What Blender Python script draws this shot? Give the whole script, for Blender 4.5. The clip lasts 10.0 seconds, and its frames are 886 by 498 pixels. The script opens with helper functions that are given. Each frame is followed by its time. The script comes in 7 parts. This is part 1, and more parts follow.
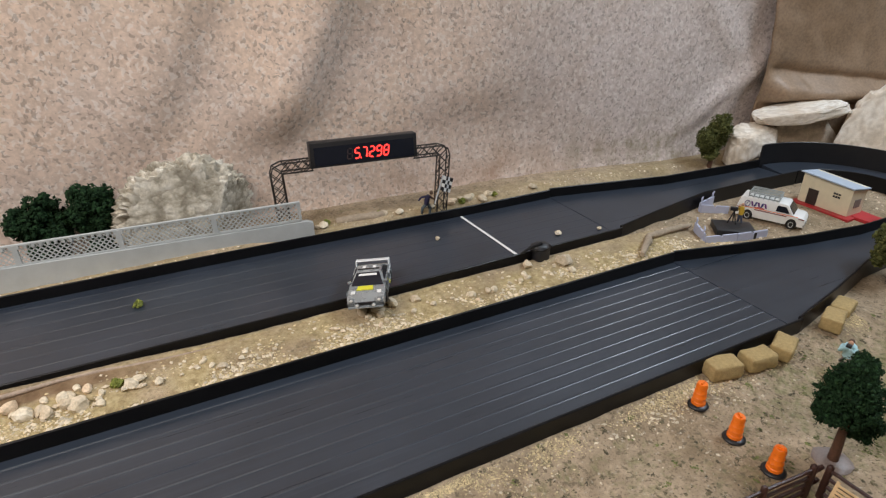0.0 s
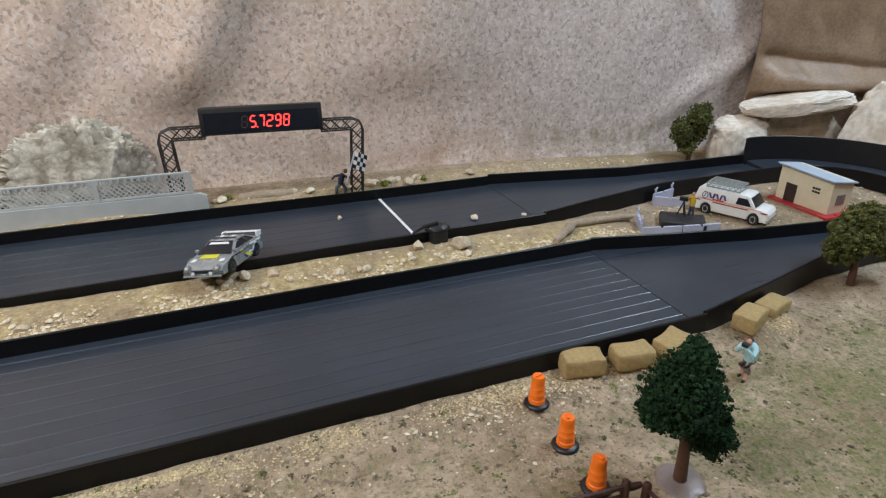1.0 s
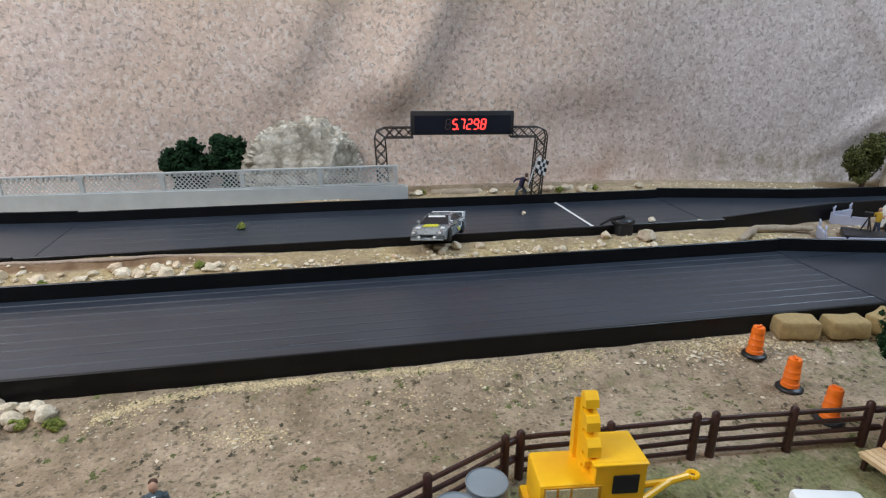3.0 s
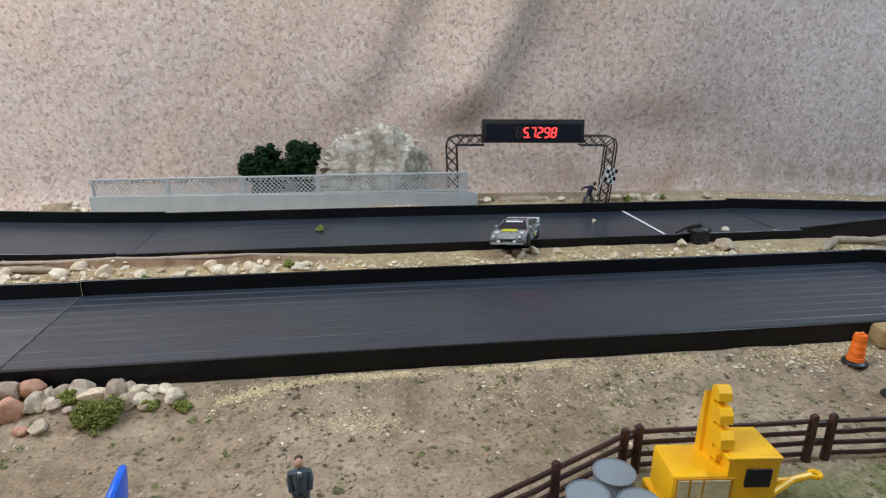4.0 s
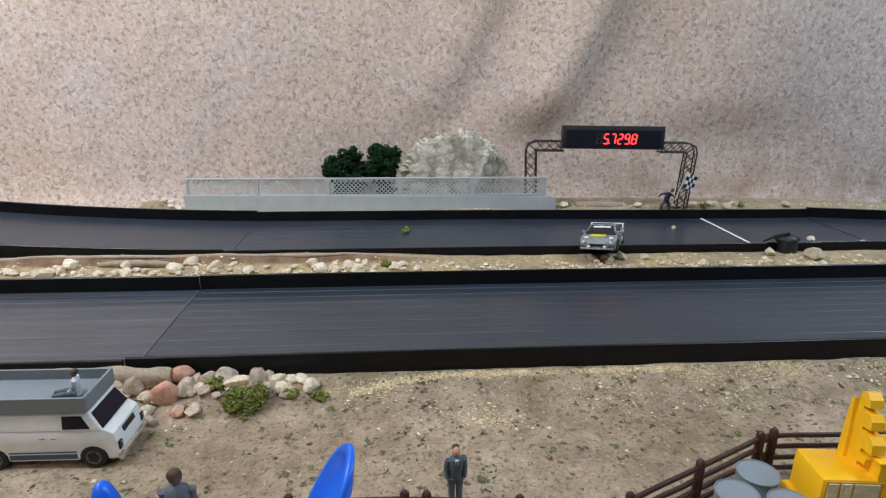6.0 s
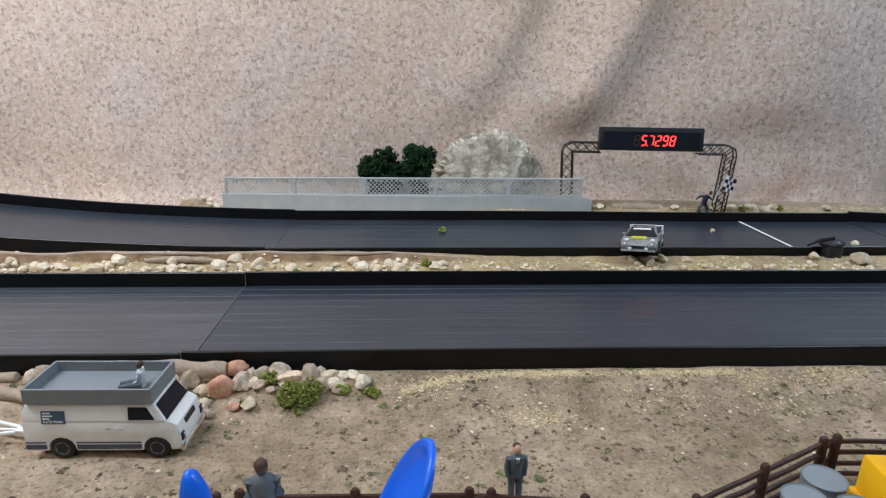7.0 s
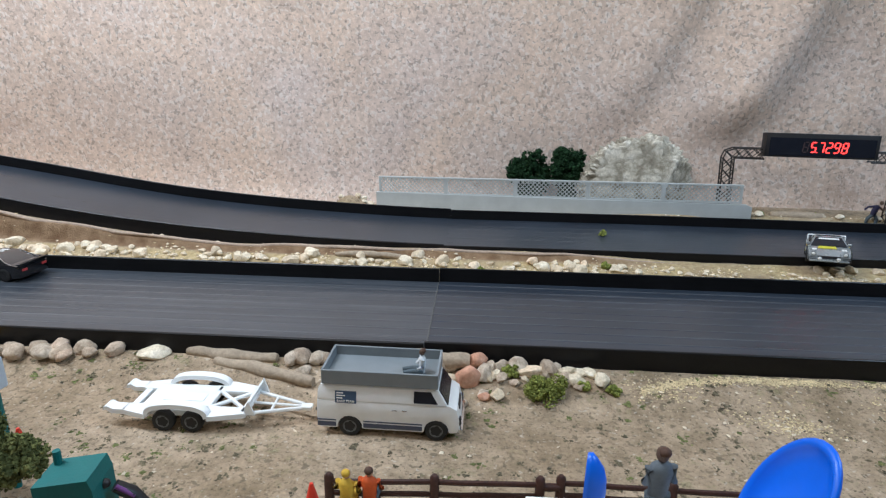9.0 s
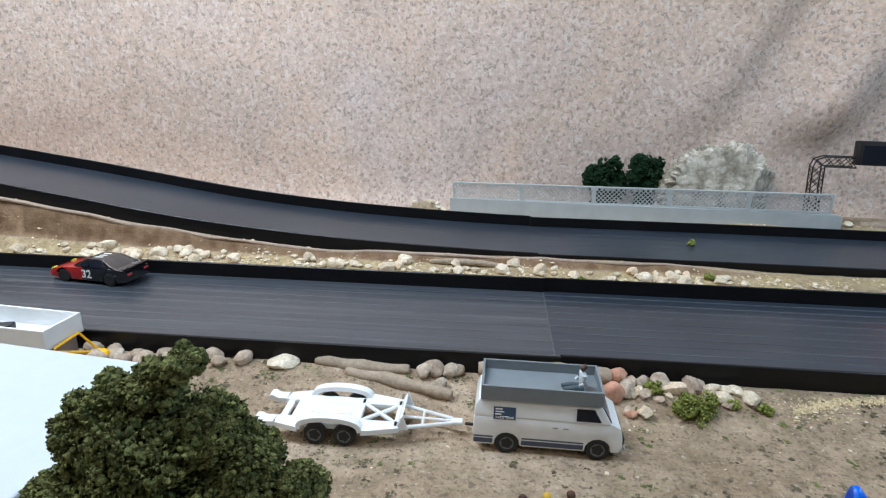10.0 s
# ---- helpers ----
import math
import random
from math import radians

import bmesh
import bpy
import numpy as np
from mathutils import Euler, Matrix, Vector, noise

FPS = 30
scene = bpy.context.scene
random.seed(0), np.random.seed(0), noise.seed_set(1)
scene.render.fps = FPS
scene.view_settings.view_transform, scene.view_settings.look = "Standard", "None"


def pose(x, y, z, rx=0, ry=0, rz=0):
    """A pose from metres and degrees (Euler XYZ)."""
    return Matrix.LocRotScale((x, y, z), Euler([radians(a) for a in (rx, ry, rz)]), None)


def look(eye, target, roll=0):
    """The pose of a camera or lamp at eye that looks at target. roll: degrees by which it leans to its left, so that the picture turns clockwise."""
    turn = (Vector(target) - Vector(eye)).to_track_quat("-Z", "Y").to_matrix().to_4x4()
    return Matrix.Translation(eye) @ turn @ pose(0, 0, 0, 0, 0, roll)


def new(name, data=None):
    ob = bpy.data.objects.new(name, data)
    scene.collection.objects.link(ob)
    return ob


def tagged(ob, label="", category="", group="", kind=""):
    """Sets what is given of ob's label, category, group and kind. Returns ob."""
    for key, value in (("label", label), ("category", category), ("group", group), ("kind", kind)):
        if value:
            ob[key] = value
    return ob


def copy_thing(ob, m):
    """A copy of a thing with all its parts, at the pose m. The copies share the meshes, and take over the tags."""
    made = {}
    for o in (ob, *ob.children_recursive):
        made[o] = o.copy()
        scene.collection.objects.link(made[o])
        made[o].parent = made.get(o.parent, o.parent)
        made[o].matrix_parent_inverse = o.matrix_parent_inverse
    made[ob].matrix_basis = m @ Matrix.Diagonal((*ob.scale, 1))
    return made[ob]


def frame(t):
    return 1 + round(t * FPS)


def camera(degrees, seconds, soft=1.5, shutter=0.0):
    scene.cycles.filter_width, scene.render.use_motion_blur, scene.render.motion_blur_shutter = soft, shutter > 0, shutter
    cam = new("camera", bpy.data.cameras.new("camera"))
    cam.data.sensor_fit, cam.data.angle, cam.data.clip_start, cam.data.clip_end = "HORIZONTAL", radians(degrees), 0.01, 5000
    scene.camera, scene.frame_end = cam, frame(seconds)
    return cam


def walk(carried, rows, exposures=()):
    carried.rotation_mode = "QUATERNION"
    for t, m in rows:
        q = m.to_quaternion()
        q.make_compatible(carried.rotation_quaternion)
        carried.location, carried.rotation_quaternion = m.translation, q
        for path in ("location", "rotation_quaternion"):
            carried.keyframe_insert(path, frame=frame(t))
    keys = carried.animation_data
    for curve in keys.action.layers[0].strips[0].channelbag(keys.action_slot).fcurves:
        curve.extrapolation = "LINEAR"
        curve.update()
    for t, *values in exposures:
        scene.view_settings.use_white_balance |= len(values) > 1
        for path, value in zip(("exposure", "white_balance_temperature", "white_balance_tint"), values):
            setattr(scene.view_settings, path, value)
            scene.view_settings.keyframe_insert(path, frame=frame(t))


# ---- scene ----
cam = camera(73.72, 10.0, 1.25)
PATH = [
    (0, (0.0103, 0.0069, 0.3028), (0.8463, 1.5881, -0.5922), 0.28),
    (0.5, (0.1400, -0.0103, 0.2701), (0.8979, 1.6239, -0.5988), 0.08),
    (1, (0.1779, -0.0262, 0.2376), (0.8497, 1.6657, -0.5908), 0.01),
    (1.5, (0.1429, -0.0498, 0.2196), (0.7353, 1.6934, -0.5615), 0.08),
    (2, (0.1090, -0.0728, 0.2139), (0.6222, 1.7150, -0.5211), 0.19),
    (3.5, (0.0496, -0.0772, 0.1906), (0.3645, 1.7941, -0.4413), 0.48),
    (4, (0.0248, -0.0812, 0.1908), (0.2909, 1.8020, -0.4279), 0.45),
    (4.5, (0.0030, -0.0856, 0.1943), (0.2361, 1.8028, -0.4217), 0.51),
    (5, (-0.0086, -0.0873, 0.1939), (0.1954, 1.8047, -0.4216), 0.55),
    (5.5, (-0.0193, -0.0893, 0.1963), (0.1576, 1.8054, -0.4193), 0.59),
    (7, (-0.0510, -0.0908, 0.1949), (0.0401, 1.8116, -0.4157), 0.76),
    (7.5, (-0.0608, -0.0933, 0.1954), (-0.0168, 1.8111, -0.4141), 0.80),
    (8, (-0.0791, -0.0965, 0.1992), (-0.0867, 1.8080, -0.4115), 0.85),
    (8.5, (-0.1165, -0.0983, 0.2009), (-0.1782, 1.8051, -0.4099), 0.94),
    (9, (-0.1632, -0.1030, 0.1962), (-0.2765, 1.7985, -0.4133), 0.84),
    (9.5, (-0.2001, -0.0988, 0.1949), (-0.3470, 1.8017, -0.4105), 0.90),
    (10, (-0.2409, -0.0993, 0.1967), (-0.4055, 1.8017, -0.4027), 1.01),
]
walk(cam, [(t, look(eye, target, roll)) for t, eye, target, roll in PATH],
     [(0.0, -0.06, 7050, 15), (1.0, 0.02, 6600, 12), (2.2, -0.02, 6270, 11), (5.0, -0.06, 6150, 11), (8.5, -0.05, 5980, 9), (10.0, -0.04, 5760, 7)])

# ---------------------------------------------------------------- light and room
world = bpy.data.worlds.new("room_air")
scene.world = world
world.use_nodes = True
world.node_tree.nodes["Background"].inputs[0].default_value = (0.75, 0.82, 1.0, 1)
world.node_tree.nodes["Background"].inputs[1].default_value = 0.095
scene.view_settings.exposure = 0.0


def ceiling_lamp(x, y, z, sx, sy, power, color, tx, ty):
    data = bpy.data.lights.new("ceiling_lamp", "AREA")
    data.shape, data.size, data.size_y, data.energy, data.color = "RECTANGLE", sx, sy, power, color
    ob = new("ceiling_lamp", data)
    ob.matrix_world = look((x, y, z), (tx, ty, 0.0))
    return ob


ceiling_lamp(-0.90, 0.20, 1.10, 1.0, 0.16, 18.0, (0.91, 0.95, 1.0), -0.75, 0.60)
ceiling_lamp(1.35, 0.08, 1.35, 1.0, 0.16, 21.0, (0.66, 0.83, 1.0), 0.90, 0.45)
ceiling_lamp(-0.55, -0.85, 1.45, 1.2, 0.20, 5.8, (1.0, 0.88, 0.74), 0.0, 0.5)

# ---------------------------------------------------------------- materials


def nodes_of(name):
    m = bpy.data.materials.new(name)
    m.use_nodes = True
    return m, m.node_tree.nodes, m.node_tree.links, m.node_tree.nodes["Principled BSDF"]


def ramp_node(n, stops):
    r = n.new("ShaderNodeValToRGB")
    while len(r.color_ramp.elements) < len(stops):
        r.color_ramp.elements.new(0.5)
    for e, (p, c) in zip(r.color_ramp.elements, stops):
        e.position, e.color = p, (*c, 1)
    return r


def noise_node(n, l, vec, scale, detail=4.0, rough=0.55):
    t = n.new("ShaderNodeTexNoise")
    t.inputs["Scale"].default_value, t.inputs["Detail"].default_value, t.inputs["Roughness"].default_value = scale, detail, rough
    l.new(vec, t.inputs["Vector"])
    return t.outputs[0]


def mix_node(n, l, fac, a, b, blend="MIX"):
    m = n.new("ShaderNodeMix")
    m.data_type, m.blend_type = "RGBA", blend
    for sock, v in ((m.inputs[0], fac), (m.inputs[6], a), (m.inputs[7], b)):
        if isinstance(v, (int, float)):
            sock.default_value = v
        elif isinstance(v, tuple):
            sock.default_value = (*v, 1)
        else:
            l.new(v, sock)
    return m.outputs[2]


def shade(c, k):
    return tuple(min(1.0, v * k) for v in c)


def bump_node(n, l, b, height, strength, dist=0.001):
    u = n.new("ShaderNodeBump")
    u.inputs["Strength"].default_value, u.inputs["Distance"].default_value = strength, dist
    l.new(height, u.inputs["Height"])
    l.new(u.outputs[0], b.inputs["Normal"])


def surf(name, color, rough=0.5, metal=0.0, var=0.18, scale=120.0, bump=0.12, bscale=900.0, coat=0.0, island=0.0, per_object=0.0, spec=0.5):
    """A worn plain surface: two scales of noise in colour, gloss and relief."""
    m, n, l, b = nodes_of(name)
    tc = n.new("ShaderNodeTexCoord").outputs["Object"]
    big = noise_node(n, l, tc, scale)
    fine = noise_node(n, l, tc, bscale, 3.0)
    r = ramp_node(n, ((0.28, shade(color, 1 - var)), (0.72, shade(color, 1 + var))))
    l.new(big, r.inputs[0])
    out = mix_node(n, l, 0.35 * min(1.0, var * 4), r.outputs[0], ramp_fine(n, l, fine, color, var))
    if island or per_object:
        src = n.new("ShaderNodeNewGeometry").outputs["Random Per Island"] if island else n.new("ShaderNodeObjectInfo").outputs["Random"]
        k = island or per_object
        rr = ramp_node(n, ((0.0, (1 - k,) * 3), (0.5, (1 - k * 0.2, 1 - k * 0.25, 1 - k * 0.3)), (1.0, (1 + k * 0.6,) * 3)))
        l.new(src, rr.inputs[0])
        out = mix_node(n, l, 1.0, out, rr.outputs[0], "MULTIPLY")
    l.new(out, b.inputs["Base Color"])
    b.inputs["Metallic"].default_value = metal
    mr = n.new("ShaderNodeMapRange")
    mr.inputs[3].default_value, mr.inputs[4].default_value = max(0.02, rough - 0.1), min(1.0, rough + 0.1)
    l.new(big, mr.inputs[0])
    l.new(mr.outputs[0], b.inputs["Roughness"])
    b.inputs["Coat Weight"].default_value = coat
    b.inputs["Coat Roughness"].default_value = 0.08
    b.inputs["Specular IOR Level"].default_value = spec
    if bump:
        bump_node(n, l, b, fine, bump)
    return m


def ramp_fine(n, l, src, color, var):
    r = ramp_node(n, ((0.35, shade(color, 1 - var * 1.6)), (0.65, shade(color, 1 + var * 1.3))))
    l.new(src, r.inputs[0])
    return r.outputs[0]


def voronoi_node(n, l, vec, scale):
    t = n.new("ShaderNodeTexVoronoi")
    t.inputs["Scale"].default_value = scale
    l.new(vec, t.inputs["Vector"])
    return t.outputs["Distance"], t.outputs["Color"]


def math_node(n, l, op, a, b):
    m = n.new("ShaderNodeMath")
    m.operation = op
    for sock, v in zip(m.inputs, (a, b)):
        if isinstance(v, (int, float)):
            sock.default_value = v
        else:
            l.new(v, sock)
    return m.outputs[0]


def fleck_mask(n, l, vec, scale, gate, soft=0.05, twist=1.4):
    """Short crooked flecks: the peaks of a twisted noise."""
    t = n.new("ShaderNodeTexNoise")
    t.inputs["Scale"].default_value, t.inputs["Detail"].default_value, t.inputs["Roughness"].default_value, t.inputs["Distortion"].default_value = scale, 1.2, 0.5, twist
    l.new(vec, t.inputs["Vector"])
    r = ramp_node(n, ((gate, (0, 0, 0)), (gate + soft, (1, 1, 1))))
    l.new(t.outputs[0], r.inputs[0])
    return r.outputs[0]


def backdrop_material():
    m, n, l, b = nodes_of("stone_print_paper")
    tc = n.new("ShaderNodeTexCoord").outputs["Object"]
    sh = n.new("ShaderNodeVectorMath")
    sh.operation = "ADD"
    sh.inputs[1].default_value = (3.1, 1.7, 2.3)
    l.new(tc, sh.inputs[0])
    off = sh.outputs[0]
    large = noise_node(n, l, tc, 3.2, 3.0)
    blot = noise_node(n, l, tc, 24.0, 5.0, 0.6)
    mid = noise_node(n, l, tc, 165.0, 2.5, 0.6)
    fine = noise_node(n, l, tc, 480.0, 2.0, 0.6)
    base = ramp_node(n, ((0.34, (0.655, 0.535, 0.465)), (0.5, (0.745, 0.585, 0.475)), (0.66, (0.705, 0.585, 0.525))))
    l.new(large, base.inputs[0])
    # cool light from the right is painted into the print: tan to cool grey
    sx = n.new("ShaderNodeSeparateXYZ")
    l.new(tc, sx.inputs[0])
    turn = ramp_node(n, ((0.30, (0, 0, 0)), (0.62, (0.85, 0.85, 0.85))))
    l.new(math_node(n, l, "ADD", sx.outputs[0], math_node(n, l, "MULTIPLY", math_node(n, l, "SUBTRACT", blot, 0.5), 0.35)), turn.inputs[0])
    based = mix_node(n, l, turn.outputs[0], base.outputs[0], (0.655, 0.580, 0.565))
    light = ramp_node(n, ((0.34, (0.84, 0.815, 0.795)), (0.48, (0.98, 0.97, 0.96)), (0.66, (1.10, 1.09, 1.08))))
    l.new(mid, light.inputs[0])
    out = mix_node(n, l, 1.0, based, light.outputs[0], "MULTIPLY")
    tone = ramp_node(n, ((0.32, (0.95, 0.94, 0.94)), (0.68, (1.05, 1.05, 1.05))))
    l.new(blot, tone.inputs[0])
    out = mix_node(n, l, 1.0, out, tone.outputs[0], "MULTIPLY")
    wide = fleck_mask(n, l, off, 120.0, 0.50, 0.08)
    dark = fleck_mask(n, l, tc, 185.0, 0.600, 0.040, 0.5)
    pale = fleck_mask(n, l, off, 170.0, 0.565, 0.050, 0.6)
    out = mix_node(n, l, math_node(n, l, "MULTIPLY", wide, 0.22), out, (0.46, 0.35, 0.275))
    out = mix_node(n, l, math_node(n, l, "MULTIPLY", pale, 0.42), out, (0.88, 0.82, 0.77))
    out = mix_node(n, l, math_node(n, l, "MULTIPLY", dark, 0.50), out, (0.24, 0.19, 0.155))
    # a few dark chips of uneven size
    dist, col = voronoi_node(n, l, off, 135.0)
    sep = n.new("ShaderNodeSeparateColor")
    l.new(col, sep.inputs[0])
    size = math_node(n, l, "MULTIPLY", math_node(n, l, "SUBTRACT", sep.outputs[0], 0.50), 0.50)
    wob = math_node(n, l, "ADD", dist, math_node(n, l, "MULTIPLY", math_node(n, l, "SUBTRACT", fine, 0.5), 0.7))
    chip = ramp_node(n, ((0.0, (0, 0, 0)), (0.12, (0.55, 0.55, 0.55))))
    l.new(math_node(n, l, "SUBTRACT", size, wob), chip.inputs[0])
    out = mix_node(n, l, chip.outputs[0], out, (0.17, 0.135, 0.115))
    # olive flock dust rubbed into the paper in patches
    att = n.new("ShaderNodeAttribute")
    att.attribute_name = "stain"
    rub = ramp_node(n, ((0.42, (0, 0, 0)), (0.66, (0.8, 0.8, 0.8))))
    l.new(noise_node(n, l, tc, 40.0, 5.0, 0.65), rub.inputs[0])
    out = mix_node(n, l, math_node(n, l, "MULTIPLY", att.outputs["Fac"], rub.outputs[0]), out, (0.27, 0.225, 0.13))
    # reddish earth dust along the foot
    att2 = n.new("ShaderNodeAttribute")
    att2.attribute_name = "dust"
    haze = ramp_node(n, ((0.36, (0, 0, 0)), (0.66, (0.75, 0.75, 0.75))))
    l.new(noise_node(n, l, off, 26.0, 5.0, 0.6), haze.inputs[0])
    out = mix_node(n, l, math_node(n, l, "MULTIPLY", att2.outputs["Fac"], haze.outputs[0]), out, (0.40, 0.255, 0.175))
    l.new(out, b.inputs["Base Color"])
    b.inputs["Roughness"].default_value = 0.46
    add = math_node(n, l, "ADD", mid, math_node(n, l, "MULTIPLY", math_node(n, l, "SUBTRACT", pale, dark), 0.16))
    bump_node(n, l, b, add, 0.30, 0.0024)
    return m


def ground_material():
    m, n, l, b = nodes_of("sandy_ground")
    tc = n.new("ShaderNodeTexCoord").outputs["Object"]
    large = noise_node(n, l, tc, 9.0, 4.0)
    mid = noise_node(n, l, tc, 70.0, 4.0, 0.6)
    fine = noise_node(n, l, tc, 430.0, 4.0, 0.7)
    base = ramp_node(n, ((0.30, (0.288, 0.216, 0.144)), (0.52, (0.402, 0.310, 0.222)), (0.70, (0.474, 0.372, 0.276))))
    l.new(large, base.inputs[0])
    tone = ramp_node(n, ((0.36, (0.78, 0.77, 0.72)), (0.66, (1.16, 1.15, 1.12))))
    l.new(mid, tone.inputs[0])
    out = mix_node(n, l, 1.0, base.outputs[0], tone.outputs[0], "MULTIPLY")
    grain = ramp_node(n, ((0.32, (0.42, 0.39, 0.35)), (0.45, (0.95, 0.95, 0.95)), (0.60, (1.08, 1.07, 1.04)), (0.72, (1.5, 1.46, 1.36))))
    l.new(fine, grain.inputs[0])
    out = mix_node(n, l, 0.75, out, grain.outputs[0], "MULTIPLY")
    fleck = ramp_node(n, ((0.575, (0, 0, 0)), (0.65, (0.72, 0.72, 0.72))))
    l.new(noise_node(n, l, tc, 250.0, 2.0, 0.6), fleck.inputs[0])
    out = mix_node(n, l, fleck.outputs[0], out, (0.15, 0.12, 0.082))
    pale = ramp_node(n, ((0.62, (0, 0, 0)), (0.71, (0.50, 0.50, 0.50))))
    l.new(noise_node(n, l, tc, 330.0, 2.0, 0.6), pale.inputs[0])
    out = mix_node(n, l, pale.outputs[0], out, (0.62, 0.55, 0.45))
    # thin green flock, strongest on the fenced lawn
    att = n.new("ShaderNodeAttribute")
    att.attribute_name = "flock"
    patch = noise_node(n, l, tc, 120.0, 4.0, 0.65)
    mul = n.new("ShaderNodeMath")
    mul.operation = "MULTIPLY_ADD"
    mul.inputs[1].default_value, mul.inputs[2].default_value = 1.0, -0.92
    l.new(patch, mul.inputs[0])
    ad = n.new("ShaderNodeMath")
    ad.operation = "ADD"
    l.new(att.outputs["Fac"], ad.inputs[0])
    l.new(mul.outputs[0], ad.inputs[1])
    gr = ramp_node(n, ((0.0, (0, 0, 0)), (0.30, (0.80, 0.80, 0.80))))
    l.new(ad.outputs[0], gr.inputs[0])
    green = ramp_node(n, ((0.35, (0.11, 0.125, 0.045)), (0.65, (0.25, 0.26, 0.115))))
    l.new(fine, green.inputs[0])
    out = mix_node(n, l, gr.outputs[0], out, green.outputs[0])
    # straw coloured turf on the strip between the tracks
    att2 = n.new("ShaderNodeAttribute")
    att2.attribute_name = "straw"
    st = noise_node(n, l, tc, 160.0, 4.0, 0.7)
    straw = ramp_node(n, ((0.3, (0.25, 0.185, 0.085)), (0.5, (0.47, 0.365, 0.185)), (0.7, (0.66, 0.55, 0.33))))
    l.new(st, straw.inputs[0])
    m2 = n.new("ShaderNodeMath")
    m2.operation = "MULTIPLY"
    m2.inputs[1].default_value = 0.85
    l.new(att2.outputs["Fac"], m2.inputs[0])
    out = mix_node(n, l, m2.outputs[0], out, straw.outputs[0])
    # brown paper bank face, its colour darkened for the shade under the rim
    att3 = n.new("ShaderNodeAttribute")
    att3.attribute_name = "bank"
    shaded_kraft = ramp_node(n, ((0.35, (0.17, 0.100, 0.055)), (0.65, (0.30, 0.200, 0.120))))
    l.new(mid, shaded_kraft.inputs[0])
    out = mix_node(n, l, att3.outputs["Fac"], out, shaded_kraft.outputs[0])
    l.new(out, b.inputs["Base Color"])
    b.inputs["Roughness"].default_value = 0.95
    b.inputs["Specular IOR Level"].default_value = 0.15
    bump_node(n, l, b, fine, 0.9, 0.0016)
    return m


def track_material(name="black_track_plastic", wear=0.0):
    m, n, l, b = nodes_of(name)
    tc = n.new("ShaderNodeTexCoord").outputs["Object"]
    mp = n.new("ShaderNodeMapping")
    mp.inputs["Scale"].default_value = (4.0, 260.0, 40.0)
    l.new(tc, mp.inputs[0])
    streak = noise_node(n, l, mp.outputs[0], 1.0, 5.0, 0.7)
    dust = noise_node(n, l, tc, 14.0, 4.0)
    col = ramp_node(n, ((0.3, (0.020, 0.027, 0.038)), (0.6, (0.030, 0.039, 0.054)), (0.8, (0.050, 0.062, 0.080))))
    l.new(streak, col.inputs[0])
    out = mix_node(n, l, 0.25, col.outputs[0], ramp_fine(n, l, dust, (0.033, 0.042, 0.056), 0.3))
    if wear:
        scuff = ramp_node(n, ((0.42, (0, 0, 0)), (0.75, (wear, wear, wear))))
        l.new(streak, scuff.inputs[0])
        out = mix_node(n, l, scuff.outputs[0], mix_node(n, l, wear * 0.5, out, (0.085, 0.090, 0.094)), (0.17, 0.175, 0.178))
    l.new(out, b.inputs["Base Color"])
    mr = n.new("ShaderNodeMapRange")
    mr.inputs[3].default_value, mr.inputs[4].default_value = 0.22, 0.38
    l.new(streak, mr.inputs[0])
    l.new(mr.outputs[0], b.inputs["Roughness"])
    b.inputs["Specular IOR Level"].default_value = 0.68
    bump_node(n, l, b, streak, 0.10, 0.0006)
    return m


def rib_glint_material():
    """Rib crests: lamp glint painted in pale broken streaks along the lane's western half."""
    m, n, l, b = nodes_of("rib_glint_plastic")
    tc = n.new("ShaderNodeTexCoord").outputs["Object"]
    sx = n.new("ShaderNodeSeparateXYZ")
    l.new(tc, sx.inputs[0])
    mp = n.new("ShaderNodeMapping")
    mp.inputs["Scale"].default_value = (9.0, 60.0, 1.0)
    l.new(tc, mp.inputs[0])
    streak = noise_node(n, l, mp.outputs[0], 1.0, 4.0, 0.65)
    along = ramp_node(n, ((0.0, (0.9, 0.9, 0.9)), (0.10, (0.55, 0.55, 0.55)), (0.24, (0.0, 0.0, 0.0))))
    l.new(sx.outputs[0], along.inputs[0])
    broken = ramp_node(n, ((0.34, (0, 0, 0)), (0.56, (1, 1, 1))))
    l.new(streak, broken.inputs[0])
    fac = math_node(n, l, "MULTIPLY", along.outputs[0], broken.outputs[0])
    l.new(mix_node(n, l, fac, (0.030, 0.039, 0.054), (0.115, 0.125, 0.133)), b.inputs["Base Color"])
    b.inputs["Roughness"].default_value = 0.36
    return m


def foliage_material(name, dark, light):
    m, n, l, b = nodes_of(name)
    tc = n.new("ShaderNodeTexCoord").outputs["Object"]
    fine = noise_node(n, l, tc, 260.0, 4.0, 0.7)
    rnd = n.new("ShaderNodeNewGeometry").outputs["Random Per Island"]
    r1 = ramp_node(n, ((0.3, dark), (0.7, light)))
    l.new(fine, r1.inputs[0])
    r2 = ramp_node(n, ((0.0, (0.55, 0.6, 0.55)), (1.0, (1.5, 1.45, 1.3))))
    l.new(rnd, r2.inputs[0])
    l.new(mix_node(n, l, 1.0, r1.outputs[0], r2.outputs[0], "MULTIPLY"), b.inputs["Base Color"])
    b.inputs["Roughness"].default_value = 0.9
    b.inputs["Specular IOR Level"].default_value = 0.2
    bump_node(n, l, b, fine, 0.8, 0.002)
    return m


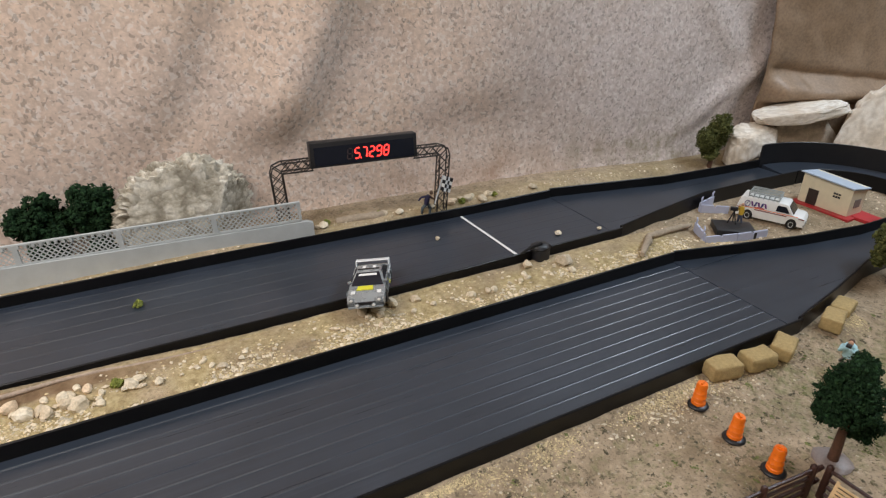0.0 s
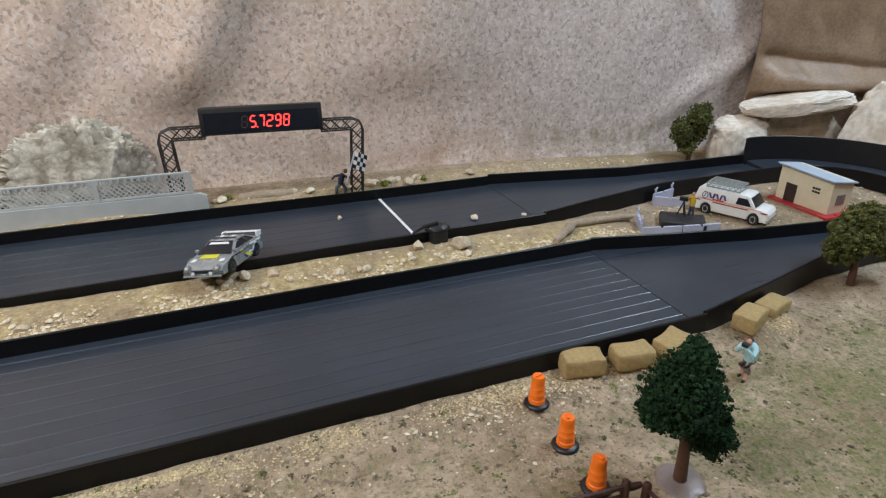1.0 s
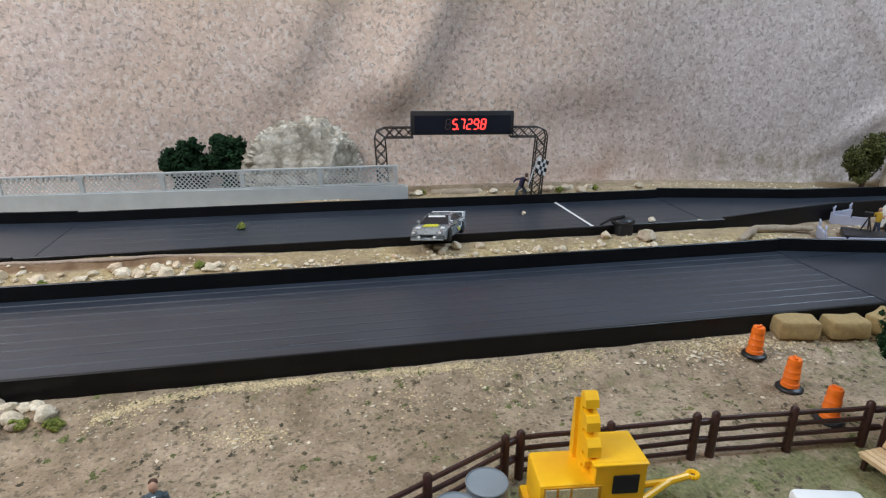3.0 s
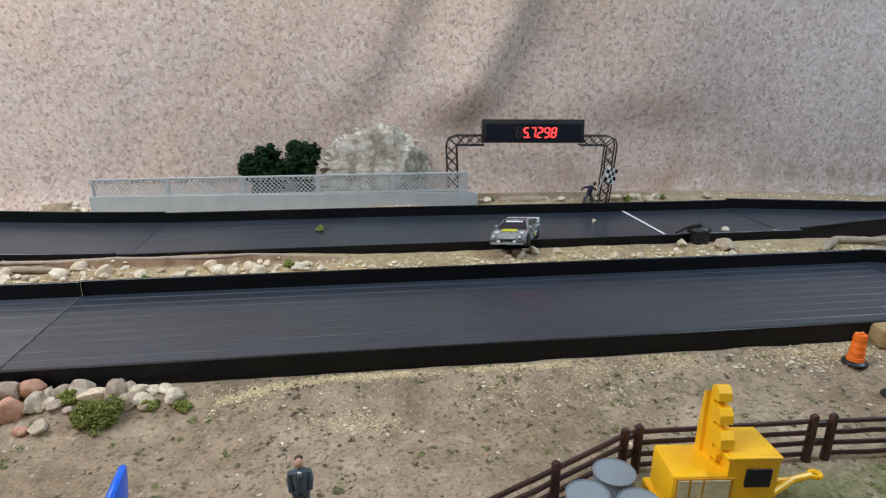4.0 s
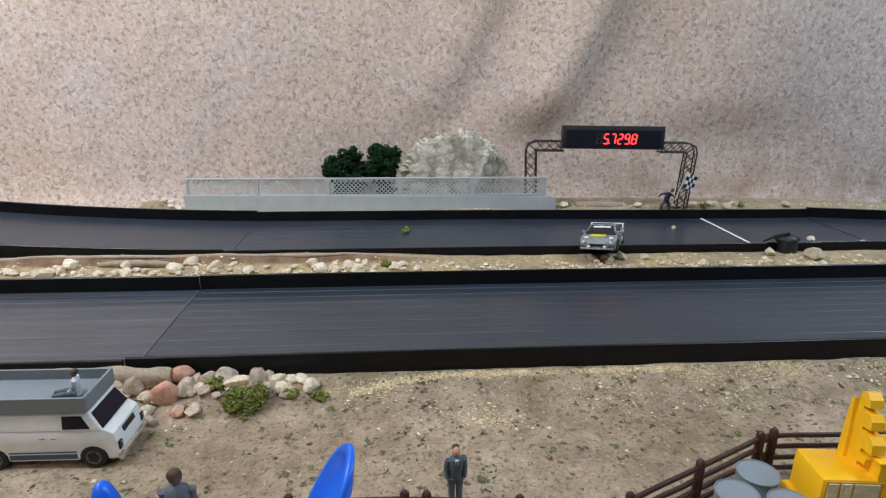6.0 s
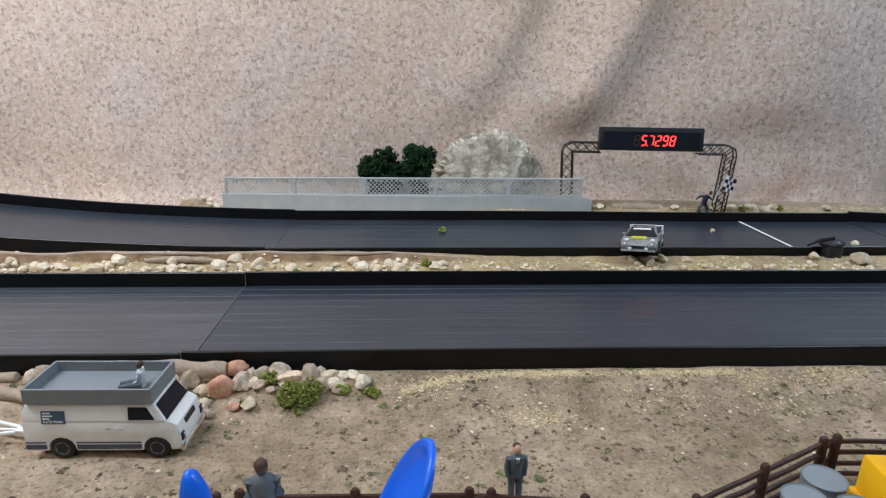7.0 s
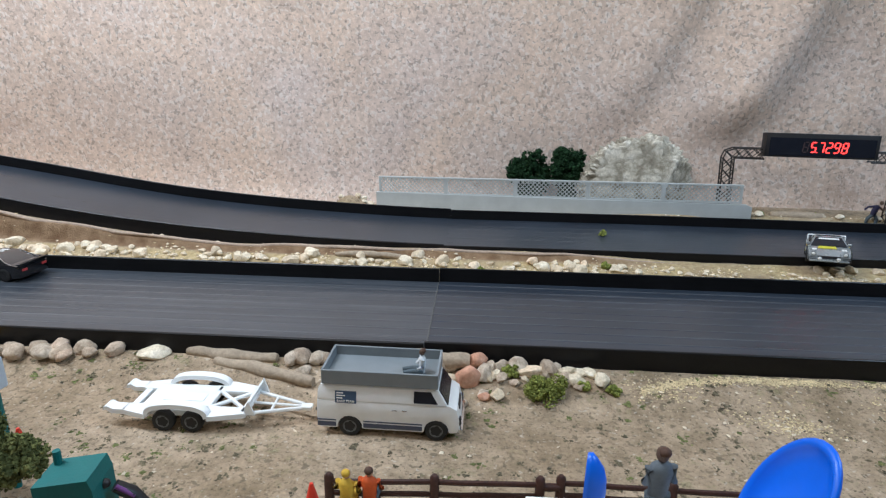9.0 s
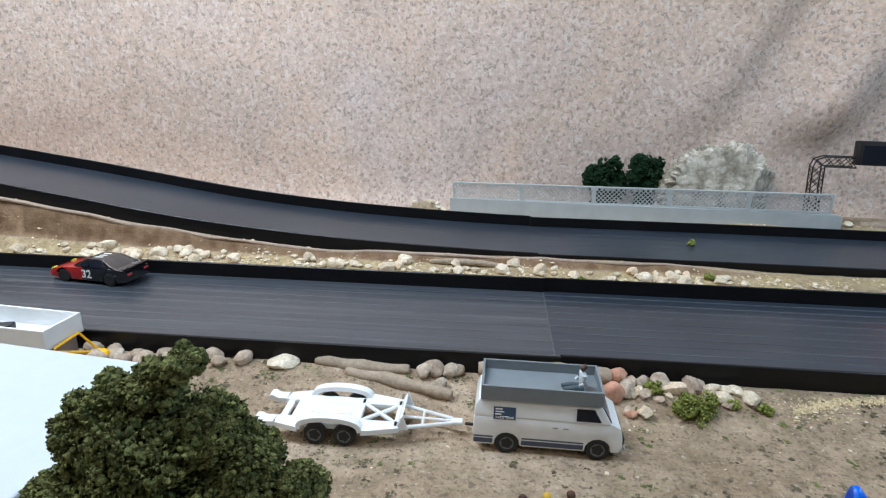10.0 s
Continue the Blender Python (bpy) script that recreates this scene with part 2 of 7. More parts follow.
def rock_material(name, lo, mid_c, hi, scale, mottle=0.7, spread=0.8):
    m, n, l, b = nodes_of(name)
    tc = n.new("ShaderNodeTexCoord").outputs["Object"]
    a = noise_node(n, l, tc, scale, 6.0, 0.65)
    c = noise_node(n, l, tc, scale * 6, 4.0, 0.7)
    r1 = ramp_node(n, ((0.34, lo), (0.5, mid_c), (0.66, hi)))
    l.new(a, r1.inputs[0])
    r2 = ramp_node(n, ((0.35, (0.7, 0.68, 0.64)), (0.6, (1.1, 1.1, 1.1))))
    l.new(c, r2.inputs[0])
    out = mix_node(n, l, mottle, r1.outputs[0], r2.outputs[0], "MULTIPLY")
    # darker tone of the rock mixed into the cracks
    att = n.new("ShaderNodeAttribute")
    att.attribute_name = "crack_tone"
    out = mix_node(n, l, math_node(n, l, "MULTIPLY", att.outputs["Fac"], 0.75), out, shade(lo, 0.75))
    rr = ramp_node(n, ((0.0, (0.72, 0.66, 0.60)), (0.3, (0.95, 0.86, 0.76)), (0.6, (1.0, 0.98, 0.94)), (0.9, (1.15, 1.12, 1.08)), (1.0, (1.08, 0.90, 0.78))))
    l.new(n.new("ShaderNodeObjectInfo").outputs["Random"], rr.inputs[0])
    l.new(mix_node(n, l, spread, out, rr.outputs[0], "MULTIPLY"), b.inputs["Base Color"])
    b.inputs["Roughness"].default_value = 0.85
    bump_node(n, l, b, c, 0.5, 0.0015)
    return m


def glow_material(name, color, strength):
    m, n, l, b = nodes_of(name)
    b.inputs["Base Color"].default_value = (*shade(color, 0.3), 1)
    b.inputs["Emission Color"].default_value = (*color, 1)
    b.inputs["Emission Strength"].default_value = strength
    return m


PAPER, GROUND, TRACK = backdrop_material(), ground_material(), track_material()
RIBGLINT = rib_glint_material()
TRACKWORN = track_material("scuffed_track_plastic", 0.36)
WALLPAINT = surf("room_paint", (0.62, 0.61, 0.58), 0.8, var=0.05, scale=3, bscale=60)
DRAPE = surf("brown_satin_cloth", (0.30, 0.205, 0.135), 0.50, var=0.28, scale=26, bscale=260, bump=0.10)
WALLPLASTIC = surf("black_edge_plastic", (0.008, 0.008, 0.009), 0.32, var=0.3, scale=30, bscale=900, bump=0.03, spec=0.22)
BLACKP = surf("black_plastic", (0.014, 0.014, 0.016), 0.42, var=0.2, bump=0.05)
TRUSS = surf("dark_bronze_plastic", (0.022, 0.016, 0.013), 0.45, var=0.25, bump=0.05)
GREYFENCE = surf("pale_grey_plastic", (0.49, 0.515, 0.51), 0.5, var=0.08, scale=60, bump=0.06)
WHITE = surf("white_paint", (0.84, 0.86, 0.86), 0.35, var=0.04, bump=0.02, coat=0.2)
VANWHITE = surf("van_cream_white", (0.83, 0.845, 0.835), 0.32, var=0.05, bump=0.02, coat=0.35)
VANGREY = surf("tray_grey_plastic", (0.20, 0.225, 0.24), 0.5, var=0.08, bump=0.06)
BLUESTRIPE = surf("navy_stripe", (0.060, 0.075, 0.12), 0.4, var=0.1, bump=0.02)
GLASSDARK = surf("dark_tinted_window", (0.010, 0.012, 0.020), 0.22, var=0.1, bump=0.0, spec=0.4)
TYRE = surf("tyre_rubber", (0.014, 0.014, 0.014), 0.7, var=0.2)
RIM = surf("dull_grey_rim", (0.115, 0.118, 0.115), 0.5, metal=0.1, var=0.2)
CHROME = surf("chrome", (0.65, 0.66, 0.68), 0.18, metal=1.0, var=0.05, bump=0.0)
SILVER = surf("silver_car_paint", (0.33, 0.36, 0.37), 0.28, metal=0.35, var=0.1, bump=0.02, coat=0.4)
REDPAINT = surf("red_car_paint", (0.40, 0.014, 0.014), 0.25, var=0.08, bump=0.0, coat=0.6)
BLACKPAINT = surf("black_car_paint", (0.012, 0.011, 0.013), 0.16, var=0.1, bump=0.0, coat=0.6)
YELLOW = surf("yellow_plastic", (0.98, 0.53, 0.006), 0.38, var=0.06, bump=0.03)
YELLOWDEEP = surf("deep_yellow_plastic", (0.62, 0.30, 0.012), 0.5, var=0.15, bump=0.03)
CLOUDY = surf("cloudy_clear_plastic", (0.62, 0.56, 0.36), 0.25, var=0.28, scale=140, bump=0.05)
YELLOWMARK = surf("yellow_marking", (0.72, 0.68, 0.05), 0.4, var=0.05, bump=0.0)
ORANGE = surf("orange_plastic", (0.95, 0.19, 0.012), 0.42, var=0.08, bump=0.03)
CONERED = surf("red_orange_cone", (0.72, 0.045, 0.022), 0.45, var=0.1, bump=0.03)
BARREL = surf("grey_drum", (0.23, 0.265, 0.29), 0.5, var=0.06, bump=0.03)
BLUE = surf("blue_plastic", (0.008, 0.135, 0.78), 0.36, var=0.05, bump=0.02)
BROWN = surf("dark_brown_plastic_wood", (0.045, 0.017, 0.012), 0.42, var=0.3, scale=200, bump=0.25)
PINE = surf("pale_pine_wood", (0.66, 0.46, 0.25), 0.55, var=0.15, scale=140, bump=0.1)
LOGWOOD = surf("dry_twig_bark", (0.36, 0.285, 0.205), 0.85, var=0.26, scale=60, bscale=420, bump=0.45)
BANKPAPER = surf("sandy_paper_rim", (0.40, 0.305, 0.235), 0.9, var=0.26, scale=70, bscale=500, bump=0.5)
HAY = surf("straw_bale", (0.44, 0.315, 0.140), 0.9, var=0.22, scale=300, bscale=1500, bump=0.8)
TRUNK = surf("brown_trunk", (0.10, 0.045, 0.025), 0.6, var=0.3, scale=200, bump=0.4)
BASEGREY = surf("grey_brown_base", (0.22, 0.18, 0.165), 0.35, var=0.2, bump=0.1)
CREAM = surf("cream_painted_wall", (0.72, 0.65, 0.47), 0.6, var=0.06, bump=0.08)
REDBASE = surf("red_base_plastic", (0.45, 0.025, 0.03), 0.45, var=0.15, bump=0.05)
ROOFBLUE = surf("pale_blue_roof", (0.42, 0.51, 0.62), 0.45, var=0.06, bump=0.04)
DOORBROWN = surf("dark_brown_door", (0.035, 0.022, 0.018), 0.5, var=0.2)
BARRIER = surf("pale_lavender_plastic", (0.45, 0.48, 0.62), 0.5, var=0.06, bump=0.03)
RACK = surf("grey_roof_rack", (0.25, 0.28, 0.27), 0.4, var=0.1)
REDSTRIPE = surf("maroon_stripe", (0.22, 0.03, 0.025), 0.4, var=0.1, bump=0.0)
TEAL = surf("teal_fabric", (0.006, 0.13, 0.125), 0.7, var=0.12, scale=90, bump=0.2)
CANOPY = surf("white_canopy", (0.56, 0.62, 0.68), 0.55, var=0.03, bump=0.03)
BRICKRED = surf("brick_face", (0.105, 0.032, 0.024), 0.8, var=0.25, scale=400, bump=0.3, per_object=0.25)
MORTAR = surf("mortar", (0.060, 0.028, 0.024), 0.9)
CORRUGATED = surf("pale_metal_roof", (0.60, 0.66, 0.70), 0.4, metal=0.2, var=0.06)
MARKWHITE = surf("white_marking", (0.80, 0.80, 0.78), 0.5, var=0.06, bump=0.0)
SIGNBLUE = surf("blue_sign", (0.045, 0.085, 0.15), 0.4, var=0.06, bump=0.0)
LOGORED = surf("logo_red", (0.55, 0.06, 0.06), 0.4, bump=0.0)
LOGOBLUE = surf("logo_blue", (0.05, 0.05, 0.20), 0.4, bump=0.0)
SKIN = surf("painted_skin", (0.50, 0.29, 0.19), 0.6)
DARKSKIN = surf("painted_brown_skin", (0.10, 0.06, 0.04), 0.6)
SUIT = surf("blue_grey_suit", (0.082, 0.108, 0.125), 0.7)
SHIRTGREY = surf("grey_shirt", (0.11, 0.13, 0.15), 0.7)
SHIRTWHITE = surf("white_shirt", (0.55, 0.58, 0.60), 0.7)
SHIRTBLUE = surf("pale_blue_shirt", (0.48, 0.76, 0.84), 0.7)
SHIRTORANGE = surf("orange_shirt", (0.55, 0.085, 0.012), 0.7)
SHIRTYELLOW = surf("yellow_shirt", (0.60, 0.38, 0.035), 0.7)
SHIRTNAVY = surf("navy_shirt", (0.020, 0.018, 0.055), 0.7)
HAIR = surf("brown_hair", (0.075, 0.035, 0.020), 0.7)
PURPLE = surf("purple_stripe", (0.16, 0.05, 0.20), 0.6)
TREEDARK = foliage_material("dark_green_flock", (0.006, 0.019, 0.009), (0.020, 0.056, 0.022))
TREEOLIVE = foliage_material("olive_green_flock", (0.042, 0.052, 0.016), (0.145, 0.150, 0.055))
TREENEAR = foliage_material("moss_green_flock", (0.055, 0.066, 0.024), (0.190, 0.200, 0.078))
MOSS = foliage_material("bright_moss", (0.105, 0.130, 0.028), (0.31, 0.335, 0.095))
STONE = rock_material("river_stone", (0.34, 0.27, 0.21), (0.50, 0.42, 0.335), (0.66, 0.58, 0.49), 110.0)
PALESTONE = rock_material("pale_gravel_stone", (0.58, 0.50, 0.37), (0.75, 0.67, 0.53), (0.86, 0.80, 0.68), 90.0)
PLASTERROCK = rock_material("cast_plaster_rock", (0.25, 0.215, 0.155), (0.62, 0.57, 0.47), (0.84, 0.80, 0.71), 45.0, 0.7, 0.1)
SANDSTONE = rock_material("sandstone_rock", (0.72, 0.60, 0.47), (0.86, 0.78, 0.68), (0.93, 0.90, 0.84), 22.0, 0.35, 0.12)
BROWNSTONE = rock_material("brown_sandstone", (0.56, 0.44, 0.33), (0.70, 0.58, 0.46), (0.78, 0.68, 0.57), 30.0, 0.5, 0.1)
REDSTONE = rock_material("reddish_stone", (0.50, 0.255, 0.165), (0.62, 0.335, 0.225), (0.68, 0.43, 0.31), 80.0, 0.5, 0.3)
GRAVEL = surf("straw_and_stone_grit", (0.64, 0.52, 0.31), 0.85, var=0.2, island=0.35, bump=0.0)
GRITDARK = surf("dark_earth_crumbs", (0.15, 0.125, 0.075), 0.95, var=0.3, island=0.6, bump=0.0)
GRITGREEN = surf("green_flock_crumbs", (0.15, 0.165, 0.055), 0.95, var=0.3, island=0.5, bump=0.0)
GRITPALE = surf("pale_chips", (0.76, 0.66, 0.50), 0.85, var=0.15, island=0.3, bump=0.0)
DIGITRED = glow_material("red_led", (1.0, 0.035, 0.03), 6.0)
DIGITOFF = surf("unlit_segment", (0.06, 0.035, 0.035), 0.4, bump=0.0)

# ---------------------------------------------------------------- mesh helpers


def faces_of(verts):
    return list({f for v in verts for f in v.link_faces})


def box(bm, c, s, rz=0.0, ry=0.0, rx=0.0, bevel=0.0, mi=0):
    """A bevelled block round c with the sizes s."""
    g = bmesh.ops.create_cube(bm, size=1.0, matrix=pose(*c, rx, ry, rz) @ Matrix.Diagonal((*s, 1)))
    vs = g["verts"]
    if bevel:
        es = list({e for v in vs for e in v.link_edges})
        g = bmesh.ops.bevel(bm, geom=es, offset=bevel, segments=2, affect="EDGES", profile=0.5)
        fs = g["faces"]
        vs = list({v for f in fs for v in f.verts})
    fs = faces_of(vs)
    for f in fs:
        f.material_index = mi
    return vs


def limb(bm, pts, radii, n=8, mi=0, flat=1.0):
    """A tube of varying thickness along pts, closed at both ends."""
    pts = [Vector(p) for p in pts]
    rings = []
    for i, p in enumerate(pts):
        d = (pts[min(i + 1, len(pts) - 1)] - pts[max(i - 1, 0)]).normalized()
        a = d.cross(Vector((0, 0, 1)) if abs(d.z) < 0.9 else Vector((0, 1, 0))).normalized()
        b = d.cross(a)
        r = radii[i] if isinstance(radii, (list, tuple)) else radii
        rings.append([bm.verts.new(p + a * (r * math.cos(2 * math.pi * k / n)) + b * (r * flat * math.sin(2 * math.pi * k / n))) for k in range(n)])
    fs = []
    for r0, r1 in zip(rings, rings[1:]):
        for k in range(n):
            fs.append(bm.faces.new((r0[k], r0[(k + 1) % n], r1[(k + 1) % n], r1[k])))
    fs.append(bm.faces.new(rings[0][::-1]))
    fs.append(bm.faces.new(rings[-1]))
    for f in fs:
        f.material_index = mi
    return [v for r in rings for v in r]


def ball(bm, c, s, sub=2, mi=0, rough=0.0, freq=3.0, seed=0.0, m=None):
    """A rounded lump of half-sizes s, its surface worked by noise."""
    g = bmesh.ops.create_icosphere(bm, subdivisions=sub, radius=1.0)
    for v in g["verts"]:
        k = 1.0
        if rough:
            k += rough * noise.noise(v.co * freq + Vector((seed, seed * 1.7, -seed)))
            k += rough * 0.5 * noise.noise(v.co * freq * 2.3 + Vector((seed, -seed, seed)))
        v.co = Vector((v.co.x * s[0] * k, v.co.y * s[1] * k, v.co.z * s[2] * k))
        if m is not None:
            v.co = m @ v.co
        v.co += Vector(c)
    for f in faces_of(g["verts"]):
        f.material_index = mi
    return g["verts"]


def prism(bm, outline, y0, y1, mi=0, axis="y"):
    """A flat outline of (x, z) points drawn out from y0 to y1."""
    def at(p, d):
        return (p[0], d, p[1]) if axis == "y" else ((d, p[0], p[1]) if axis == "x" else (p[0], p[1], d))
    a = [bm.verts.new(at(p, y0)) for p in outline]
    b = [bm.verts.new(at(p, y1)) for p in outline]
    fs = [bm.faces.new(a), bm.faces.new(b[::-1])]
    k = len(outline)
    for i in range(k):
        fs.append(bm.faces.new((a[i], b[i], b[(i + 1) % k], a[(i + 1) % k])))
    for f in fs:
        f.material_index = mi
    return a + b


def link(name, bm, mats, smooth=0.0):
    bmesh.ops.recalc_face_normals(bm, faces=bm.faces)
    me = bpy.data.meshes.new(name)
    bm.to_mesh(me)
    bm.free()
    for mt in mats if isinstance(mats, (list, tuple)) else [mats]:
        me.materials.append(mt)
    if smooth:
        me.polygons.foreach_set("use_smooth", [True] * len(me.polygons))
        me.set_sharp_from_angle(angle=radians(smooth))
    return new(name, me)


def part(name, bm, material, parent, label="", smooth=0.0):
    ob = link(name, bm, material, smooth)
    ob.parent = parent
    if label:
        ob["label"] = label
    return ob


def root(name, m, label, category, group="", kind=""):
    ob = new(name)
    ob.empty_display_size = 0.005
    ob.matrix_world = m
    return tagged(ob, label, category, group, kind)


def thing(name, bm, material, m, label, category, group="", kind="", smooth=0.0):
    ob = link(name, bm, material, smooth)
    ob.matrix_world = m
    return tagged(ob, label, category, group, kind)


def sm(a, b, v):
    t = np.clip((v - a) / (b - a), 0.0, 1.0)
    return t * t * (3 - 2 * t)


# ---------------------------------------------------------------- the ground
RISE_X = (-1.6, -1.3, -0.872, -0.723, -0.626, -0.576, -0.51, -0.43, -0.35, -0.26, -0.19, 1.4)
RISE_Z = (0.170, 0.130, 0.076, 0.056, 0.041, 0.033, 0.0255, 0.0185, 0.0140, 0.0105, 0.0090, 0.0090)


def lane_z(x):
    """Height of the far lane's floor, which climbs to one side."""
    return float(np.mean([np.interp(x + d, RISE_X, RISE_Z) for d in (-0.05, -0.025, 0.0, 0.025, 0.05)]))


def ground_z(x, y):
    """Height of the ground sheet without its small bumps."""
    strip = (0.0075 + 0.0050 * float(sm(0.392, 0.445, y))) * float(sm(0.372, 0.384, y)) * (1.0 - 0.85 * float(sm(0.50, 0.60, x)))
    bank = (max(0.0, lane_z(x) - 0.0185) + 0.0050 * float(sm(0.06, -0.10, x)) * (1 + 0.4 * noise.noise(Vector((x * 14, 2, 0))))) * (0.22 * float(sm(0.424, 0.436, y)) + 0.78 * float(sm(0.4385, 0.4450, y)))
    z = strip + bank
    rim = 0.0018 * float(sm(0.06, -0.12, x)) * math.exp(-((y - 0.4470) / 0.0040) ** 2) * (1 + 0.6 * noise.noise(Vector((x * 24, 0, 0))))
    lip = 0.0088 * float(sm(0.198, 0.238, y)) * (1.0 - float(sm(0.55, 0.62, x)))
    if y > 0.455:
        z = min(z, lane_z(x) - 0.003)
        z *= 1.0 - float(sm(0.60, 0.64, y))
    if y < 0.372:
        z, rim = lip * (1.0 - 0.6 * float(sm(0.2400, 0.2460, y))), 0.0
    back = 0.024 * math.exp(-((x + 0.333) / 0.026) ** 2 - ((y - 0.655) / 0.025) ** 2) + 0.017 * float(sm(-0.28, 0.12, x)) * float(sm(0.60, 0.618, y)) * (1 - 0.5 * float(sm(0.5, 0.8, x)))
    return z + rim + back


def build_ground():
    xs = np.concatenate([np.arange(-1.6, -0.72, 0.02), np.arange(-0.72, 0.9, 0.005), np.arange(0.9, 1.5, 0.02)])
    ys = np.concatenate([np.arange(-0.6, -0.02, 0.03), np.arange(-0.02, 0.40, 0.005), np.arange(0.40, 0.46, 0.002), np.arange(0.46, 0.72, 0.005), np.arange(0.72, 0.80, 0.02)])
    nx, ny = len(xs), len(ys)
    verts, flock, straw, bank = [], [], [], []
    for y in ys:
        for x in xs:
            z = ground_z(x, y)
            p = Vector((x, y, 0))
            z += 0.0009 * noise.noise(p * 38) + 0.00015 * noise.noise(p * 140)
            verts.append((x, y, z))
            lawn = float(sm(0.145, 0.125, y) * sm(0.10, 0.16, x) * sm(0.36, 0.33, x))
            meadow = float(sm(0.36, 0.44, x) * sm(0.24, 0.2, y)) * 0.30 + float(sm(0.0, 0.14, x) * sm(0.24, 0.2, y)) * 0.12
            bank.append(0.95 * float(sm(0.4340, 0.4390, y) * sm(0.4475, 0.4450, y) * sm(0.06, -0.08, x)))
            flock.append(0.32 + 0.34 * lawn + meadow * 0.6 + (0.16 + 0.10 * lawn) * noise.noise(p * 22) + 0.10 * lawn * noise.noise(p * 60))
            s = float(sm(0.372, 0.385, y) * (1 - (0.2 + 0.8 * sm(-0.05, -0.25, x)) * sm(0.430, 0.440, y)) * sm(0.456, 0.450, y) * sm(0.60, 0.5, x)) + 0.5 * float(sm(0.60, 0.61, y) * sm(0.66, 0.63, y))
            straw.append(min(1.0, max(0.0, s * (0.75 + 0.9 * noise.noise(p * 30)))))
    faces = [(j * nx + i, j * nx + i + 1, (j + 1) * nx + i + 1, (j + 1) * nx + i) for j in range(ny - 1) for i in range(nx - 1)]
    me = bpy.data.meshes.new("ground")
    me.from_pydata(verts, [], faces)
    me.materials.append(GROUND)
    me.polygons.foreach_set("use_smooth", [True] * len(me.polygons))
    for name, vals in (("flock", flock), ("straw", straw), ("bank", bank)):
        a = me.attributes.new(name, "FLOAT", "POINT")
        a.data.foreach_set("value", vals)
    tagged(new("ground", me), "sandy tan diorama ground with grit and thin green flock", "ground", kind="structure")


build_ground()

# ---------------------------------------------------------------- the backdrop and the room


def sheet(name, us, vs, fn, material, label, thick=0.003):
    verts = [fn(u, v) for v in vs for u in us]
    n = len(us)
    faces = [(j * n + i, j * n + i + 1, (j + 1) * n + i + 1, (j + 1) * n + i) for j in range(len(vs) - 1) for i in range(n - 1)]
    me = bpy.data.meshes.new(name)
    me.from_pydata(verts, [], faces)
    me.materials.append(material)
    me.polygons.foreach_set("use_smooth", [True] * len(me.polygons))
    if material is PAPER:
        a = me.attributes.new("stain", "FLOAT", "POINT")
        a.data.foreach_set("value", [min(1.0, 1.1 * math.exp(-((x - 0.70) / 0.15) ** 2 - ((z - 0.03) / 0.045) ** 2)) for x, y, z in verts])
        a = me.attributes.new("dust", "FLOAT", "POINT")
        a.data.foreach_set("value", [min(1.0, 1.0 * math.exp(-((x - 0.40) / 0.16) ** 2 - ((z - 0.025) / 0.040) ** 2) + 0.5 * math.exp(-((x + 0.95) / 0.25) ** 2 - ((z - 0.10) / 0.06) ** 2)) for x, y, z in verts])
    ob = new(name, me)
    so = ob.modifiers.new("thickness", "SOLIDIFY")
    so.thickness, so.offset = thick, 1.0
    return tagged(ob, label, "backdrop", kind="structure")


def backdrop_point(x, z):
    y = 0.722 - 0.062 * (x + 0.3) if x > -0.3 else 0.722 - 0.02 * (x + 0.3)
    y -= 0.010 * math.exp(-max(z, 0.0) / 0.020)
    s = x - 0.48 * (z - 0.119)
    fade = float(sm(0.085, 0.16, z))
    y -= fade * 0.022 * math.exp(-((s - 0.158) / (0.052 if s < 0.158 else 0.026)) ** 2)
    y += fade * 0.0040 * math.exp(-((s - 0.050) / 0.03) ** 2)
    y -= fade * 0.0065 * math.exp(-((s - 0.012) / (0.050 if s < 0.012 else 0.030)) ** 2)
    y -= 0.010 * math.exp(-((s - 0.40) / 0.10) ** 2) * fade
    # creases that fan out from the corner
    for rise, deep, wide in ((0.65, 0.0090, 0.016), (1.7, 0.0050, 0.014), (-0.9, 0.0050, 0.020)):
        d = (z - 0.138 - rise * (x - 0.904)) / math.hypot(1.0, rise)
        y -= deep * math.exp(-(d / wide) ** 2) * float(sm(0.70, 0.86, x)) * float(sm(0.02, 0.07, z))
    y -= 0.006 * noise.noise(Vector((x * 3.0 + z * 1.5, 0.3, z * 3.5)))
    y -= 0.0022 * noise.noise(Vector((x * 11.0, 4.3, z * 9.0)))
    y -= 0.0007 * noise.noise(Vector((x * 60.0, 1.3, z * 60.0)))
    return (x, y, z)


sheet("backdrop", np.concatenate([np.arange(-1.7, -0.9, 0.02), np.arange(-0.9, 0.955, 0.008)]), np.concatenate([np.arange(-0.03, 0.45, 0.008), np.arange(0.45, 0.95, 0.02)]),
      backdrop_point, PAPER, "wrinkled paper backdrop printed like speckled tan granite")


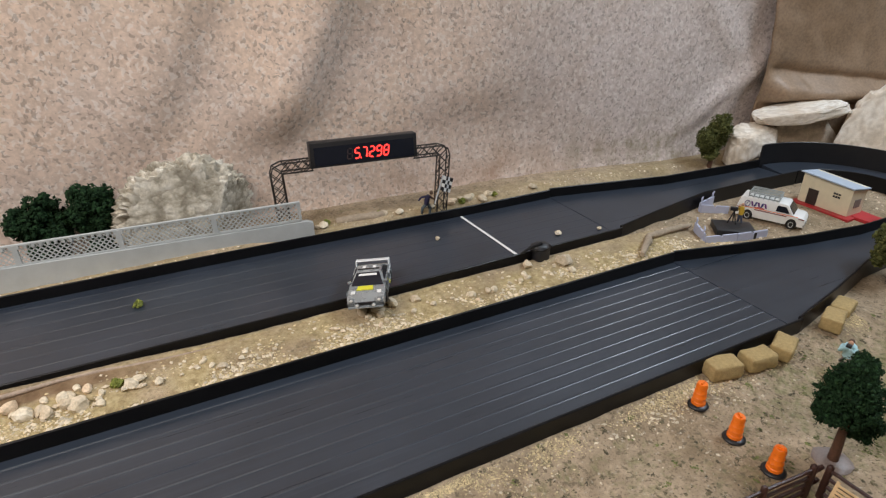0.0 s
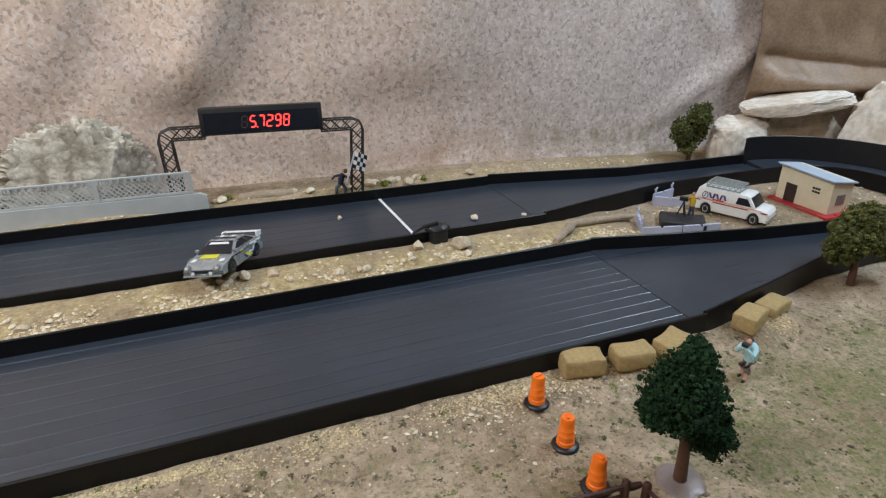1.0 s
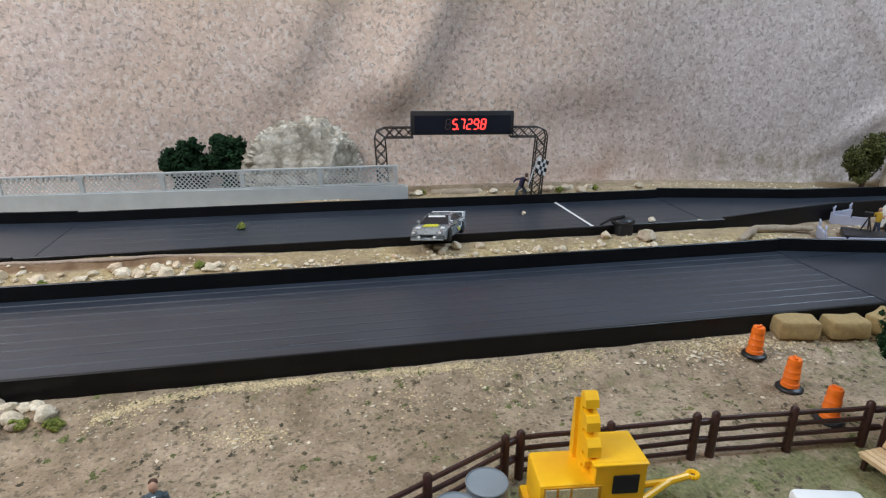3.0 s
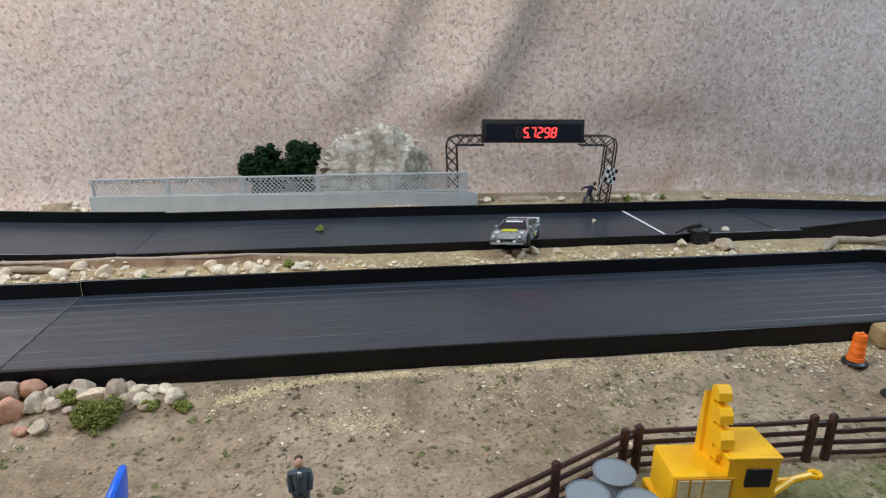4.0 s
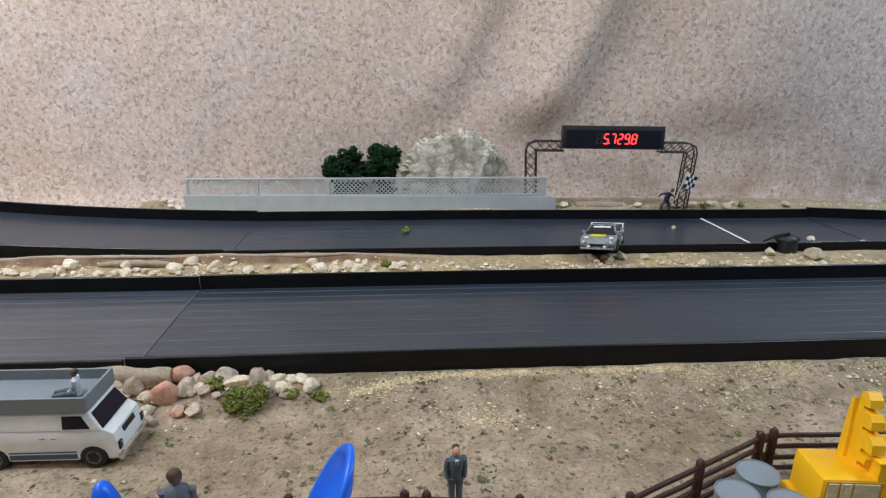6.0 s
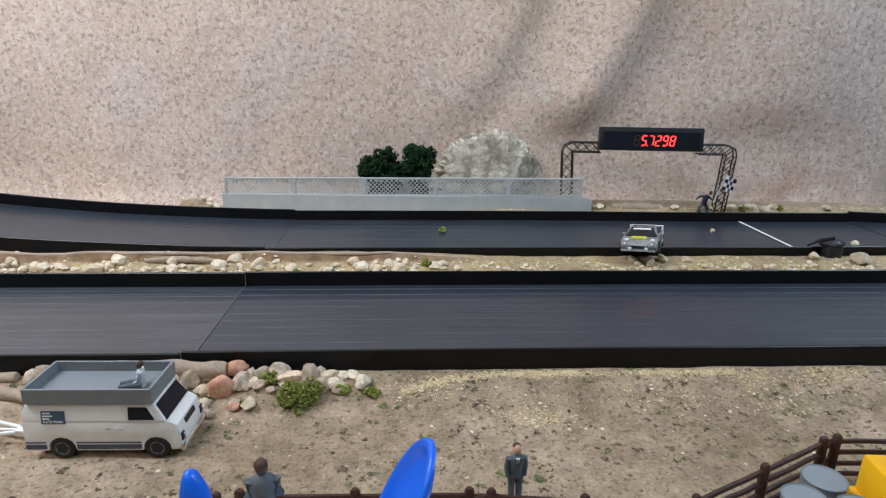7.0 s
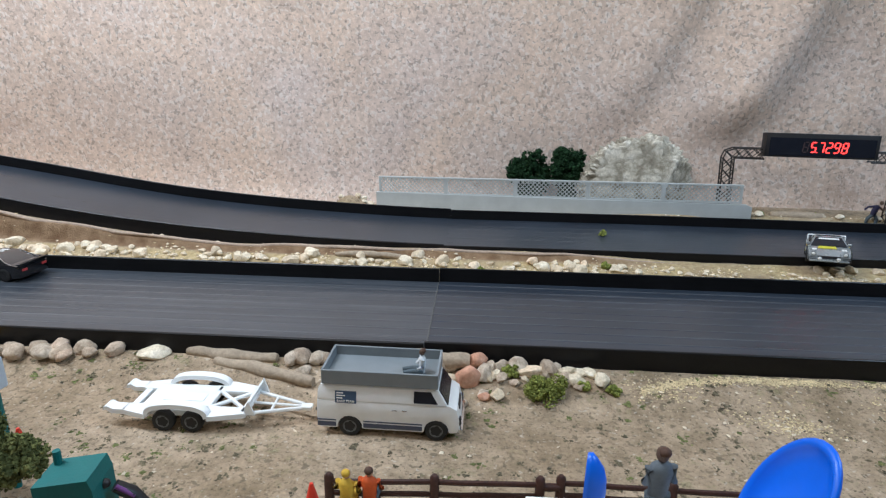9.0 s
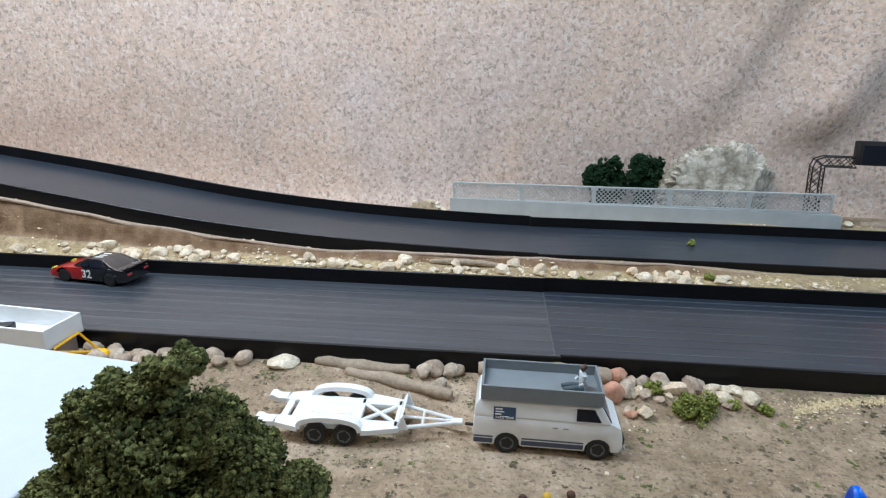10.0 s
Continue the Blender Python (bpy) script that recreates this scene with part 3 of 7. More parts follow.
def drape_point(s, z):
    """Brown cloth that runs from the corner towards the viewer, hanging in soft folds."""
    x = 0.904 - 0.05 * (z - 0.135) * float(sm(0.30, 0.0, s)) + 0.80 * s
    y = 0.620 - 0.20 * s - 0.16 * s * s
    # a fold that starts at the corner and lies over the rocks
    top = 0.140 - 0.10 * s + 0.004 * noise.noise(Vector((s * 14, 3.0, 0)))
    y -= 0.030 * float(sm(top, top - 0.030, z)) * float(sm(0.086, 0.102, z)) * float(sm(-0.004, 0.03, s))
    y += 0.007 * math.exp(-((z - top - 0.006) / 0.006) ** 2) * float(sm(0.0, 0.03, s))
    y -= 0.012 * math.sin(9.0 * s + 7.0 * z) * float(sm(0.0, 0.2, s))
    y -= 0.010 * noise.noise(Vector((s * 7, z * 9, 2.0)))
    y -= 0.0022 * noise.noise(Vector((s * 30 + z * 18, z * 26, 5.0))) + 0.0009 * noise.noise(Vector((s * 75, z * 60, 1.0)))
    return (x, y, z)


sheet("backdrop_cloth", np.concatenate([np.arange(0.0, 0.5, 0.005), np.arange(0.5, 2.0, 0.02)]), np.concatenate([np.arange(-0.03, 0.40, 0.004), np.arange(0.4, 0.95, 0.03)]), drape_point, DRAPE,
      "glossy brown cloth draped in the corner beside the backdrop")


def slab(name, c, s, material, label):
    bm = bmesh.new()
    box(bm, (0, 0, 0), s)
    thing(name, bm, material, pose(*c), label, name.split("_")[0], kind="structure")


slab("wall_north", (0, 1.05, 0.4), (5.0, 0.1, 2.6), WALLPAINT, "plain pale room wall behind the backdrop")
slab("wall_south", (0, -2.4, 0.4), (5.0, 0.1, 2.6), WALLPAINT, "plain pale room wall")
slab("wall_east", (2.45, -0.68, 0.4), (0.1, 3.34, 2.6), WALLPAINT, "plain pale room wall")
slab("wall_west", (-2.45, -0.68, 0.4), (0.1, 3.34, 2.6), WALLPAINT, "plain pale room wall")
slab("ceiling", (0, -0.68, 1.72), (5.0, 3.6, 0.04), WALLPAINT, "plain pale ceiling")
slab("floor", (0, -0.68, -0.92), (5.0, 3.6, 0.04), WALLPAINT, "plain pale floor")
slab("table_top", (-0.05, 0.10, -0.035), (3.1, 1.42, 0.03), LOGWOOD, "wooden board that carries the diorama")

# ---------------------------------------------------------------- the track


def lane_floor(bm, stations, ribs, proud=0.00030):
    """Floor sheet across stations (x, y_near, y_far, z); ribs: how many raised lines run along it."""
    def profile(yn, yf, z):
        pts = [(yn, z), ]
        for k in range(ribs):
            c = yn + (yf - yn) * (k + 0.7) / (ribs + 0.4)
            w = 0.0011
            pts += [(c - w, z), (c - w * 0.75, z + proud * 0.44), (c - w * 0.4, z + proud * 0.84), (c, z + proud), (c + w * 0.4, z + proud * 0.84), (c + w * 0.75, z + proud * 0.44), (c + w, z)]
        pts.append((yf, z))
        return pts + [(yf, z - 0.002), (yn, z - 0.002)]
    rings = [[bm.verts.new((x, *p)) for p in profile(yn, yf, z)] for x, yn, yf, z in stations]
    for a, b in zip(rings, rings[1:]):
        k = len(a)
        for i in range(k):
            f = bm.faces.new((a[i], b[i], b[(i + 1) % k], a[(i + 1) % k]))
            if 0 < i <= 7 * ribs and (i - 1) % 7 in (2, 3):
                f.material_index = 1
    bm.faces.new(rings[0])
    bm.faces.new(rings[-1][::-1])


def lane_wall(bm, line, out, thick=0.0022):
    """Edge strip along line (x, y, z_low, z_top); out: the side (+1 far, -1 near) on which its thickness lies. A small rolled lip caps it."""
    rings = []
    for i, (x, y, z0, z1) in enumerate(line):
        x0, y0 = line[max(i - 1, 0)][:2]
        x1, y1 = line[min(i + 1, len(line) - 1)][:2]
        d = Vector((x1 - x0, y1 - y0)).normalized()
        nx_, ny_ = -d.y * out * thick, d.x * out * thick
        e = 0.0005
        sec = [(0, z0), (0, z1 - e), (0.25, z1), (0.75, z1), (1.0, z1 - e), (1.0, z0)]
        rings.append([bm.verts.new((x + nx_ * k, y + ny_ * k, z)) for k, z in sec])
    for a, b in zip(rings, rings[1:]):
        k = len(a)
        for i in range(k):
            bm.faces.new((a[i], b[i], b[(i + 1) % k], a[(i + 1) % k]))
    bm.faces.new(rings[0])
    bm.faces.new(rings[-1][::-1])


def lane_section(stations, ribs, label, group, foot=0.0095, rise=0.0125, proud=0.00036, floor_mat=TRACK):
    ob = root("track_section", pose(0, 0, 0), label, "race track", group)
    bm = bmesh.new()
    lane_floor(bm, stations, ribs, proud)
    fl = part("lane_floor", bm, floor_mat, ob, "dull black ribbed plastic sheet" if ribs else "smooth black plastic sheet")
    fl.data.materials.append(RIBGLINT)
    for name, k, out in (("near_edge", 1, -1), ("far_edge", 2, 1)):
        bm = bmesh.new()
        lane_wall(bm, [(s[0], s[k], s[3] - foot, s[3] + rise) for s in stations], out)
        part(name, bm, WALLPLASTIC, ob, "upright black plastic edge strip", 30)
    return ob


NEARG, FARG = "sections of the near lane", "sections of the far lane"
worn = lane_section([(x, 0.2400, 0.3810, 0.0103) for x in np.linspace(-1.5, -0.1950, 12)], 11, "scuffed grey-black ribbed plastic track section along the stones", NEARG, proud=0.00014, floor_mat=TRACKWORN)
bm = bmesh.new()
box(bm, (-0.1954, 0.3105, 0.0104), (0.0009, 0.1405, 0.0005), bevel=0.0001)
part("joint_lip", bm, RIM, worn, "pale rubbed edge at the joint")
lane_section([(x, 0.243, 0.3835, 0.0100) for x in np.linspace(-0.19495, 0.486, 14)], 11, "long black ribbed plastic track section", NEARG, proud=0.00031)
lane_section([(0.4863, 0.2455, 0.3845, 0.0105), (0.56, 0.2600, 0.3665, 0.0105), (0.65, 0.2810, 0.3460, 0.0105), (0.735, 0.2850, 0.3330, 0.0105), (0.848, 0.2770, 0.3310, 0.0105)],
             0, "smooth black tapered track funnel", NEARG)
lane_section([(x, 0.4575, 0.6035, lane_z(x)) for x in np.linspace(-1.5, -0.1958, 40)], 0, "black plastic track section climbing a sand bank", FARG)
lane_section([(x, 0.4585 + 0.003 * float(sm(0.2, 0.45, x)), 0.6035 - 0.0075 * float(sm(0.0, 0.4, x)), 0.009) for x in np.linspace(-0.19575, 0.484, 18)], 8,
             "long black plastic track section under the timing gantry", FARG, rise=0.0115, proud=0.00012)
lane_section([(0.4843, 0.4640, 0.5975, 0.0095), (0.56, 0.4790, 0.5830, 0.0095), (0.66, 0.4960, 0.5630, 0.0095), (0.76, 0.4960, 0.5560, 0.0095), (0.848, 0.4925, 0.5510, 0.0095)],
             0, "smooth black tapered track funnel", FARG)


def bend():
    ob = root("track_bend", pose(0.8485, 0.4130, 0.0095), "black plastic hairpin with a tall curved outer wall", "race track")
    angs = np.linspace(math.radians(88), math.radians(-88), 28)
    bm = bmesh.new()
    rings = [[bm.verts.new((r * math.cos(a), r * math.sin(a), z)) for r, z in ((0.080, 0.0), (0.110, 0.001), (0.137, 0.004), (0.137, -0.004), (0.080, -0.004))] for a in angs]
    for a, b in zip(rings, rings[1:]):
        for i in range(5):
            bm.faces.new((a[i], b[i], b[(i + 1) % 5], a[(i + 1) % 5]))
    bm.faces.new(rings[0])
    bm.faces.new(rings[-1][::-1])
    part("lane_floor", bm, TRACK, ob)
    bm = bmesh.new()
    lane_wall(bm, [(0.0, 0.1388, -0.009, 0.0345)] + [(0.1388 * math.cos(a), 0.1388 * math.sin(a), -0.009, 0.0355) for a in angs], 1)
    part("outer_wall", bm, BLACKP, ob, "tall glossy black curved wall", 30)
    bm = bmesh.new()
    lane_wall(bm, [(0.080 * math.cos(a), 0.080 * math.sin(a), -0.009, 0.0125) for a in angs], -1)
    part("inner_wall", bm, WALLPLASTIC, ob, "", 30)


bend()
# finish line across the far lane
bm = bmesh.new()
box(bm, (0, 0, 0), (0.0032, 0.128, 0.0006), bevel=0.0002)
thing("finish_line", bm, MARKWHITE, pose(0.3475, 0.530, 0.0099, 0, 0, 1.5), "white tape finish line across the black lane", "marking")


def clamp():
    ob = root("track_clamp", pose(0.362, 0.4575, 0.003) @ Matrix.Diagonal((1.1, 1.1, 1.25, 1)), "black plastic joint clamp gripping the lane edge", "clamp")
    bm = bmesh.new()
    box(bm, (0.001, -0.005, 0.009), (0.0150, 0.012, 0.018), rz=8, bevel=0.0030)
    part("block", bm, BLACKP, ob, smooth=40)
    bm = bmesh.new()
    ball(bm, (0.001, -0.003, 0.0180), (0.0110, 0.0085, 0.0040), 3, rough=0.12)
    part("cap", bm, BLACKP, ob, smooth=40)
    bm = bmesh.new()
    limb(bm, [(-0.022, -0.003, 0.016), (-0.012, -0.005, 0.021), (0.0, -0.006, 0.023)], [0.0008, 0.0014, 0.0015])
    part("tongue", bm, BLACKP, ob, smooth=40)


clamp()

# ---------------------------------------------------------------- vehicles


def wheel(parent, x, y, r, w, rim=RIM, rim_r=0.62):
    side = 1 if y > 0 else -1
    bm = bmesh.new()
    n = 22
    sec = [(-0.5, 0.80), (-0.42, 0.96), (-0.2, 1.0), (0.2, 1.0), (0.42, 0.96), (0.5, 0.80), (0.44, rim_r)]
    rings = [[bm.verts.new((r * q * math.cos(2 * math.pi * k / n), side * w * p, r * q * math.sin(2 * math.pi * k / n))) for k in range(n)] for p, q in sec]
    for a, b in zip(rings, rings[1:]):
        for k in range(n):
            bm.faces.new((a[k], a[(k + 1) % n], b[(k + 1) % n], b[k]))
    bm.faces.new(rings[0])
    bm.faces.new(rings[-1])
    ob = part("wheel", bm, TYRE, parent, "small black rubber wheel", 35)
    ob.location = (x, y, r)
    bm = bmesh.new()
    rr = r * rim_r * 0.98
    vs = [bm.verts.new((0, side * w * 0.40, 0))]
    out = [bm.verts.new((rr * math.cos(2 * math.pi * k / 20), side * w * 0.47, rr * math.sin(2 * math.pi * k / 20))) for k in range(20)]
    mid = [bm.verts.new((rr * 0.62 * math.cos(2 * math.pi * k / 20), side * w * (0.40 if k % 4 < 2 else 0.43), rr * 0.62 * math.sin(2 * math.pi * k / 20))) for k in range(20)]
    for k in range(20):
        bm.faces.new((out[k], out[(k + 1) % 20], mid[(k + 1) % 20], mid[k]))
        bm.faces.new((mid[k], mid[(k + 1) % 20], vs[0]))
    part("rim", bm, rim, ob)
    return ob


def arched(low_z, x0, x1, wheels, r, lift):
    """The lower edge of a car's side from x1 back to x0, with an arch over each wheel."""
    pts = [(x1, low_z)]
    for wx in sorted(wheels, reverse=True):
        a0 = math.asin(max(-1, min(1, (low_z - lift) / r)))
        pts += [(wx + r * math.cos(a), lift + r * math.sin(a)) for a in np.linspace(a0, math.pi - a0, 9)]
    return pts + [(x0, low_z)]


def shell(outline, half, narrow=None):
    """A car part with a side outline of (x, z); narrow(x, z) is the width there as a share of the full one."""
    bm = bmesh.new()
    prism(bm, outline, -half, half)
    if narrow:
        for v in bm.verts:
            v.co.y *= narrow(v.co.x, v.co.z)
    bmesh.ops.recalc_face_normals(bm, faces=bm.faces)
    es = [e for e in bm.edges if len(e.link_faces) == 2 and e.calc_face_angle(0) > 0.9]
    bmesh.ops.bevel(bm, geom=es, offset=half * 0.09, segments=2, affect="EDGES", profile=0.6)
    return bm


def plate(bm, pts, thick, mi=0):
    """A thin plate on four or more corners in one plane."""
    p = [Vector(q) for q in pts]
    nrm = (p[1] - p[0]).cross(p[2] - p[0]).normalized() * thick
    a = [bm.verts.new(q + nrm) for q in p]
    b = [bm.verts.new(q - nrm) for q in p]
    fs = [bm.faces.new(a), bm.faces.new(b[::-1])]
    k = len(p)
    for i in range(k):
        fs.append(bm.faces.new((a[i], b[i], b[(i + 1) % k], a[(i + 1) % k])))
    for f in fs:
        f.material_index = mi


def plate_part(name, pts, thick, material, parent, label=""):
    bm = bmesh.new()
    plate(bm, pts, thick)
    return part(name, bm, material, parent, label)


def lettering(name, body, size, material, parent, m, extrude=0.00015):
    cu = bpy.data.curves.new(name, "FONT")
    cu.body, cu.size, cu.extrude, cu.align_x, cu.align_y = body, size, extrude, "CENTER", "CENTER"
    cu.offset = size * 0.018
    tmp = bpy.data.objects.new(name, cu)
    me = bpy.data.meshes.new_from_object(tmp)
    bpy.data.objects.remove(tmp)
    me.materials.clear()
    me.materials.append(material)
    ob = new(name, me)
    ob.parent = parent
    ob.matrix_local = m
    return ob


def team_van():
    ob = root("camper_van", pose(-0.2285, 0.1845, 0.0, 0, 0, -1.0), "cream-white toy van with an open grey roof tray, towing a trailer", "van")
    hw = 0.0148
    low = [(-0.0172, 0.0055), (-0.0182, 0.011), (-0.0177, 0.0215), (0.0540, 0.0215), (0.0580, 0.0190), (0.0596, 0.0128), (0.0598, 0.0075)]
    out = low + arched(0.0045, -0.0172, 0.0585, (0.0, 0.047), 0.0065, 0.0056)
    part("body", shell(out, hw, lambda x, z: 1.0 - 0.05 * float(sm(0.045, 0.06, x))), VANWHITE, ob, smooth=35)
    up = [(-0.0177, 0.0212), (-0.0172, 0.0270), (-0.0155, 0.0302), (-0.0125, 0.0314), (0.0462, 0.0314), (0.0478, 0.0302), (0.0532, 0.0212)]
    part("upper_body", shell(up, hw, lambda x, z: 1.0 - 0.10 * float(sm(0.021, 0.031, z))), VANWHITE, ob, smooth=35)
    bm = bmesh.new()
    x0, x1, w, t = -0.0145, 0.0478, 0.0148, 0.0012
    box(bm, ((x0 + x1) / 2, 0, 0.0332), (x1 - x0 - 0.001, 2 * w - 0.001, 0.0016))
    for sy in (-1, 1):
        box(bm, ((x0 + x1) / 2, sy * (w - t / 2), 0.0355), (x1 - x0, t, 0.0083), bevel=0.0003)
    for xx in (x0 + t / 2, x1 - t / 2):
        box(bm, (xx, 0, 0.0355), (t, 2 * w - 2 * t, 0.0083))
    part("roof_tray", bm, VANGREY, ob, "open grey plastic roof tray")
    s = -1
    def side(x, z):
        return (x, (hw + 0.00012) * (1.0 - 0.10 * float(sm(0.021, 0.031, z))) * s, z)
    plate_part("side_window", [side(0.0350, 0.0226), side(0.0350, 0.0290), side(0.0440, 0.0290), side(0.0478, 0.0226)], 0.0003, GLASSDARK, ob)
    plate_part("side_sign", [side(-0.0075, 0.0205), side(-0.0075, 0.0272), side(0.0040, 0.0272), side(0.0040, 0.0205)], 0.0003, SIGNBLUE, ob, "blue sign panel with white lettering")
    lettering("lettering", "RACE TEAM", 0.0018, MARKWHITE, ob, pose(-0.00175, -hw * 0.999 - 0.0003, 0.0216, 90, 0, 0))
    bm = bmesh.new()
    for k, (a, b, z) in enumerate(((-0.0066, -0.0030, 0.0262), (-0.0066, -0.0020, 0.0248), (-0.0066, -0.0034, 0.0234))):
        box(bm, ((a + b) / 2, side(0, z)[1] - 0.0003, z), (b - a, 0.0003, 0.0006))
    part("sign_bars", bm, MARKWHITE, ob)
    for nm, z, h, mt in (("upper_stripe", 0.0096, 0.0007, BLUESTRIPE), ("lower_stripe", 0.0071, 0.0026, BLUESTRIPE)):
        for a, b in ((-0.0176, -0.0075), (0.0075, 0.0395)):
            bm = bmesh.new()
            box(bm, ((a + b) / 2, -hw - 0.0001, z), (b - a, 0.0003, h))
            part(nm, bm, mt, ob)
    bm = bmesh.new()
    for xx in (0.0245, 0.0300):
        box(bm, (xx, -hw - 0.0003, 0.0176), (0.0028, 0.0006, 0.0006), bevel=0.0002)
    part("door_handle", bm, CHROME, ob)
    def front(u, y, off=0.0002):
        x, z = 0.0478 + (0.0532 - 0.0478) * u, 0.0302 - (0.0302 - 0.0212) * u
        return (x + off * 0.8, y * (1.0 - 0.10 * float(sm(0.021, 0.031, z))), z + off * 0.6)
    plate_part("windscreen", [front(0.06, -0.0132), front(0.95, -0.0132), front(0.95, 0.0132), front(0.06, 0.0132)], 0.0003, GLASSDARK, ob)
    bm = bmesh.new()
    box(bm, (0.0587, 0, 0.0164), (0.0010, 0.0125, 0.0030), ry=-14, bevel=0.0003)
    part("grille", bm, BLACKP, ob, "black slot grille")
    bm = bmesh.new()
    box(bm, (0.0602, 0, 0.0064), (0.0026, 0.0304, 0.0036), bevel=0.0008)
    part("bumper", bm, CHROME, ob, "dull silver bumper", 40)
    for yy in (-0.0122, 0.0122):
        bm = bmesh.new()
        box(bm, (0.0596, yy, 0.0118), (0.0014, 0.0032, 0.0046), bevel=0.0005)
        h = part("headlight", bm, BLACKP, ob, "black housing with two round lamps")
        for zz in (0.0107, 0.0129):
            bm = bmesh.new()
            limb(bm, [(0.0598, yy, zz), (0.0606, yy, zz)], 0.0008, 10)
            part("lens", bm, CHROME, h)
    bm = bmesh.new()
    box(bm, (0.020, 0, 0.0085), (0.072, 0.0255, 0.006))
    part("chassis", bm, BLACKP, ob)
    for xx in (0.0, 0.047):
        for yy in (-0.0128, 0.0128):
            wheel(ob, xx, yy, 0.0062, 0.0046)
    bm = bmesh.new()
    limb(bm, [(-0.0175, 0, 0.0060), (-0.0230, 0, 0.0062)], 0.0009, 8)
    part("tow_bar", bm, BLACKP, ob)


def trailer():
    ob = root("car_trailer", pose(-0.3225, 0.1825, 0.0, 0, 0, 0.5), "white plastic car trailer hitched behind the van", "trailer")
    # side rails, running boards, cross beams and a flat centre plate
    bm = bmesh.new()
    for s in (-1, 1):
        box(bm, (0.0020, s * 0.0108, 0.0096), (0.068, 0.0062, 0.0034), bevel=0.0006)
        for outline in ([(0.0165, 0.0130), (0.0165, 0.0186), (0.0210, 0.0178), (0.0350, 0.0142), (0.0360, 0.0120)],
                        [(-0.0180, 0.0130), (-0.0180, 0.0188), (-0.0225, 0.0176), (-0.0320, 0.0150), (-0.0320, 0.0086)]):
            prism(bm, [(x, s * y) for x, y in outline], 0.0083, 0.0112, axis="z")
        prism(bm, [(-0.0310, 0.0082), (-0.0310, 0.0112), (-0.0375, 0.0112), (-0.0405, 0.0128), (-0.0425, 0.0122), (-0.0430, 0.0100), (-0.0410, 0.0104), (-0.0385, 0.0086)], s * 0.0082, s * 0.0150)
    box(bm, (-0.0055, 0, 0.0102), (0.0370, 0.0250, 0.0020), bevel=0.0004)
    box(bm, (0.0345, 0, 0.0098), (0.0034, 0.0250, 0.0030), bevel=0.0004)
    box(bm, (0.0130, 0, 0.0098), (0.0024, 0.0250, 0.0030), bevel=0.0004)
    box(bm, (-0.0285, 0, 0.0096), (0.0040, 0.0200, 0.0024), bevel=0.0004)
    for s in (-1, 1):
        limb(bm, [(0.0140, s * 0.0085, 0.0104), (0.0335, -s * 0.0085, 0.0104)], 0.0012, 8)
    part("deck", bm, WHITE, ob, "white plastic deck with open cross braces", 40)
    bm = bmesh.new()
    box(bm, (-0.0030, 0, 0.0114), (0.0230, 0.0080, 0.0006), bevel=0.0002)
    part("deck_plate", bm, WHITE, ob)
    bm = bmesh.new()
    plate(bm, [(0.0345, -0.0125, 0.0098), (0.0375, -0.0125, 0.0165), (0.0375, 0.0125, 0.0165), (0.0345, 0.0125, 0.0098)], 0.0005)
    for s in (-1, 1):
        plate(bm, [(0.0345, s * 0.0125, 0.0098), (0.0380, s * 0.0125, 0.0180), (0.0410, s * 0.0118, 0.0092)], 0.0006)
    part("front_stop", bm, WHITE, ob, "slanted white wheel stop")
    bm = bmesh.new()
    for s in (-1, 1):
        limb(bm, [(0.0345, s * 0.0115, 0.0095), (0.0640, s * 0.0022, 0.0085)], 0.0011, 8)
    limb(bm, [(0.0350, 0, 0.0095), (0.0640, 0, 0.0085)], 0.0008, 8)
    limb(bm, [(0.0480, -0.0070, 0.0090), (0.0480, 0.0070, 0.0090)], 0.0008, 8)
    part("drawbar", bm, WHITE, ob, "", 40)
    bm = bmesh.new()
    box(bm, (0.0665, 0, 0.0082), (0.0065, 0.0048, 0.0024), bevel=0.0006)
    part("coupling", bm, WHITE, ob)
    for s in (-1, 1):
        bm = bmesh.new()
        n = 16
        arc = [(-0.0010 - 0.0180 * math.cos(a), 0.0090 + 0.0085 * math.sin(a) ** 0.6) for a in np.linspace(0.02, math.pi - 0.02, n)]
        inner = [(-0.0010 - 0.0156 * math.cos(a), 0.0086 + 0.0062 * math.sin(a) ** 0.6) for a in np.linspace(0.02, math.pi - 0.02, n)]
        va = [[bm.verts.new((x, s * y, z)) for x, z in lst] for lst, y in ((arc, 0.0130), (arc, 0.0182), (inner, 0.0182), (inner, 0.0130))]
        for a, b in ((0, 1), (1, 2), (2, 3), (3, 0)):
            for k in range(n - 1):
                bm.faces.new((va[a][k], va[a][k + 1], va[b][k + 1], va[b][k]))
        part("fender", bm, WHITE, ob, "white rounded double-wheel mudguard", 40)
        for xx in (-0.0088, 0.0072):
            wheel(ob, xx, s * 0.0152, 0.0062, 0.0046)


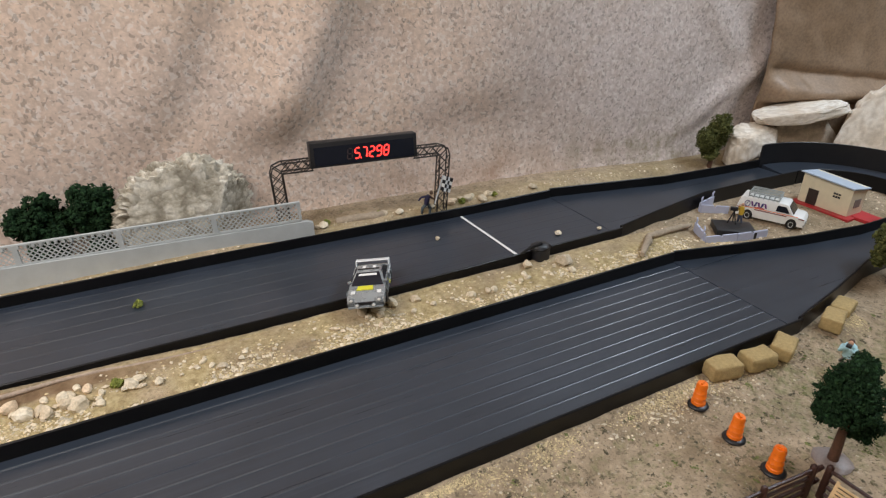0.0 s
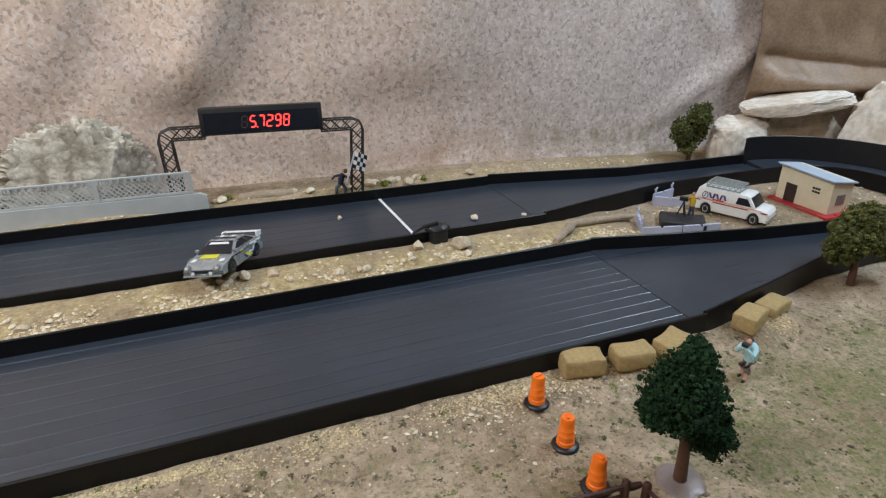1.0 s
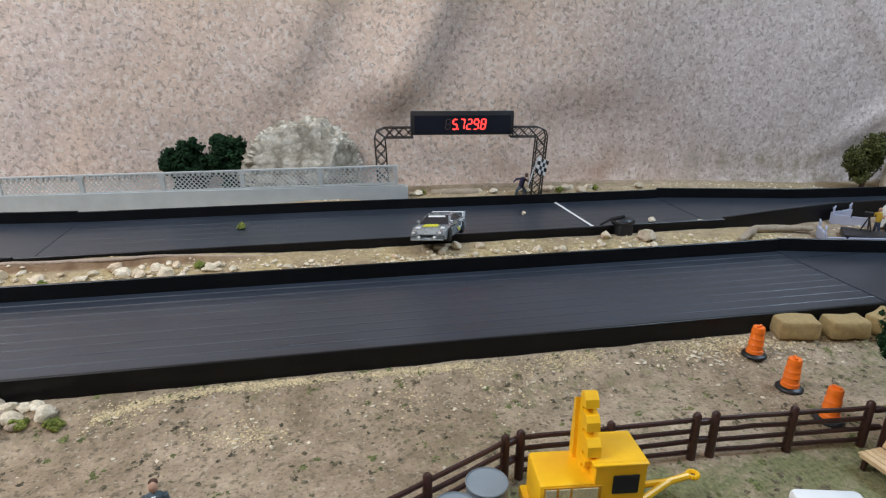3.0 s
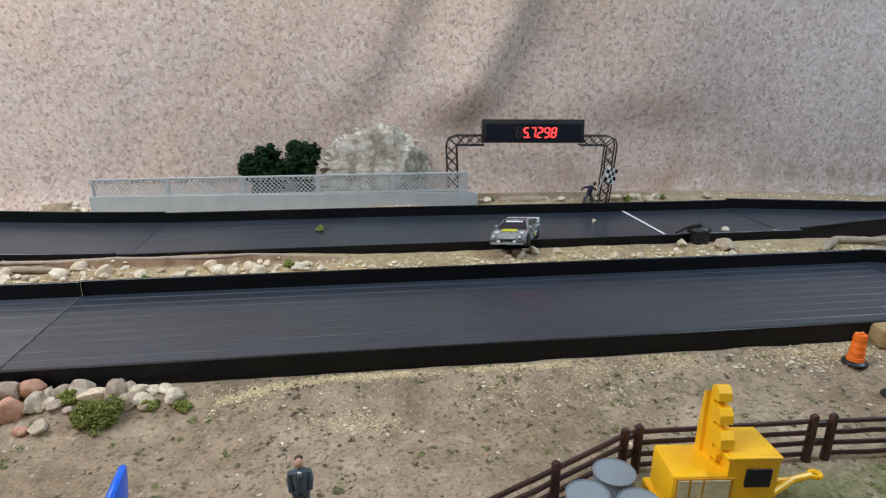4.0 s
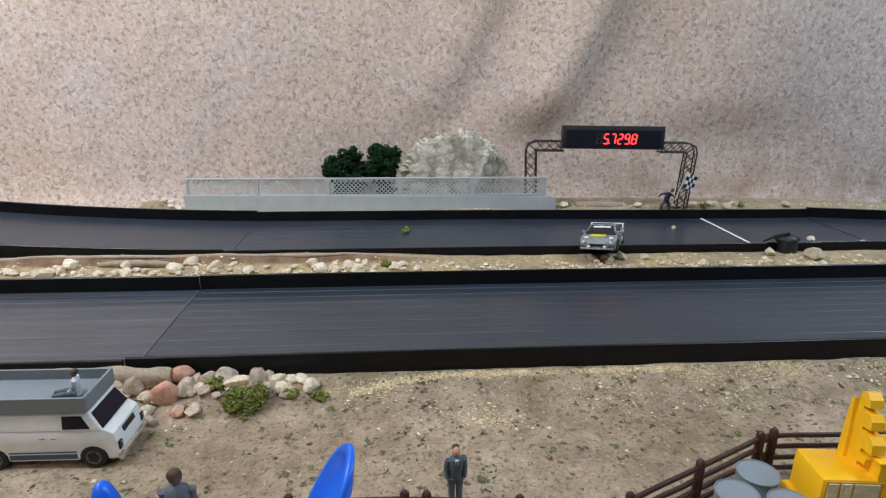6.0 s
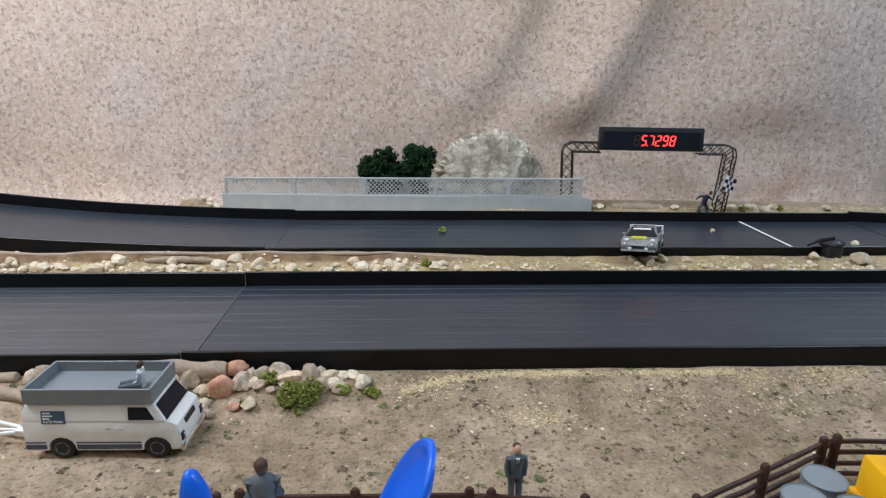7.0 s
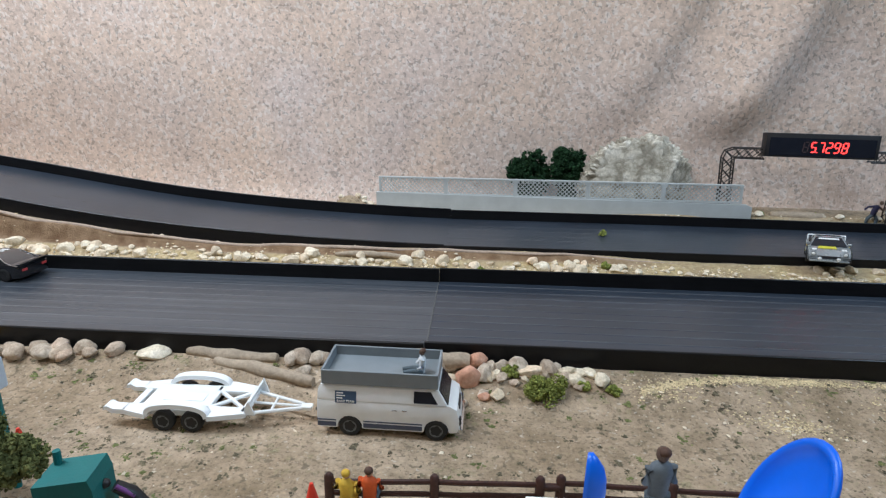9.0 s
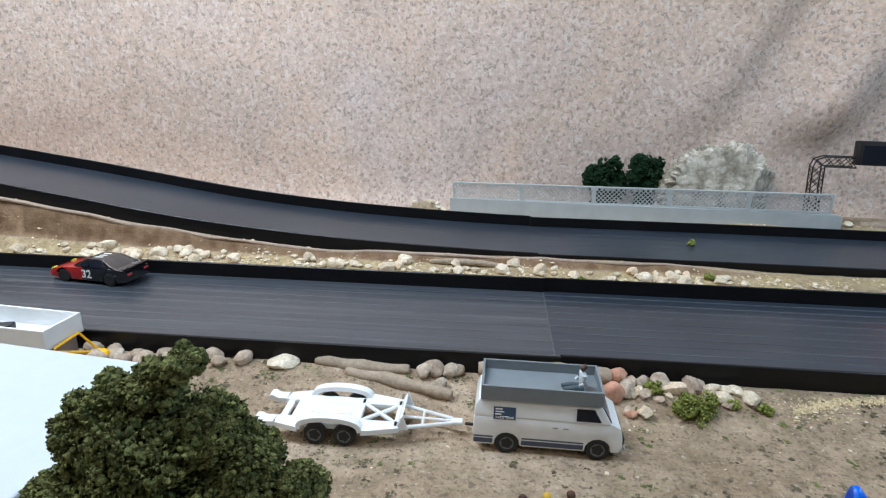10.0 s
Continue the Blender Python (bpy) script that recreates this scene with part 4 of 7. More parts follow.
def news_van():
    ob = root("news_van", pose(0.7000, 0.4220, 0.0, 0, 0, -65) @ Matrix.Diagonal((0.96, 1.05, 1.27, 1)), "white toy television van with a roof rack and maroon side stripe", "van")
    hw = 0.0150
    x0, x1, wf, wr = -0.0410, 0.0400, 0.0255, -0.0265
    low = [(x0, 0.0060), (x0 - 0.0004, 0.0145), (0.0240, 0.0150), (0.0370, 0.0138), (0.0398, 0.0110), (0.0402, 0.0060)]
    part("body", shell(low + arched(0.0042, x0, 0.0398, (wf, wr), 0.0062, 0.0050), hw, lambda x, z: 1 - 0.06 * float(sm(0.03, 0.041, x))), VANWHITE, ob, smooth=35)
    up = [(x0, 0.0147), (x0 + 0.0028, 0.0228), (x0 + 0.0045, 0.0240), (0.0165, 0.0240), (0.0180, 0.0232), (0.0262, 0.0148)]
    part("upper_body", shell(up, hw, lambda x, z: 1 - 0.11 * float(sm(0.0148, 0.024, z))), VANWHITE, ob, smooth=35)
    s = -1
    def side(x, z):
        return (x, s * (hw + 0.00012) * (1 - 0.11 * float(sm(0.0148, 0.024, z))), z)
    plate_part("side_window", [side(0.0050, 0.0158), side(0.0062, 0.0215), side(0.0160, 0.0215), side(0.0215, 0.0158)], 0.0003, GLASSDARK, ob)
    def front(u, y):
        x, z = 0.0180 + 0.0082 * u, 0.0232 - 0.0084 * u
        return (x + 0.0002, y * (1 - 0.11 * float(sm(0.0148, 0.024, z))), z + 0.0002)
    plate_part("windscreen", [front(0.08, -0.0128), front(0.94, -0.0128), front(0.94, 0.0128), front(0.08, 0.0128)], 0.0003, GLASSDARK, ob)
    for a, b in ((x0, wr - 0.0068), (wr + 0.0068, wf - 0.0068), (wf + 0.0068, 0.0390)):
        bm = bmesh.new()
        box(bm, ((a + b) / 2, -hw - 0.0001, 0.0128 - 0.0), (b - a, 0.0003, 0.0009))
        part("side_stripe", bm, REDSTRIPE, ob, "maroon stripe")
    bm = bmesh.new()
    box(bm, (-0.0030, -hw - 0.0001, 0.0142), (0.070, 0.0003, 0.0005))
    part("thin_stripe", bm, ORANGE, ob)
    # station mark: a ring and slanted bars
    bm = bmesh.new()
    cx, cz, yy = -0.0290, 0.0178, side(0, 0.0178)[1] - 0.0002
    n = 18
    for k in range(n):
        a0, a1 = 2 * math.pi * k / n, 2 * math.pi * (k + 1) / n
        plate(bm, [(cx + r * math.cos(a), yy - (cz - cz) * 0, cz + r * math.sin(a)) for r, a in ((0.0034, a0), (0.0034, a1), (0.0027, a1), (0.0027, a0))], 0.0002)
    plate(bm, [(cx - 0.0012, yy, cz - 0.0014), (cx + 0.0003, yy, cz + 0.0020), (cx + 0.0009, yy, cz + 0.0020), (cx - 0.0005, yy, cz - 0.0014)], 0.0002)
    part("round_mark", bm, LOGOBLUE, ob)
    for k in range(5):
        bm = bmesh.new()
        c = -0.0232 + 0.0040 * k
        d = 0.0010 if k % 2 else -0.0010
        plate(bm, [(c - 0.0012 - d, yy, 0.0160), (c - 0.0012 + d, yy, 0.0206), (c + 0.0010 + d, yy, 0.0206), (c + 0.0010 - d, yy, 0.0160)], 0.0002)
        part("mark_bar", bm, LOGOBLUE if k % 2 else PURPLE, ob)
    bm = bmesh.new()
    box(bm, (-0.0140, -hw * 1.0 - 0.0001, 0.0153), (0.0125, 0.0003, 0.0010))
    part("mark_underline", bm, LOGORED, ob)
    bm = bmesh.new()
    xa, xb, w, z0, z1 = -0.0300, 0.0060, 0.0118, 0.0252, 0.0288
    for z in (z0, z1):
        for sy in (-1, 1):
            limb(bm, [(xa, sy * w, z), (xb, sy * w, z)], 0.0006, 6)
        for xx in (xa, xb):
            limb(bm, [(xx, -w, z), (xx, w, z)], 0.0006, 6)
    for k in range(7):
        xx = xa + (xb - xa) * k / 6
        for sy in (-1, 1):
            limb(bm, [(xx, sy * w, 0.0238), (xx, sy * w, z1)], 0.0004, 6)
        limb(bm, [(xx, -w, z0), (xx, w, z0)], 0.0005, 6)
    for k in range(1, 5):
        yy2 = -w + 2 * w * k / 5
        limb(bm, [(xa, yy2, z1), (xb, yy2, z1)], 0.0005, 6)
    part("roof_rack", bm, RACK, ob, "grey roof rack of thin bars")
    bm = bmesh.new()
    box(bm, (0.0400, 0, 0.0062), (0.0024, 0.0295, 0.0026), bevel=0.0006)
    part("bumper", bm, CHROME, ob)
    for yy in (-0.0112, 0.0112):
        bm = bmesh.new()
        limb(bm, [(0.0385, yy, 0.0102), (0.0402, yy, 0.0100)], 0.0014, 12)
        part("headlight", bm, CHROME, ob)
    bm = bmesh.new()
    box(bm, (0, 0, 0.008), (0.070, 0.025, 0.006))
    part("chassis", bm, BLACKP, ob)
    for xx in (wr, wf):
        for yy in (-0.0130, 0.0130):
            wheel(ob, xx, yy, 0.0056, 0.0046, GREYFENCE, 0.55)


def rally_car():
    # rests with its belly on the lane edge
    ob = root("rally_car", pose(0.1740, 0.4600, 0.0180, 0, 0, -117) @ pose(0, 0, 0, 5, -8, 0) @ Matrix.Diagonal((1.15, 1.18, 1.10, 1)), "silver-grey toy rally coupe stranded across the lane edge", "toy car")
    hw = 0.0150
    low = [(-0.0330, 0.0060), (-0.0338, 0.0135), (-0.0300, 0.0146), (-0.0200, 0.0146), (0.0110, 0.0136), (0.0240, 0.0118), (0.0320, 0.0098), (0.0352, 0.0078), (0.0358, 0.0050)]
    part("body", shell(low + arched(0.0030, -0.0330, 0.0352, (0.0215, -0.0205), 0.0062, 0.0048), hw, lambda x, z: (1 - 0.10 * float(sm(0.022, 0.036, x))) * (1 - 0.07 * float(sm(0.0095, 0.0145, z)))), SILVER, ob, smooth=35)
    up = [(-0.0290, 0.0142), (-0.0150, 0.0196), (-0.0120, 0.0203), (-0.0010, 0.0203), (0.0014, 0.0196), (0.0155, 0.0128)]
    part("cabin", shell(up, hw * 0.88, lambda x, z: 1 - 0.26 * float(sm(0.0130, 0.020, z))), SILVER, ob, smooth=35)

    def fr(u, y, lift=0.0003):
        x, z = 0.0014 + 0.0141 * u, 0.0196 - 0.0068 * u
        return (x + lift, y * hw * 0.88 * (1 - 0.26 * float(sm(0.0130, 0.020, z))), z + lift)
    plate_part("windscreen", [fr(0.05, -0.88), fr(0.95, -0.92), fr(0.95, 0.92), fr(0.05, 0.88)], 0.0003, GLASSDARK, ob, "dark tinted windscreen")
    plate_part("sun_strip", [fr(0.16, -0.66, 0.0007), fr(0.30, -0.68, 0.0007), fr(0.30, 0.68, 0.0007), fr(0.16, 0.66, 0.0007)], 0.0002, MARKWHITE, ob)
    for s in (-1, 1):
        def sd(x, z):
            return (x, s * (hw * 0.88 * (1 - 0.26 * float(sm(0.0130, 0.020, z))) + 0.0002), z)
        plate_part("side_window", [sd(-0.0120, 0.0148), sd(-0.0095, 0.0192), sd(-0.0005, 0.0192), sd(0.0090, 0.0148)], 0.0003, GLASSDARK, ob, "dark side window")
        plate_part("quarter_window", [sd(-0.0225, 0.0148), sd(-0.0140, 0.0188), sd(-0.0110, 0.0188), sd(-0.0135, 0.0148)], 0.0003, BLACKP, ob)
        bm = bmesh.new()
        box(bm, (0.0112, s * 0.0140, 0.0150), (0.0022, 0.0030, 0.0020), rz=-s * 15, bevel=0.0005)
        part("mirror", bm, SILVER, ob)
    plate_part("bonnet_mark", [(0.0165, -0.0068, 0.01325), (0.0225, -0.0076, 0.0124), (0.0225, 0.0050, 0.0124), (0.0165, 0.0046, 0.01325)], 0.0003, YELLOWMARK, ob, "yellow bonnet panel")
    for s in (-1, 1):
        plate_part("bonnet_badge", [(0.0235, s * 0.0082, 0.0122), (0.0275, s * 0.0084, 0.0114), (0.0275, s * 0.0116, 0.0114), (0.0235, s * 0.0112, 0.0122)], 0.0002, MARKWHITE, ob)
    for k in (-1, 1):
        bm = bmesh.new()
        box(bm, (-0.0068, k * 0.0042, 0.0204), (0.0090, 0.0026, 0.0003))
        part("roof_mark", bm, MARKWHITE, ob)
    bm = bmesh.new()
    box(bm, (-0.0030, 0, 0.0208), (0.0016, 0.0170, 0.0008), bevel=0.0002)
    part("roof_scoop", bm, BLACKP, ob, "thin dark roof lip")
    bm = bmesh.new()
    for s in (-1, 1):
        box(bm, (-0.0312, s * 0.0134, 0.0160), (0.0090, 0.0010, 0.0044), bevel=0.0003)
    box(bm, (-0.0322, 0, 0.0178), (0.0075, 0.0275, 0.0011), ry=-9, bevel=0.0003)
    part("rear_wing", bm, WHITE, ob, "white rear wing")
    # nose: dark slot between the lamps, three slats under it, a chin
    bm = bmesh.new()
    box(bm, (0.0357, 0, 0.0066), (0.0012, 0.0150, 0.0022), bevel=0.0003)
    part("grille", bm, BLACKP, ob, "black slot grille")
    for k in range(3):
        bm = bmesh.new()
        for s in (-1, 1):
            box(bm, (0.0352, s * 0.0112, 0.0062 - 0.0012 * k), (0.0014, 0.0052, 0.0004))
        part("vent_slat", bm, BLACKP, ob)
    bm = bmesh.new()
    box(bm, (0.0362, 0, 0.0036), (0.0024, 0.0262, 0.0014), bevel=0.0005)
    part("chin", bm, SILVER, ob, "", 40)
    for yy, zz, rr in ((-0.0104, 0.0092, 0.0018), (0.0104, 0.0092, 0.0018), (-0.0062, 0.0054, 0.0017), (0.0062, 0.0054, 0.0017)):
        bm = bmesh.new()
        limb(bm, [(0.0330, yy, zz + 0.0003), (0.0358 if rr > 0.00175 else 0.0370, yy, zz)], rr, 14)
        lamp = part("headlight", bm, SILVER, ob, "round lamp")
        bm = bmesh.new()
        ball(bm, (0.0357 if rr > 0.00175 else 0.0369, yy, zz), (0.0006, rr * 0.78, rr * 0.78), 2)
        part("lens", bm, MARKWHITE, lamp, "", 60)
    for s in (-1, 1):
        yy = s * (hw + 0.00015)
        for nm, pts, mt in (("white_flash", ((-0.0320, 0.0132), (-0.0120, 0.0132), (-0.0060, 0.0070), (-0.0130, 0.0070)), WHITE),
                            ("yellow_flash", ((-0.0125, 0.0050), (0.0005, 0.0122), (0.0065, 0.0122), (-0.0050, 0.0050)), YELLOWMARK),
                            ("navy_flash", ((-0.0050, 0.0050), (0.0065, 0.0122), (0.0090, 0.0122), (-0.0015, 0.0050)), LOGOBLUE),
                            ("green_flash", ((-0.0170, 0.0060), (-0.0080, 0.0118), (-0.0050, 0.0118), (-0.0130, 0.0060)), SIGNBLUE)):
            bm = bmesh.new()
            plate(bm, [(x, yy * (1 - 0.07 * float(sm(0.0095, 0.0145, z))), z) for x, z in pts], 0.0002)
            part(nm, bm, mt, ob)
    bm = bmesh.new()
    box(bm, (0, 0, 0.0060), (0.060, 0.024, 0.0055))
    part("chassis", bm, BLACKP, ob)
    for xx in (0.0215, -0.0205):
        for yy in (-0.0130, 0.0130):
            wheel(ob, xx, yy, 0.0056, 0.0046, RIM, 0.5)


def stock_car():
    ob = root("race_car", pose(-0.5835, 0.3620, 0.0104, 0, 0, 172), "glossy red and black toy stock car parked on the black lane", "toy car")
    hw = 0.0150
    wx = (0.0235, -0.0225)
    nose = [(0.0040, 0.0148), (0.0200, 0.0138), (0.0350, 0.0112), (0.0395, 0.0085), (0.0400, 0.0040)]
    part("front_body", shell([(0.0040, 0.0030)] + nose + arched(0.0030, 0.0041, 0.0395, (wx[0],), 0.0066, 0.0050)[:-1], hw, lambda x, z: 1 - 0.10 * float(sm(0.022, 0.040, x))), REDPAINT, ob, "glossy red front", 35)
    tail = [(-0.0385, 0.0040), (-0.0390, 0.0135), (-0.0330, 0.0150), (0.0040, 0.0148), (0.0040, 0.0030)]
    part("rear_body", shell(tail + arched(0.0030, -0.0385, 0.0039, (wx[1],), 0.0066, 0.0050)[1:-1], hw, lambda x, z: 1 - 0.06 * float(sm(-0.028, -0.039, x))), BLACKPAINT, ob, "glossy black rear", 35)
    up = [(-0.0290, 0.0145), (-0.0150, 0.0212), (-0.0125, 0.0218), (0.0000, 0.0218), (0.0020, 0.0210), (0.0145, 0.0140)]
    part("cabin", shell(up, hw * 0.92, lambda x, z: 1 - 0.24 * float(sm(0.0145, 0.022, z))), BLACKPAINT, ob, smooth=35)
    for s in (-1, 1):
        def sd(x, z):
            return (x, s * (hw * 0.92 * (1 - 0.24 * float(sm(0.0145, 0.022, z))) + 0.0002), z)
        plate_part("side_window", [sd(-0.0020, 0.0152), sd(-0.0020, 0.0205), sd(0.0012, 0.0205), sd(0.0085, 0.0152)], 0.0003, GLASSDARK, ob)
        plate_part("rear_side_window", [sd(-0.0200, 0.0152), sd(-0.0135, 0.0205), sd(-0.0032, 0.0205), sd(-0.0032, 0.0152)], 0.0003, GLASSDARK, ob)
        lettering("race_number", "32", 0.0098, MARKWHITE, ob, pose(0.0, s * (hw + 0.0001), 0.0088, 90, 0, 0 if s < 0 else 180))
        bm = bmesh.new()
        limb(bm, [sd(-0.0310, 0.0150), sd(-0.0235, 0.0168), sd(-0.0150, 0.0214)], [0.0003, 0.0005, 0.0004], 6)
        part("window_trim", bm, CHROME, ob)
        bm = bmesh.new()
        box(bm, (0.0368, s * 0.0104, 0.0100), (0.0030, 0.0045, 0.0018), ry=35, bevel=0.0004)
        part("headlight", bm, YELLOWMARK, ob)
        bm = bmesh.new()
        box(bm, (-0.0393, s * 0.0098, 0.0112), (0.0008, 0.0050, 0.0020), bevel=0.0002)
        part("tail_light", bm, LOGORED, ob)
    def fr(u, y):
        x, z = 0.0020 + 0.0125 * u, 0.0210 - 0.0070 * u
        return (x + 0.0003, y * hw * 0.92 * (1 - 0.24 * float(sm(0.0145, 0.022, z))), z + 0.0003)
    plate_part("windscreen", [fr(0.1, -0.9), fr(0.9, -0.93), fr(0.9, 0.93), fr(0.1, 0.9)], 0.0003, GLASSDARK, ob)
    bm = bmesh.new()
    for k in range(3):
        box(bm, (-0.0062, -0.0050 + 0.0050 * k, 0.0219), (0.0068, 0.0022, 0.0003), rz=12)
    part("roof_marks", bm, MARKWHITE, ob, "pale roof markings")
    bm = bmesh.new()
    box(bm, (-0.0375, 0, 0.0162), (0.0050, 0.0290, 0.0009), ry=14, bevel=0.0002)
    box(bm, (-0.0372, 0, 0.0150), (0.0012, 0.0270, 0.0020))
    part("spoiler", bm, BLACKPAINT, ob)
    bm = bmesh.new()
    box(bm, (0, 0, 0.0070), (0.072, 0.0245, 0.006))
    part("chassis", bm, BLACKP, ob)
    for xx in wx:
        for yy in (-0.0130, 0.0130):
            wheel(ob, xx, yy, 0.0058, 0.0046, BLACKP, 0.5)


team_van()
trailer()
news_van()
rally_car()
stock_car()

# ---------------------------------------------------------------- timing gantry, fences and hut


def lattice_run(bm, a, b, across, deep, n, r=0.0007):
    """A box girder from a to b: four chords and crossed braces. across, deep: its width and depth vectors."""
    a, b, across, deep = Vector(a), Vector(b), Vector(across), Vector(deep)
    for i in (-0.5, 0.5):
        for j in (-0.5, 0.5):
            limb(bm, [a + across * i + deep * j, b + across * i + deep * j], r * 1.25, 6)
    for k in range(n):
        p, q = a.lerp(b, k / n), a.lerp(b, (k + 1) / n)
        for j in (-0.5, 0.5):
            limb(bm, [p - across * 0.5 + deep * j, q + across * 0.5 + deep * j], r * 0.8, 5)
            limb(bm, [p + across * 0.5 + deep * j, q - across * 0.5 + deep * j], r * 0.8, 5)
        for i in (-0.5, 0.5):
            sgn = 1 if k % 2 else -1
            limb(bm, [p + across * i - deep * 0.5 * sgn, q + across * i + deep * 0.5 * sgn], r * 0.7, 5)


SEGMENTS = {"5": "afgcd", "7": "abc", "2": "abged", "9": "abcdfg", "8": "abcdefg"}


def digit(parent, ch, x, z, y, w, h, material, name):
    bm = bmesh.new()
    t = w * 0.19
    spots = {"a": (0, h / 2, 1), "g": (0, 0, 1), "d": (0, -h / 2, 1), "f": (-w / 2, h / 4, 0), "b": (w / 2, h / 4, 0), "e": (-w / 2, -h / 4, 0), "c": (w / 2, -h / 4, 0)}
    for s in SEGMENTS[ch]:
        cx, cz, flat = spots[s]
        slant = 0.14 * cz
        if flat:
            pts = [(cx - w / 2 + t * 0.5, cz), (cx - w / 2 + t, cz + t / 2), (cx + w / 2 - t, cz + t / 2), (cx + w / 2 - t * 0.5, cz), (cx + w / 2 - t, cz - t / 2), (cx - w / 2 + t, cz - t / 2)]
        else:
            hh = h / 4 - t * 0.35
            pts = [(cx, cz + hh), (cx + t / 2, cz + hh - t / 2), (cx + t / 2, cz - hh + t / 2), (cx, cz - hh), (cx - t / 2, cz - hh + t / 2), (cx - t / 2, cz + hh - t / 2)]
        prism(bm, [(x + p + 0.14 * q, z + q) for p, q in pts], y - 0.0003, y + 0.0001)
    return part(name, bm, material, parent)


def gantry():
    ob = root("timing_gantry", pose(0.2310, 0.6175, 0.0, 0, 0, -5.4), "dark lattice gantry with a red digital timer over the lane", "timer")
    hl, zt = 0.0975, 0.0955
    for s, zb in ((-1, 0.012), (1, 0.012)):
        bm = bmesh.new()
        lattice_run(bm, (s * hl + (0.004 if s < 0 else -0.0042), 0, zb), (s * hl, 0, zt - 0.006), (0.0125, 0, 0), (0, 0.010, 0), 6)
        part("leg", bm, TRUSS, ob, "dark lattice leg")
    for s in (-1, 1):
        bm = bmesh.new()
        lattice_run(bm, (s * 0.058, 0, zt), (s * (hl - 0.006), 0, zt), (0, 0, 0.0115), (0, 0.010, 0), 3)
        for j in (-0.005, 0.005):
            limb(bm, [(s * (hl + 0.0062), j, zt - 0.006), (s * (hl + 0.0035), j, zt + 0.0020), (s * (hl - 0.0060), j, zt + 0.0058)], 0.0009, 6)
            limb(bm, [(s * (hl - 0.006), j, zt - 0.0058), (s * (hl + 0.0035), j, zt + 0.0020)], 0.0007, 6)
        part("cross_beam", bm, TRUSS, ob, "dark lattice cross beam")
    bm = bmesh.new()
    box(bm, (-0.0005, -0.004, 0.1070), (0.1215, 0.0150, 0.0275), rx=-6, bevel=0.0010)
    disp = part("display_box", bm, BLACKP, ob, "black timer housing", 40)
    bm = bmesh.new()
    box(bm, (-0.0005, -0.0118, 0.1062), (0.113, 0.0008, 0.0200), rx=-6)
    part("dark_pane", bm, GLASSDARK, disp)
    m = Matrix.Translation((0.0, -0.0123, 0.1062)) @ pose(0, 0, 0, -6, 0, 0)
    x0, pitch = -0.0180, 0.0083
    for k, ch in enumerate("857298"):
        lit = k > 0
        d = digit(disp, ch, x0 + pitch * k, 0.0, 0.0, 0.0052, 0.0112, DIGITRED if lit else DIGITOFF, "digit" if lit else "unlit_digit")
        d.matrix_local = m
    bm = bmesh.new()
    box(bm, (x0 + pitch * 1 + 0.0037, 0, -0.0056), (0.0011, 0.0004, 0.0011))
    part("decimal_point", bm, DIGITRED, disp).matrix_local = m


def marshal():
    bm = bmesh.new()
    limb(bm, [(0.001, 0, 0.012), (-0.004, 0, 0.007), (-0.005, 0, 0.0005)], [0.0022, 0.0018, 0.0014], mi=0)
    limb(bm, [(0.001, 0, 0.012), (0.0045, 0, 0.006), (0.0040, 0, 0.0005)], [0.0022, 0.0018, 0.0014], mi=0)
    limb(bm, [(0.000, 0, 0.011), (0.001, 0, 0.016), (0.003, -0.001, 0.021)], [0.0026, 0.0031, 0.0024], mi=1)
    limb(bm, [(0.003, 0, 0.0205), (0.008, -0.001, 0.0165), (0.011, -0.001, 0.0185)], [0.0014, 0.0011, 0.0009], mi=2)
    limb(bm, [(0.001, 0, 0.0200), (-0.005, 0.001, 0.0190), (-0.008, 0.001, 0.0155)], [0.0014, 0.0011, 0.0009], mi=1)
    ball(bm, (0.0055, -0.001, 0.0240), (0.0020, 0.0020, 0.0024), 2, 2)
    thing("marshal_figurine", bm, [SUIT, SHIRTNAVY, DARKSKIN], pose(0.306, 0.611, 0.0150, 0, 0, -10) @ Matrix.Scale(1.15, 4), "tiny painted figurine in navy leaning to wave a flag", "figurine", smooth=50)


def checkered_flag():
    ob = root("checkered_flag", pose(0.3135, 0.5950, 0.0335) @ Matrix.Diagonal((1.25, 1.4, 1.55, 1)), "small black and white checkered flag on a pale stick", "flag")
    bm = bmesh.new()
    limb(bm, [(-0.003, 0, 0), (0.006, 0, 0.022)], 0.0007, 6)
    part("stick", bm, SHIRTWHITE, ob)
    n = 4
    for i in range(n):
        for j in range(n):
            bm = bmesh.new()
            def p(u, v):
                return Vector((0.0030 + 0.0110 * u + 0.0032 * v, -0.0012 * math.sin(u * 5.0 + v), 0.0105 + 0.0115 * v - 0.0042 * u))
            plate(bm, [p(i / n, j / n), p((i + 1) / n, j / n), p((i + 1) / n, (j + 1) / n), p(i / n, (j + 1) / n)], 0.0002)
            part("square", bm, MARKWHITE if (i + j) % 2 else BLACKP, ob)


